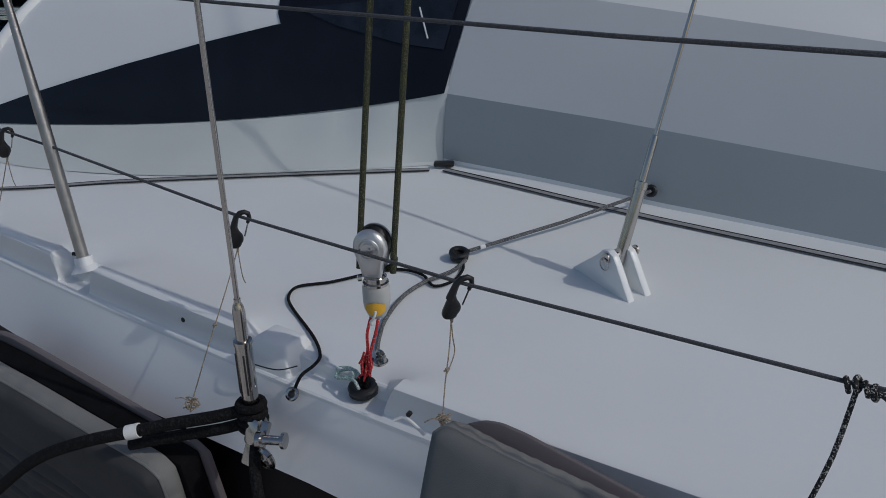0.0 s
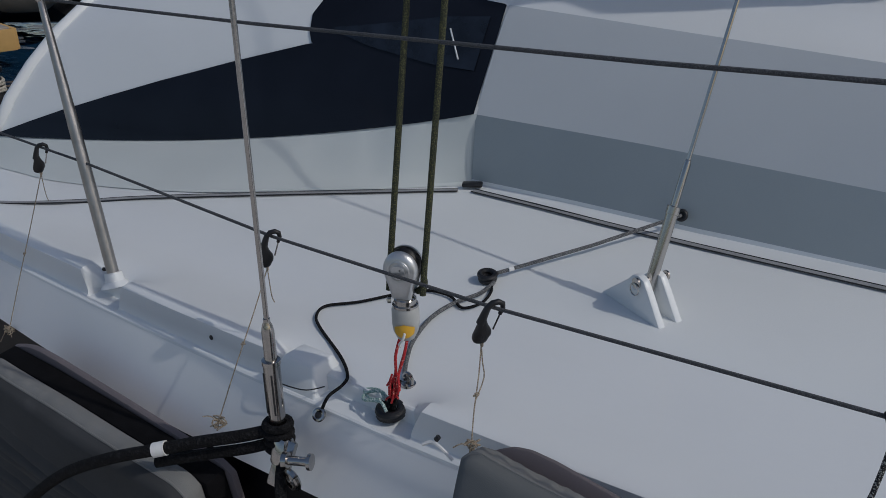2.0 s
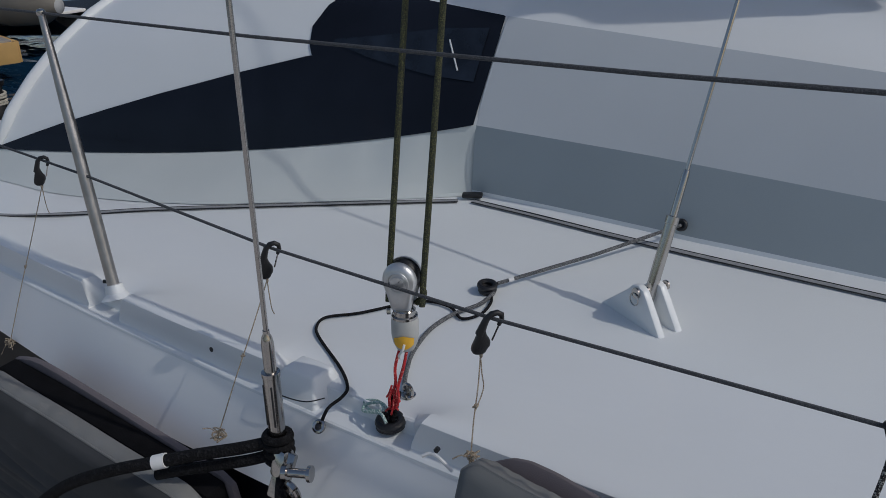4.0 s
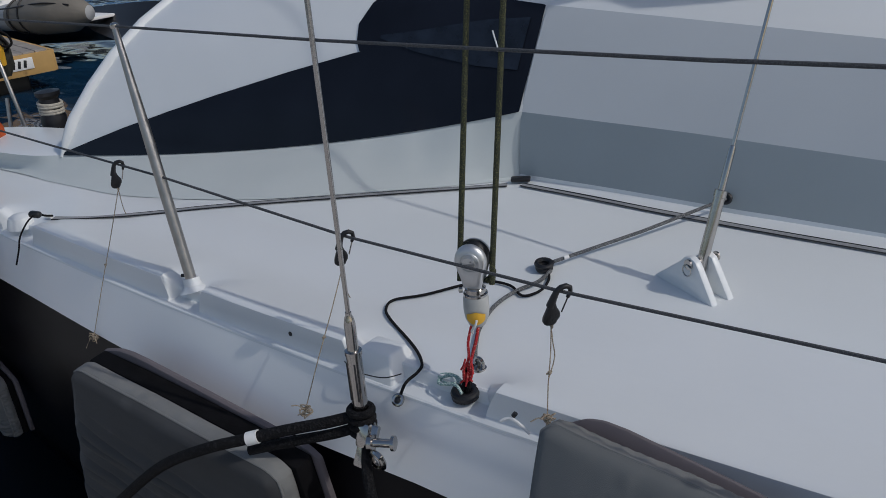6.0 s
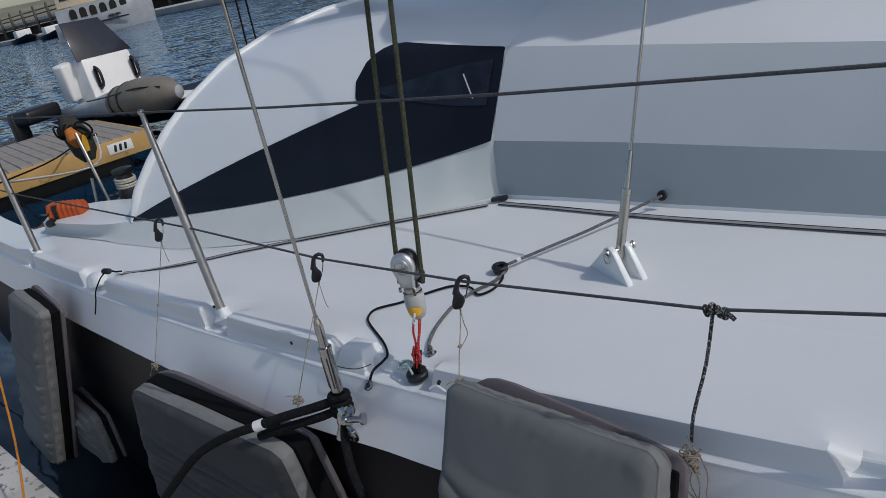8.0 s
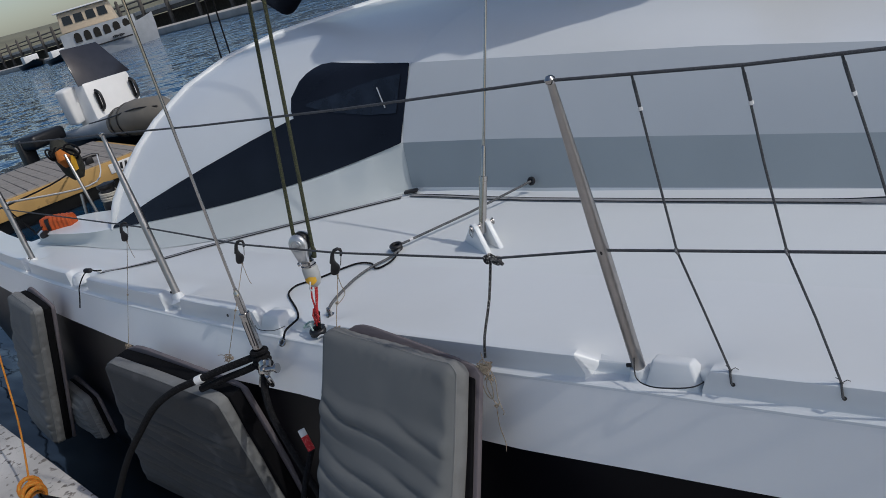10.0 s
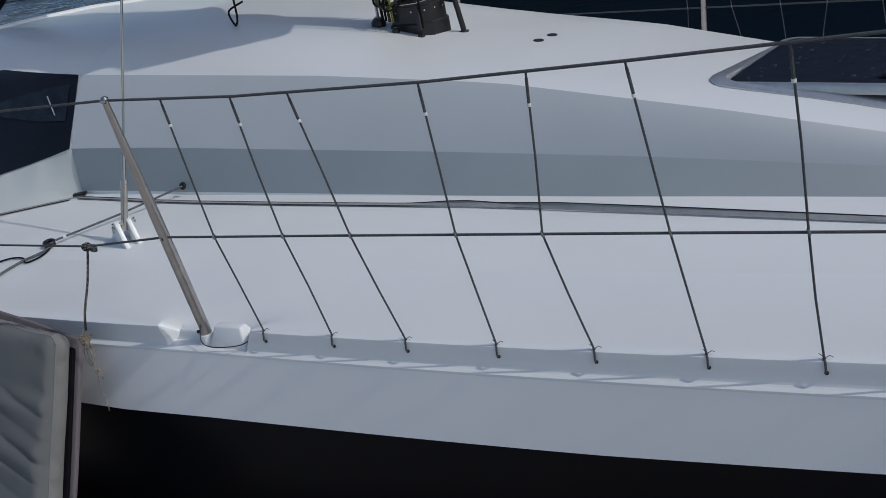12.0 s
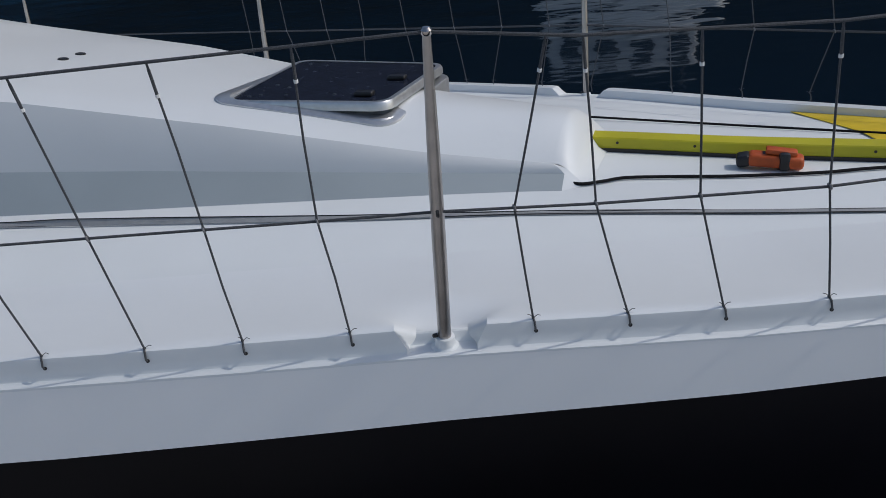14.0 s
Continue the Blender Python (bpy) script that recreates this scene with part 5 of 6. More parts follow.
for k, (u, v) in enumerate(((0.04, -0.083), (-0.04, -0.083), (0.090, -0.064), (0.104, -0.02), (0.104, 0.03))):
    part("bolt", lathe([(0.0, 0), (0.0045, 0), (0.0035, 0.003), (0.0, 0.0035)], W(MU + u, MV + v, mz + 0.078), (AX * u + AY * v, -AY * u + AX * v, 0), 10), STEEL, mast, "small bright bolt")
part("clip_rail", tube([W(MU - 0.03, MV - 0.084, mz + 0.106), W(MU + 0.072, MV - 0.086, mz + 0.110), W(MU + 0.108, MV - 0.045, mz + 0.118), W(MU + 0.110, MV + 0.02, mz + 0.126)], 0.0028, 6, 2), STEEL, mast, "thin bright guard rail")
part("strut", tube([W(MU + 0.062, MV - 0.075, mz + 0.13), W(MU + 0.085, MV - 0.100, mz + 0.010)], 0.009, 8), BLACK, mast, "black strut")
part("strut_foot", box(W(MU + 0.090, MV - 0.104, roof_z(MU + 0.09, MV - 0.104) + 0.004), (0.026, 0.018, 0.010), (0, 0, -16), 0.003), BLACK, mast)
for u, v, r in ((-0.150, -0.075, 0.030), (-0.115, 0.075, 0.022), (-0.03, -0.112, 0.016)):
    bm = lathe([(0.0, -0.3 * r), (r * 0.9, -0.3 * r), (r, 0.2 * r), (r * 0.95, r * 0.6), (r * 0.6, r * 1.0), (0.0, r * 1.1)], roof_at(MU + u, MV + v, 0.0), (0.2, -0.2, 1), 16)
    part("turning_block", bm, BLACK, mast, "black turning block")
    part("sheave", torus(roof_at(MU + u, MV + v, r * 0.4), (0.6, -0.8, 0.2), r * 0.68, r * 0.2, 16, 6), ALLOY, mast, "worn metal sheave")
for k, (u, v, mat_, r) in enumerate(((-0.150, -0.075, TAPE, 0.0036), (-0.138, -0.080, PALE_LINE, 0.0036), (-0.112, -0.085, BLACK_ROPE, 0.006), (-0.092, -0.088, BLACK_ROPE, 0.005), (-0.070, -0.092, GREEN_ROPE, 0.0060), (-0.052, -0.094, YELLOW_ROPE, 0.0050), (0.010, 0.105, BLACK_ROPE, 0.006), (0.085, -0.080, BLACK_ROPE, 0.005))):
    p = roof_at(MU + u, MV + v, 0.03)
    q = W(MU + 0.75 * u - 0.02, MV + 0.72 * v, mz + 0.75 + 0.07 * k)
    part("halyard", tube([p, p.lerp(q, 0.35) + Vector((0.006 * math.sin(3 * k), -0.008, 0)), q, q + Vector((0, 0.02, 3))], r, 7, 3), mat_, mast, "halyard led down to a block")
for k in range(3):
    c = W(MU - 0.075 + 0.022 * k, MV - 0.100, mz + 0.15 - 0.01 * k)
    part("rope_coil", torus(c, (0.4 + 0.2 * k, -1, 0.1), 0.030, 0.0045, 18, 6, None, 1.5), (BLACK_ROPE, GREEN_ROPE, BLACK_ROPE)[k], mast, "small coil of halyard tail")
hose = thing("hose", "black hose bent from the mast into the roof", "hose", "", "", roof_at(0.118, -0.02))
part("pipe", tube([W(MU + 0.06, MV + 0.02, mz + 0.26), W(MU + 0.105, MV + 0.035, mz + 0.21), W(MU + 0.145, MV + 0.045, mz + 0.12), roof_at(0.115, -0.020, 0.035), roof_at(0.118, -0.018, 0.0)], 0.0105, 10, 5), BLACK, hose)
part("flange", lathe([(0.0, 0.0), (0.020, 0.0), (0.018, 0.006), (0.0, 0.008)], roof_at(0.118, -0.018, -0.002), (0, 0, 1), 16), BLACK, hose)

hk = roof_at(-0.74, -0.42)
wire = line("lashing_line", [hk + Vector((0.035, 0.0, 2.0)), hk + Vector((0.03, 0.0, 0.9)), hk + Vector((0.02, 0.01, 0.14)), hk + Vector((0.012, 0, 0.01)), hk + Vector((-0.03, 0.03, 0.02)), hk + Vector((-0.045, 0.04, 0.055)), hk + Vector((0.0, 0.02, 0.075)), hk + Vector((0.04, 0.04, 0.09))], 0.0042, BLACK_ROPE, "thin black line hanging down to a loop on the cabin roof", "rope", "", 3)

# boom with its flaked sail under a dark cover
SAIL = material("navy_sail_cover", (0.012, 0.016, 0.032), 0.8, 0, 0.25, 3, 0.5, 120)
boom = thing("boom", "boom with a bundled sail under a dark navy cover", "boom", "", "", W(-0.3, 0, 1.3))
rows = []
# out of view; widths chosen to throw the broad shadow on the cabin roof
BU = [0.42 - 0.1 * i for i in range(26)]
for u in BU:
    mid = lerp([(-2.1, -0.16), (-1.6, -0.26), (-0.8, -0.33), (-0.39, -0.27), (0.1, -0.17), (0.42, -0.10)], u)
    w = lerp([(-2.1, 0.10), (-1.8, 0.22), (-0.8, 0.35), (-0.39, 0.33), (0.1, 0.24), (0.32, 0.13), (0.42, 0.04)], u) + 0.025 * math.sin(7.3 * u) + 0.02 * math.sin(u * 13.3 + 1)
    rows.append([W(u, mid + w * math.cos(a) * (1 + 0.08 * math.sin(u * 9 + a * 3)), 1.42 + 0.7 * w * math.sin(a)) for a in (2 * math.pi * k / 18 for k in range(19))])
part("sail_cover", grid(rows), SAIL, boom, "dark navy sail cover")
part("spar", tube([W(-0.25, 0, 1.72), W(-6.9, 0.1, 2.0)], 0.055, 14), BLACK, boom, "black boom spar")

bag = [W(-3.2, 0.05, 1.85), W(-3.45, 0.0, 1.2), W(-3.75, 0.02, 0.88), W(-3.92, 0.0, 0.77), W(-4.1, 0, 0.87), W(-4.35, 0.0, 1.25)]
part("sail_bunt", tube(bag, [0.10, 0.12, 0.12, 0.10, 0.11, 0.09], 14, 1), SAIL, boom, "slack fold of the cover hanging below the boom", sharp=80)

# mainsheet falls from the boom down into the cockpit
sheet = thing("mainsheet", "dark mainsheet falls between the boom and the cockpit", "rope", "", "", W(-5.18, -0.08, -0.5))
part("lower_block", lathe([(0.0, 0.0), (0.03, 0.0), (0.042, 0.02), (0.042, 0.06), (0.03, 0.08), (0.0, 0.085)], W(-5.18, -0.08, -0.50), (0, 0, 1), 16), BLACK, sheet, "black lower block")
for k, (u, v) in enumerate(((-5.15, -0.13), (-5.21, -0.03))):
    part("fall", tube([W(u, v, -0.44), W(u + 0.01, v + 0.04, 0.75), W(-5.17 - 0.03 * k, 0.06, 1.92)], 0.0065, 8, 3), BLACK_ROPE, sheet, "dark rope fall")

# ---- foredeck ----
YEL = material("yellow_paint", (0.46, 0.42, 0.012), 0.5, 0, 0.1, 8, 0.1, 120)
plank = thing("bowsprit_board", "long yellow board with a black underside lying on the foredeck", "board", "", "", deck_at(2.5, 1.12))
pa, pb = W(2.305, 0.080, 0), W(3.95, 0.070, 0)
dirp = (pb - pa).normalized()
perp = Vector((-dirp.y, dirp.x, 0))
rows = []
for i in range(13):
    q = pa.lerp(pb, i / 12)
    z = deck_at(q.x, q.y).z
    slant = 0.0
    rows.append([q + perp * a + Vector((0, 0, z + b)) + dirp * (slant if b > 0.03 else 0) for a, b in ((-0.035, 0.014), (-0.035, 0.044), (-0.032, 0.048), (0.032, 0.048), (0.035, 0.044), (0.035, 0.014))])
bm = grid(rows)
bm.faces.new([v for v in bm.verts][:6])
part("face", bm, YEL, plank, "yellow painted face")
rows = [[r[0] + Vector((0, 0, -0.016)) - perp * 0.004, r[0] - perp * 0.004, r[5] + perp * 0.004, r[5] + Vector((0, 0, -0.016)) + perp * 0.004] for r in rows]
part("underside", grid(rows), BLACK, plank, "black rubber underside")
part("end_fitting", box((*W(2.292, 0.072, 0).xy, deck_z(2.292, 0.072) + 0.010), (0.045, 0.03, 0.02), (0, 0, -16), 0.006), STEEL, plank, "metal end fitting")
for s in (0.06, 0.2, 0.34, 0.5, 0.66):
    q = pa.lerp(pb, s) - perp * 0.0355
    q.z = deck_at(q.x, q.y).z + 0.030
    part("bolt", lathe([(0.0, 0), (0.0045, 0), (0.004, 0.002), (0.0, 0.0025)], q, -perp, 10), BLACK, plank, "small black bolt")
ORANGE = material("orange_plastic", (0.46, 0.075, 0.010), 0.5, 0, 0.2, 30, 0.2, 200)
dev = thing("emergency_beacon", "orange emergency beacon with a grey band lying on the foredeck", "beacon", "", "", deck_at(2.72, 0.85))
dz = deck_at(2.72, 0.85).z
part("case", box((2.730, 0.848, dz + 0.026), (0.150, 0.060, 0.036), (0, 4, -17), 0.012, 3), ORANGE, dev, "orange plastic case")
part("lid", box((2.745, 0.846, dz + 0.050), (0.085, 0.042, 0.016), (0, 7, -17), 0.006), ORANGE, dev)
part("lamp_end", box((2.648, 0.874, dz + 0.026), (0.040, 0.056, 0.034), (0, -10, -17), 0.010, 3), BLACK, dev, "dark lamp end")
part("band", box((2.748, 0.841, dz + 0.028), (0.030, 0.066, 0.052), (0, 0, -6), 0.008), BLACK, dev, "dark grey band")
for k in range(4):
    part("slot", box((2.690 + 0.010 * k, 0.862 - 0.003 * k, dz + 0.0445), (0.005, 0.022, 0.004), (0, 0, -17)), BLACK, dev, "black slot")
line("deck_line", [(2.115, 0.835, deck_at(2.115, 0.835).z + 0.020)] + deck_rope([(2.135, 0.790), (2.174, 0.758), (2.24, 0.775), (2.306, 0.797), (2.45, 0.790), (2.6, 0.779), (2.83, 0.771), (3.0, 0.788), (3.4, 0.80)], 0.007), 0.0048, BLACK_ROPE, "black line lying along the foredeck", "rope", "", 5)
line("deck_line", [W(2.24, 0.50, deck_z(2.24, 0.50) + 0.012), W(2.74, 0.465, deck_z(2.74, 0.465) + 0.008), W(3.19, 0.386, deck_z(3.19, 0.386) + 0.008), W(4.0, 0.25, deck_z(4.0, 0.25) + 0.008)], 0.0042, BLACK_ROPE, "dark line stretched along the far foredeck", "rope", "", 3)
mark = [W(u, v, deck_z(u, v) + 0.004) for u, v in ((2.94, 0.835), (3.6, 0.66), (3.7, 0.10), (3.17, 0.27), (3.13, 0.42))]
part("yellow_patch", prism(mark, Vector((0, 0, 0.002))), material("bright_yellow_paint", (0.66, 0.47, 0.012), 0.5, 0, 0.1, 8, 0.1, 120), yacht, "yellow painted triangle on the foredeck")

# ---- stern gear ----
win_ch = thing("winch", "black winch drum wrapped with pale rope", "winch", "", "", (-3.62, 1.02, 0.05))
part("drum", lathe([(0.0, -0.05), (0.052, -0.05), (0.052, 0.01), (0.042, 0.03), (0.038, 0.085), (0.050, 0.10), (0.050, 0.115), (0.0, 0.125)], (-3.63, 1.00, 0.05), (0, 0, 1), 22), BLACK, win_ch)
bm = bmesh.new()
for k in range(4):
    torus((-3.63, 1.00, 0.078 + 0.013 * k), (0.05 + 0.08 * (k % 2), 0.03, 1), 0.046, 0.0065, 20, 7, bm)
part("rope_turns", bm, material("pale_rope", (0.5, 0.47, 0.4), 0.85, 0, 0.2, 60, 0.6, 300), win_ch, "pale rope turns")
orange = thing("float_light", "ribbed orange float light lying on the cockpit coaming", "float", "", "", (-3.42, 0.58, 0.08))
push = thing("pushpit", "steel tube pushpit at the stern with hanging gear", "rail", "", "", (-4.1, 1.10, -0.05))
part("leg", tube([(-3.98, 1.07, -0.05), (-4.02, 1.07, 0.14), (-4.10, 1.09, 0.33)], 0.0095, 10, 1), TUBE, push)
part("leg", tube([(-4.02, 1.02, -0.05), (-4.03, 1.05, 0.10)], 0.0095, 10, 1), TUBE, push)
fa, fb = Vector((-3.725, 0.645, 0.056)), Vector((-3.575, 0.730, 0.056))
fd = (fb - fa).normalized()
fn = Vector((-fd.y, fd.x, 0))
fr = [[fa.lerp(fb, k / 14) + fn * (w * (0.034 + 0.003 * (k % 2))) + Vector((0, 0, h * (1.0 - 0.25 * (k / 14) ** 2) + 0.003 * (k % 2))) for w, h in ((-1.0, -0.008), (-1.0, 0.038), (-0.7, 0.062), (0.7, 0.062), (1.0, 0.038), (1.0, -0.008))] for k in range(15)]
bm = grid(fr)
bm.faces.new([v for v in bm.verts][:6])
bm.faces.new([v for v in bm.verts][-6:])
part("body", bm, ORANGE, orange, "ribbed orange case", sharp=25)
part("strap", box(fa.lerp(fb, 0.25) + Vector((0, 0, 0.026)), (0.024, 0.078, 0.066), (0, 0, math.degrees(math.atan2(fd.y, fd.x))), 0.006), BLACK, orange, "black strap")
part("lamp_end", lathe([(0.0, 0), (0.016, 0.0), (0.020, 0.012), (0.016, 0.04), (0.0, 0.045)], fa.lerp(fb, 0.15) - fn * 0.045 + Vector((0, 0, -0.01)), -fn, 12), BLACK, orange, "black lamp end")
part("cord", tube([fa + Vector((0, 0, 0.03)), fa + Vector((0.10, -0.10, 0.02)), (-3.55, 0.50, 0.12), (-3.465, 0.399, 0.27)], 0.004, 6, 4), BLACK_ROPE, orange)
bundle = thing("throw_line_bag", "orange and dark bag of coiled line hanging on the aft rail", "rope bag", "", "", (-4.2, 1.13, 0.3))
bm = tube([(-4.22, 1.13, 0.42), (-4.22, 1.13, 0.36), (-4.20, 1.15, 0.29), (-4.20, 1.16, 0.21), (-4.19, 1.16, 0.16)], [0.03, 0.062, 0.072, 0.062, 0.03], 12, 1)
part("bag", bm, material("dark_net", (0.035, 0.035, 0.028), 0.9, 0, 0.4, 40, 0.8, 120), bundle, "dark net bag")
part("pouch", tube([(-4.145, 1.08, 0.36), (-4.13, 1.09, 0.31), (-4.14, 1.10, 0.26)], [0.02, 0.042, 0.02], 10, 1), material("dull_orange_cloth", (0.42, 0.13, 0.02), 0.8, 0, 0.3, 20), bundle, "dull orange pouch")
for k in range(7):
    a = Vector((-4.24 + 0.02 * k, 1.08 + 0.012 * k, 0.34 - 0.01 * (k % 3)))
    part("coil", torus(a, (1, 0.5 - 0.15 * k, 0.1), 0.046, 0.0055, 20, 6, None, 0.6), BLACK_ROPE, bundle, "hanging coil of dark line")
part("float", tube([(-4.15, 1.13, 0.31), (-4.15, 1.14, 0.22)], [0.035, 0.02], 10), YELLOW, bundle, "yellow tab")

# ---- water, docks and the harbour ----
WATER = bpy.data.materials.new("harbour_water")
WATER.use_nodes = True
wt = WATER.node_tree
wb = wt.nodes["Principled BSDF"]
wb.inputs["Base Color"].default_value = (0.003, 0.014, 0.031, 1)
wb.inputs["Roughness"].default_value = 0.06
wb.inputs["IOR"].default_value = 1.33
wb.inputs["Specular IOR Level"].default_value = 0.42
wco = wt.nodes.new("ShaderNodeTexCoord")
wmap = wt.nodes.new("ShaderNodeMapping")
wmap.inputs["Rotation"].default_value = (0, 0, 0.12)
wmap.inputs["Scale"].default_value = (0.38, 1.0, 1.0)
wt.links.new(wco.outputs["Object"], wmap.inputs[0])
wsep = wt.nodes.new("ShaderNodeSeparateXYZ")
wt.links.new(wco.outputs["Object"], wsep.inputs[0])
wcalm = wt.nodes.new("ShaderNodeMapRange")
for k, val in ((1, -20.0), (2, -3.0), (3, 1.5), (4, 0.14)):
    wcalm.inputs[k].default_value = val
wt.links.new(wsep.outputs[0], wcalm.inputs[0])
wout = wt.nodes.new("ShaderNodeMapRange")
for k, val in ((1, 8.6), (2, 11.0), (3, 0.0), (4, 0.5)):
    wout.inputs[k].default_value = val
wt.links.new(wsep.outputs[1], wout.inputs[0])
wsum = wt.nodes.new("ShaderNodeMath")
wt.links.new(wcalm.outputs[0], wsum.inputs[0])
wt.links.new(wout.outputs[0], wsum.inputs[1])
# sky reflection put into the base colour: bluer out in the open basin
wsky = wt.nodes.new("ShaderNodeMapRange")
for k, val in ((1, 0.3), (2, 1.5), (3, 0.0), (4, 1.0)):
    wsky.inputs[k].default_value = val
wt.links.new(wcalm.outputs[0], wsky.inputs[0])
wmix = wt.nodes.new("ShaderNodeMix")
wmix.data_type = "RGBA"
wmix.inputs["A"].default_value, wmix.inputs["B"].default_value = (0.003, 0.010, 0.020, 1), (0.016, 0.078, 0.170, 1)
wt.links.new(wsky.outputs[0], wmix.inputs["Factor"])
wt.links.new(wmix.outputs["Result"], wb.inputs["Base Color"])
slope = None
for sc, amp in ((1.6, 0.55), (6.0, 0.5)):
    nz = wt.nodes.new("ShaderNodeTexNoise")
    nz.inputs["Scale"].default_value, nz.inputs["Detail"].default_value = sc, 3
    wt.links.new(wmap.outputs[0], nz.inputs["Vector"])
    mid = wt.nodes.new("ShaderNodeVectorMath")
    mid.operation = "MULTIPLY_ADD"
    mid.inputs[1].default_value, mid.inputs[2].default_value = (amp, amp, 0), (-0.5 * amp, -0.5 * amp, 0)
    wt.links.new(nz.outputs["Color"], mid.inputs[0])
    if slope is None:
        slope = mid.outputs[0]
    else:
        add = wt.nodes.new("ShaderNodeVectorMath")
        wt.links.new(slope, add.inputs[0])
        wt.links.new(mid.outputs[0], add.inputs[1])
        slope = add.outputs[0]
steep = wt.nodes.new("ShaderNodeVectorMath")
steep.operation = "SCALE"
wt.links.new(slope, steep.inputs[0])
wt.links.new(wsum.outputs[0], steep.inputs["Scale"])
upward = wt.nodes.new("ShaderNodeVectorMath")
upward.inputs[1].default_value = (0, 0, 1)
wt.links.new(steep.outputs[0], upward.inputs[0])
unit = wt.nodes.new("ShaderNodeVectorMath")
unit.operation = "NORMALIZE"
wt.links.new(upward.outputs[0], unit.inputs[0])
wt.links.new(unit.outputs[0], wb.inputs["Normal"])
SEA = -1.25
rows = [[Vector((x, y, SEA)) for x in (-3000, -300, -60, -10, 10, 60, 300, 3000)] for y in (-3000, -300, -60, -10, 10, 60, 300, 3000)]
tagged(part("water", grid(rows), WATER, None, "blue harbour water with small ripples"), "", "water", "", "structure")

WOOD = material("weathered_dock_planks", (0.30, 0.27, 0.24), 0.85, 0, 0.18, 4, 0.5, 60, 0, (5, 0.6, (0.20, 0.185, 0.17)))
BEAM = material("yellow_pine_beam", (0.50, 0.31, 0.11), 0.75, 0, 0.15, 3, 0.3, 50, 0, (6, 0.62, (0.30, 0.18, 0.07)))
DOCK = -0.75
PLANK_MESH = {}


def plank_mesh(length, wide, thick, mat, key):
    if key not in PLANK_MESH:
        bm = box((0, 0, -thick / 2), (length, wide, thick), (0, 0, 0), 0.006, 1)
        me = bpy.data.meshes.new("plank")
        bm.to_mesh(me)
        bm.free()
        me.materials.append(mat)
        PLANK_MESH[key] = me
    return PLANK_MESH[key]


# the dock alongside, on which the path runs
ex = lambda x: -0.543 - 0.15 * x
dang = math.degrees(math.atan(-0.15))
dock = thing("dock", "weathered grey concrete dock alongside the yacht", "dock", "", "structure", (0, -2, DOCK))
ddir, dper = Vector((math.cos(radians(dang)), math.sin(radians(dang)), 0)), Vector((math.sin(radians(dang)), -math.cos(radians(dang)), 0))
e0 = Vector((0, ex(0), DOCK))
CONCRETE = material("weathered_concrete", (0.58, 0.56, 0.535), 0.9, 0, 0.24, 2.5, 0.8, 90, 0, (26, 0.57, (0.20, 0.18, 0.16)))
# unseen extra width and bow-end slabs, added to bounce light onto the hull
for k in range(9):
    c = e0 + dper * 4.0 + ddir * (-8.6 + 2.9 * k)
    part("slab", box((c.x, c.y, DOCK - 0.06), (2.885, 8.0, 0.12), (0, 0, dang), 0.012), CONCRETE, dock, "weathered concrete deck slab")
for off in (0.06, 7.9):
    c = e0 + dper * off + ddir * 3.0
    part("beam", box((c.x, c.y, DOCK - 0.235), (25.6, 0.09, 0.22), (0, 0, dang), 0.008), WOOD, dock, "dark timber edge beam")
for k in range(5):
    c = e0 + dper * 4.0 + ddir * (-7 + 5 * k)
    part("pontoon", box((c.x, c.y, DOCK - 0.42), (3.2, 7.0, 0.36), (0, 0, dang), 0.05), BLACK, dock, "black pontoon float")

cl = thing("dock_cleat", "grey metal dock cleat with orange and black rope", "cleat", "", "", (-2.62, -0.33, DOCK))
part("horn", tube([(-2.80, -0.28, DOCK + 0.07), (-2.72, -0.30, DOCK + 0.085), (-2.56, -0.345, DOCK + 0.085), (-2.48, -0.37, DOCK + 0.07)], [0.022, 0.03, 0.03, 0.022], 12, 1), STEEL, cl, "grey metal horn")
part("foot", box((-2.64, -0.325, DOCK + 0.035), (0.10, 0.05, 0.08), (0, 0, dang), 0.012), STEEL, cl)
ORANGE_ROPE = braid("orange_rope", (0.55, 0.17, 0.012), (0.50, 0.27, 0.04), 0.7, 240)
orope = thing("mooring_line", "orange rope made fast round the dock cleat", "rope", "", "", (-2.62, -0.33, DOCK))
part("rise", tube([(-2.70, -0.30, DOCK + 0.11), (-2.90, -0.17, DOCK + 0.28), (-3.24, 0.02, DOCK + 0.58), (-3.62, 0.26, -0.04)], 0.0042, 8, 5), ORANGE_ROPE, orope)
for k in range(4):
    part("turn", torus((-2.70 + 0.035 * k, -0.308 - 0.009 * k, DOCK + 0.085), (1, -0.2 + 0.25 * (k % 2), 0.3 * (-1) ** k), 0.042, 0.0095, 16, 8), ORANGE_ROPE, orope)
part("tail", tube([(-2.62, -0.33, DOCK + 0.10), (-2.56, -0.42, DOCK + 0.03), (-2.60, -0.55, DOCK + 0.012), (-2.42, -0.66, DOCK + 0.012), (-2.2, -0.64, DOCK + 0.012)], 0.009, 8, 5), ORANGE_ROPE, orope)
line("mooring_line", [(-2.58, -0.33, DOCK + 0.09), (-2.40, -0.28, DOCK + 0.06), (-2.1, -0.15, DOCK - 0.03), (-1.6, 0.02, -0.7)], 0.011, BLACK_ROPE, "black rope from the dock cleat to the hull", "rope", "", 4)

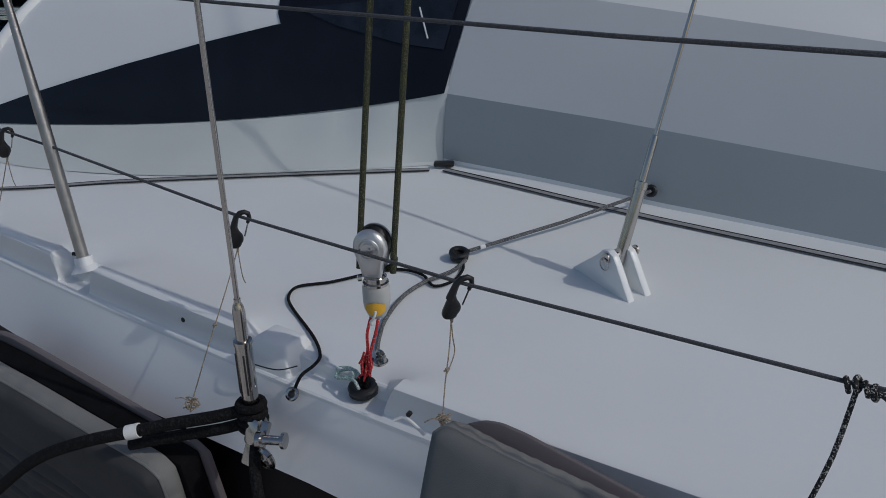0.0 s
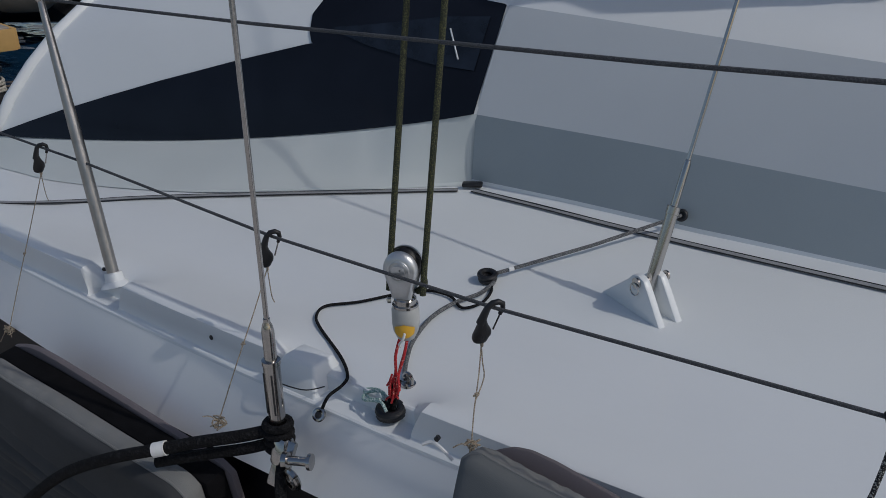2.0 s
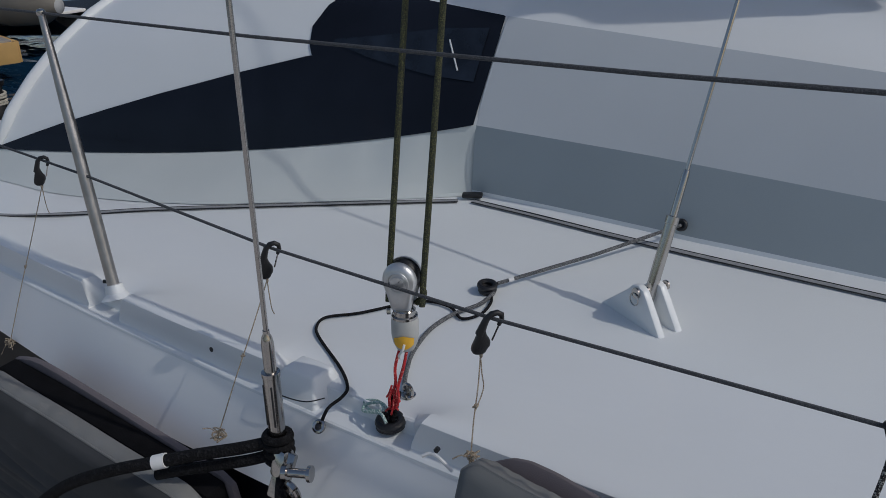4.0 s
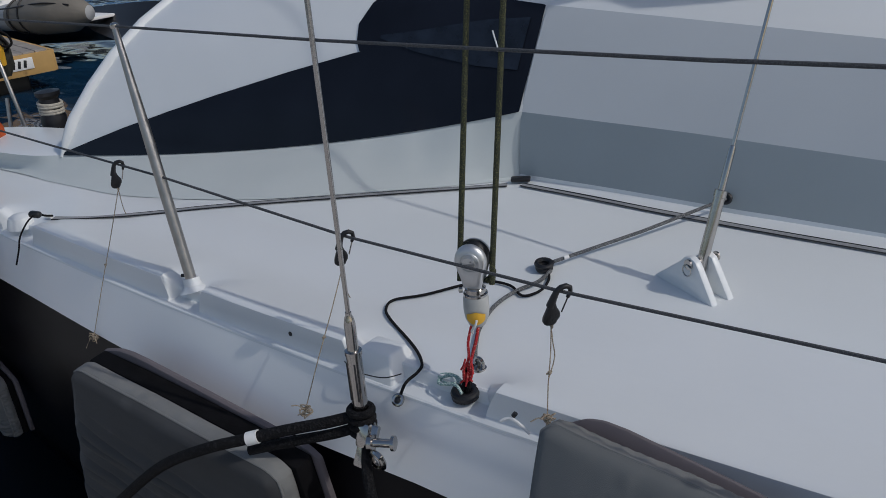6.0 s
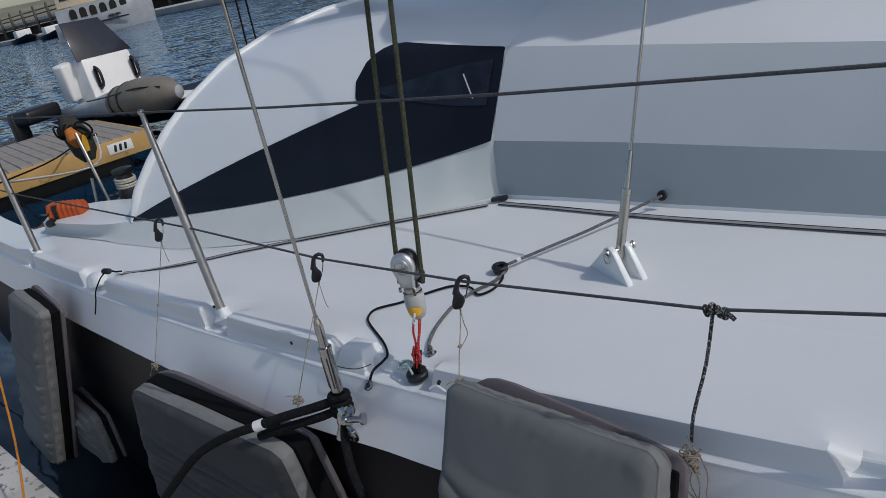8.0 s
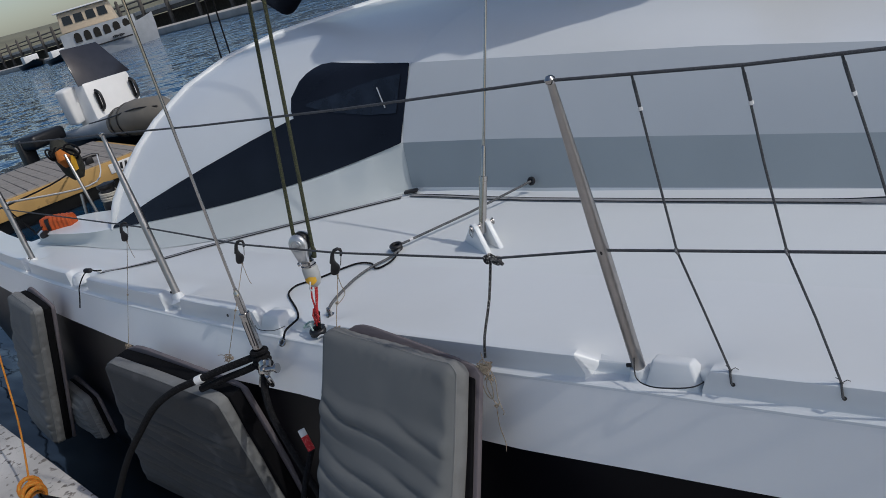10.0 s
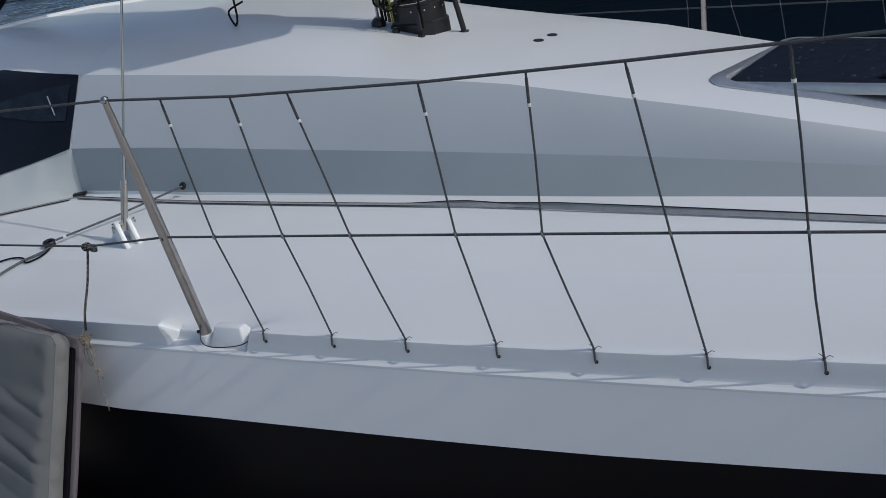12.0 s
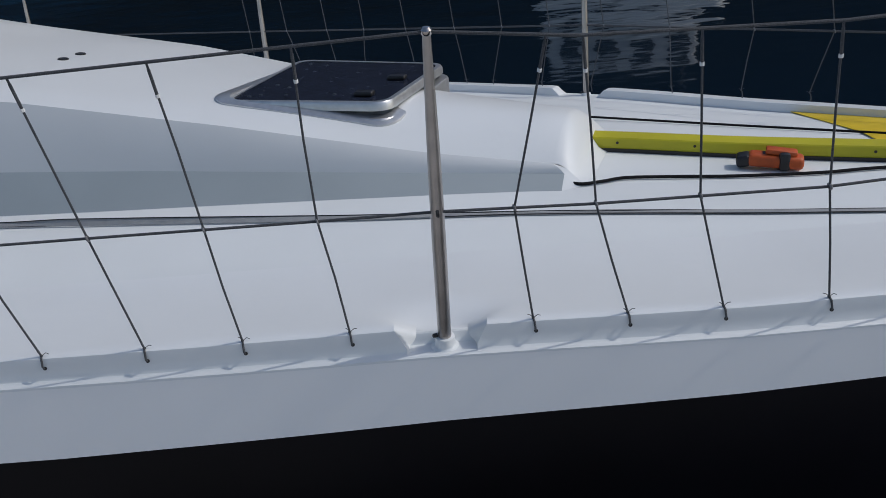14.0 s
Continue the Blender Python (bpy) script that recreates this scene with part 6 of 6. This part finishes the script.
# cross dock beyond the stern
cross = thing("dock", "cross dock with planks and a yellow pine edge beam beyond the stern", "dock", "", "structure", (-11.5, 2.5, DOCK))
a0, a1 = Vector((-12.40, -0.48, DOCK)), Vector((-10.62, 5.45, DOCK))
cd = (a1 - a0).normalized()
cang = math.degrees(math.atan2(cd.y, cd.x))
cp = Vector((-cd.y, cd.x, 0))
ln = (a1 - a0).length
rnd = random.Random(5)
for i in range(int(ln / 0.15)):
    o = new("plank", plank_mesh(0.143, 3.0, 0.04, WOOD, "b"))
    o.parent = cross
    o.location = a0 + cd * (0.075 + 0.15 * i) + cp * 1.5 - Vector((-11.5, 2.5, DOCK)) + Vector((0, 0, 0.004 * rnd.random()))
    o.rotation_euler = (0, 0, radians(cang + 0.3 * (rnd.random() - 0.5)))
c = a0.lerp(a1, 0.5)
part("beam", box((c.x, c.y, DOCK - 0.15), (ln, 0.08, 0.26), (0, 0, cang), 0.006), BEAM, cross, "yellow pine edge beam")
part("beam", box((a1.x + cp.x * 1.5, a1.y + cp.y * 1.5, DOCK - 0.15), (0.08, 3.0, 0.26), (0, 0, cang), 0.006), BEAM, cross, "yellow pine end beam")
part("pontoon", box((c.x + cp.x * 1.5, c.y + cp.y * 1.5, DOCK - 0.45), (ln - 0.5, 2.4, 0.34), (0, 0, cang), 0.04), BLACK, cross, "dark float under the dock")
pl = a1 - cd * 0.42 - cp * 0.046
part("plate", box((pl.x, pl.y, DOCK - 0.13), (0.34, 0.012, 0.14), (0, 0, cang), 0.004), TAPE, cross, "white plate on the beam")
for k in range(3):
    b_ = pl + cd * (0.07 * (k - 1)) - cp * 0.008
    part("bar", box((b_.x, b_.y, DOCK - 0.13), (0.035, 0.006, 0.09), (0, 12, cang), 0.002), BLACK, cross, "dark bar on the plate")
dc = a1 - cd * 0.75 + cp * 0.25
cl2 = thing("dock_cleat", "black dock cleat on the cross dock", "cleat", "", "", dc)
part("horn", tube([dc + cd * -0.16 + Vector((0, 0, 0.09)), dc + cd * -0.07 + Vector((0, 0, 0.11)), dc + cd * 0.07 + Vector((0, 0, 0.11)), dc + cd * 0.16 + Vector((0, 0, 0.09))], [0.02, 0.03, 0.03, 0.02], 10, 1), BLACK, cl2)
part("foot", box((dc.x, dc.y, DOCK + 0.05), (0.12, 0.06, 0.11), (0, 0, cang), 0.012), BLACK, cl2)
line("stern_line", [dc + Vector((0, 0, 0.1)), dc + Vector((0.5, -0.9, 0.02)), dc + Vector((2.2, -3.0, 0.25)), (-5.6, 0.9, 0.05)], 0.011, BLACK_ROPE, "dark stern line from the cross dock", "rope", "", 6)
line("stern_line", [dc + Vector((0.1, 0.1, 0.1)), (-7.6, 3.0, -0.45), (-5.4, 1.2, 0.02)], 0.008, TAPE, "pale thin stern line to the dock", "rope", "", 6)

# inflatable dinghy behind the cross dock
TUBE_G = material("grey_inflatable_tube", (0.42, 0.43, 0.44), 0.6, 0, 0.08, 3, 0.15, 120)
COWL = material("white_console", (0.80, 0.80, 0.79), 0.4, 0, 0.04, 3)
rib = thing("inflatable_dinghy", "grey inflatable dinghy with white console moored behind the dock", "dinghy", "", "", (-14.0, 7.3, SEA))
near_tube = [(-16.0, 7.05, -0.80), (-15.2, 6.95, -0.76), (-14.0, 6.86, -0.70), (-13.0, 6.76, -0.63), (-12.1, 6.66, -0.56), (-11.5, 6.72, -0.55), (-11.22, 6.80, -0.56)]
tube_r = [0.08, 0.10, 0.14, 0.21, 0.29, 0.26, 0.10]
part("buoyancy_tube", tube(near_tube, tube_r, 20, 1), TUBE_G, rib, "grey inflatable tube", sharp=80)
part("buoyancy_tube", tube([(x, y + 1.6, z) for x, y, z in near_tube[:3]], [0.08, 0.10, 0.12], 20, 1), TUBE_G, rib, "grey inflatable tube", sharp=80)
rows = [[Vector((x, y + 1.7 * k / 6, z - 0.1 - 0.45 * math.sin(math.pi * k / 6))) for k in range(7)] for x, y, z in near_tube[:-1]]
part("hull", grid(rows), BLACK, rib, "black rigid hull")
part("floor", box((-14.2, 7.65, -0.85), (3.0, 1.4, 0.05), (0, 0, -4), 0.01), COWL, rib, "pale floor")
part("bow_cloth", tube([(-12.95, 6.755, -0.627), (-12.1, 6.66, -0.56), (-11.5, 6.72, -0.55), (-11.22, 6.80, -0.56)], [0.217, 0.296, 0.266, 0.105], 20, 1, None, False), material("olive_bow_cover", (0.20, 0.18, 0.15), 0.7, 0, 0.1, 4, 0.2, 90), rib, "olive rubbing cover on the bow", sharp=80)
bm = prism([(-13.95, 6.98, -0.85), (-13.95, 8.02, -0.85), (-14.08, 7.99, 0.10), (-14.08, 7.02, 0.13)], Vector((-0.65, 0, 0.0)), None, 0.05)
part("console", bm, COWL, rib, "white console box")
for y in (7.16, 7.90):
    part("grab_rail", tube([(-13.98, y, -0.42), (-13.88, y + 0.01, -0.34), (-13.88, y + 0.01, -0.12), (-13.98, y, -0.04)], 0.026, 8, 4), BLACK, rib, "black grab rail")
    part("recess", box((-13.985, y, -0.23), (0.02, 0.06, 0.34), (0, 0, 0), 0.025, 3), BLACK, rib, "dark recess behind the rail")
SMOKED = material("smoked_screen", (0.03, 0.032, 0.042), 0.12, 0, 0.1)
bm = prism([(-14.10, 6.96, 0.10), (-14.10, 8.06, 0.08), (-14.40, 7.80, 0.74), (-14.40, 7.05, 0.78)], Vector((-0.025, 0, 0)), None, 0.008)
part("windscreen", bm, SMOKED, rib, "smoked windscreen")
part("seat_back", box((-14.5, 6.90, -0.20), (0.26, 0.30, 0.66), (6, 4, 12), 0.05, 3), COWL, rib, "white padded seat back")
part("motor_cowl", box((-15.1, 6.38, -0.60), (0.6, 0.75, 0.26), (0, 0, 10), 0.08, 3), BLACK, rib, "black covered outboard")
part("motor_leg", box((-15.2, 6.1, -0.85), (0.2, 0.26, 0.7), (0, 0, 0), 0.03), BLACK, rib, "black outboard leg")
for k in (0.30, 0.72):
    a, b = Vector(near_tube[3]), Vector(near_tube[4])
    part("strap", torus(a.lerp(b, k), b - a, 0.235 + 0.062 * k, 0.013, 22, 6), BLACK, rib, "black strap round the tube")
part("grab_line", tube([(-13.6, 6.60, -0.52), (-12.6, 6.45, -0.45), (-11.8, 6.45, -0.38), (-11.35, 6.58, -0.42)], 0.012, 6, 4), BLACK, rib, "black grab line")

rib.location += Vector((-0.15, -0.13, 0.04))

# far side of the basin: pier, wheelhouse boat, low shore
STEELGREY = material("aluminium_hull", (0.42, 0.44, 0.46), 0.45, 0.2, 0.1, 1.5, 0.1, 20)
CREAM = material("cream_paint", (0.62, 0.50, 0.36), 0.6, 0, 0.06, 2)
DARKGLASS = material("dark_glass", (0.008, 0.010, 0.014), 0.08, 0, 0.2)
boat = thing("motor_yacht", "silver motor yacht with round-topped windows at the far pier", "boat", "", "", (-80.4, 48.8, SEA))
bd = Vector((0.62, 0.785, 0)).normalized()
bp = Vector((bd.y, -bd.x, 0))


def BP(a, b, z):
    return Vector((-80.4, 48.8, SEA)) + 1.0 * (bd * a + bp * b + Vector((0, 0, z)))


rows = []
for a, w, zt in ((-5.4, 1.9, 1.7), (-4, 2.2, 1.6), (-1, 2.2, 1.8), (1.6, 1.9, 2.1), (3.2, 1.0, 2.45), (3.9, 0.05, 2.7)):
    rows.append([BP(a, w, zt), BP(a, w * 0.97, zt * 0.55), BP(a - 0.15, w * 0.8, 0.0), BP(a - 0.15, -w * 0.8, 0.0), BP(a, -w * 0.97, zt * 0.55), BP(a, -w, zt), BP(a, w, zt)])
part("hull", grid(rows), STEELGREY, boat, "silver hull", sharp=50)
part("side_stripe", box(BP(-1.6, 2.19, 1.1), (6.4, 0.09, 0.14), (0, 0, math.degrees(math.atan2(bd.y, bd.x)))), BLACK, boat, "dark rubbing strake")
for k in range(7):
    b_ = BP(-0.2 + 0.17 * k, 2.21, 1.42)
    part("bar", box(b_, (0.15, 0.07, 0.24 if k % 3 else 0.15), (0, 0, math.degrees(math.atan2(bd.y, bd.x)))), BLACK, boat, "dark lettering bar")
rows = []
for a, w, zt in ((-5.0, 1.7, 2.9), (-3, 1.9, 3.0), (1.2, 1.7, 3.0), (2.2, 0.9, 2.95)):
    rows.append([BP(a, w, 1.6), BP(a, w * 0.97, zt), BP(a, -w * 0.97, zt), BP(a, -w, 1.6)])
part("deckhouse", grid(rows), STEELGREY, boat, "silver deckhouse")
for k in range(6):
    a = -3.4 + 0.95 * k
    w = lerp([(-3, 1.9), (1.2, 1.74), (2.2, 0.92)], a) + 0.03
    ang = 0 if a < 1.0 else -38
    pts = [(-0.36, 1.75), (0.36, 1.75), (0.36, 2.35), (0.25, 2.6), (0.0, 2.68), (-0.25, 2.6), (-0.36, 2.35)]
    o = prism([BP(a + p * 0.9, w + 0.0, q + 0.1) for p, q in pts], bp * 0.04)
    part("window", o, DARKGLASS, boat, "round-topped dark window")
bm = prism([BP(-4.8, 1.3, 3.0), BP(0.6, 1.3, 3.0), BP(0.2, 1.2, 4.9), BP(-4.6, 1.2, 4.9)], bp * -2.6, None, 0.1)
part("wheelhouse", bm, CREAM, boat, "cream upper wheelhouse")
part("wheelhouse_roof", box(BP(-2.1, 0, 4.98), (5.6, 3.2, 0.14), (0, 0, math.degrees(math.atan2(bd.y, bd.x))), 0.04), COWL, boat, "white wheelhouse roof")
for k in range(4):
    part("window", prism([BP(-4.3 + 1.15 * k, 1.29, 3.7), BP(-3.4 + 1.15 * k, 1.29, 3.7), BP(-3.45 + 1.15 * k, 1.24, 4.5), BP(-4.25 + 1.15 * k, 1.24, 4.5)], bp * 0.04), DARKGLASS, boat, "dark wheelhouse window")

pier = thing("pier", "long timber pier with posts and railings across the basin", "pier", "", "structure", (-160, 86, SEA))
PD = Vector((0.974, -0.227, 0)).normalized()
PN = Vector((-PD.y, PD.x, 0))
pang = math.degrees(math.atan2(PD.y, PD.x))
pc = Vector((-160, 87, 0))
PIERWOOD = material("dark_pier_timber", (0.10, 0.09, 0.08), 0.9, 0, 0.3, 2, 0.4, 12)
PALEWOOD = material("bleached_pier_deck", (0.42, 0.40, 0.37), 0.9, 0, 0.15, 0.5, 0.3, 12)
part("deck", box((pc.x, pc.y, SEA + 3.1), (280, 8, 0.5), (0, 0, pang), 0.05), PALEWOOD, pier, "bleached timber deck")
part("stringer", box((pc.x - PN.x * 3.7, pc.y - PN.y * 3.7, SEA + 2.6), (280, 0.4, 0.6), (0, 0, pang), 0.05), PIERWOOD, pier, "dark stringer")
part("back_wall", box((pc.x + PN.x * 2, pc.y + PN.y * 2, SEA + 1.2), (280, 0.5, 2.0), (0, 0, pang), 0.05), PIERWOOD, pier, "dark planked back wall")
part("low_float", box((pc.x - PN.x * 9, pc.y - PN.y * 9, SEA + 0.35), (270, 5, 0.7), (0, 0, pang), 0.08), PALEWOOD, pier, "low walkway float")
rnd = random.Random(12)
for k in range(30):
    q = pc + PD * (-136 + 9.1 * k) - PN * 4.2
    bm = lathe([(0.28, -0.6), (0.28, 3.6 + 0.9 * rnd.random()), (0.22, 5.0 + 0.6 * rnd.random()), (0.0, 5.65)], (q.x, q.y, SEA), (0.01 * (rnd.random() - 0.5), 0, 1), 9)
    part("pile", bm, PIERWOOD, pier)
for zz in (4.0, 4.7):
    a, b = pc - PD * 138 - PN * 3.6, pc + PD * 138 - PN * 3.6
    part("rail", tube([(a.x, a.y, SEA + zz), (b.x, b.y, SEA + zz)], 0.12, 6), PIERWOOD, pier)
for n_, (sx, sy, sc) in enumerate(((-118, 62, 1.6), (-142, 70, 1.9))):
    skiff = thing("small_boat", "small dark boat moored at the far pier", "boat", "boats at the far pier", "", (sx, sy, SEA))
    rows = [[Vector((sx + sc * (y * 0.9 + 0.3 * math.cos(a) * w), sy + sc * (0.8 * math.cos(a) * w - 0.3 * y), SEA + sc * (0.35 + 0.5 * math.sin(a) * w + lift))) for a in [math.pi + math.pi * k / 8 for k in range(9)]] for y, w, lift in ((-2.4, 0.9, 0), (-1, 1.2, 0), (1, 1.2, 0.05), (2.2, 0.7, 0.15), (2.8, 0.1, 0.3))]
    part("hull", grid(rows), BLACK, skiff, "dark hull")
    part("cuddy", box((sx, sy, SEA + 0.7 * sc), (1.6 * sc, 1.2 * sc, 0.7 * sc), (0, 0, -18), 0.1), COWL, skiff, "white cuddy")

SHORE = material("dry_grass_shore", (0.20, 0.19, 0.13), 0.95, 0, 0.25, 0.05, 0, 300)
rows = []
for k in range(60):
    a = radians(-10 + 3.6 * k)
    d = Vector((-math.sin(a), math.cos(a), 0))
    h = 2.0 + 2.5 * noise.noise(Vector((k * 0.23, 0.4, 0))) + 1.2 * math.sin(k * 0.6)
    rows.append([d * 300 + Vector((0, 0, SEA - 0.5)), d * 312 + Vector((0, 0, SEA + 4 + 0.5 * h)), d * 360 + Vector((0, 0, SEA + 9 + 0.6 * h)), d * 520 + Vector((0, 0, SEA + 13 + 0.6 * h))])
tagged(part("shore", grid(rows), SHORE, None, "low grassy breakwater shore across the harbour"), "", "shore", "", "structure")

# the dark quay on the far side, seen as a reflection in the water
QUAY = material("dark_quay_wall", (0.022, 0.022, 0.020), 0.9, 0, 0.4, 0.4, 0.3, 6)
quay = thing("quay_shed", "tall dark timber shed on the quay beyond the yacht", "building", "", "structure", (10, 27, SEA))
part("wall", box((10, 27, SEA + 6.0), (62, 4, 12), (0, 0, -6), 0.05), QUAY, quay, "dark boarded wall")
part("roof", box((10, 27, SEA + 12.3), (64, 6, 0.7), (0, 0, -6), 0.05), QUAY, quay, "dark roof")
pale = thing("moored_barge", "pale workboat moored at the quay, mirrored in the water", "boat", "", "", (5.6, 20.8, SEA))
part("hull", box((5.6, 20.8, SEA + 0.9), (4.4, 2.0, 1.8), (0, 0, -6), 0.2, 3), COWL, pale, "white hull")
part("deckhouse", box((5.4, 20.9, SEA + 2.4), (3.6, 1.6, 1.4), (0, 0, -6), 0.1), COWL, pale, "white deckhouse")
for k in range(4):
    part("window", box((4.1 + 0.85 * k, 20.08 - 0.089 * k, SEA + 2.6), (0.5, 0.04, 0.5), (0, 0, -6), 0.02), BLACK, pale, "dark window")
part("mast", tube([(6.9, 20.6, SEA + 1.5), (6.9, 20.6, SEA + 8)], 0.06, 8), BLACK, pale)
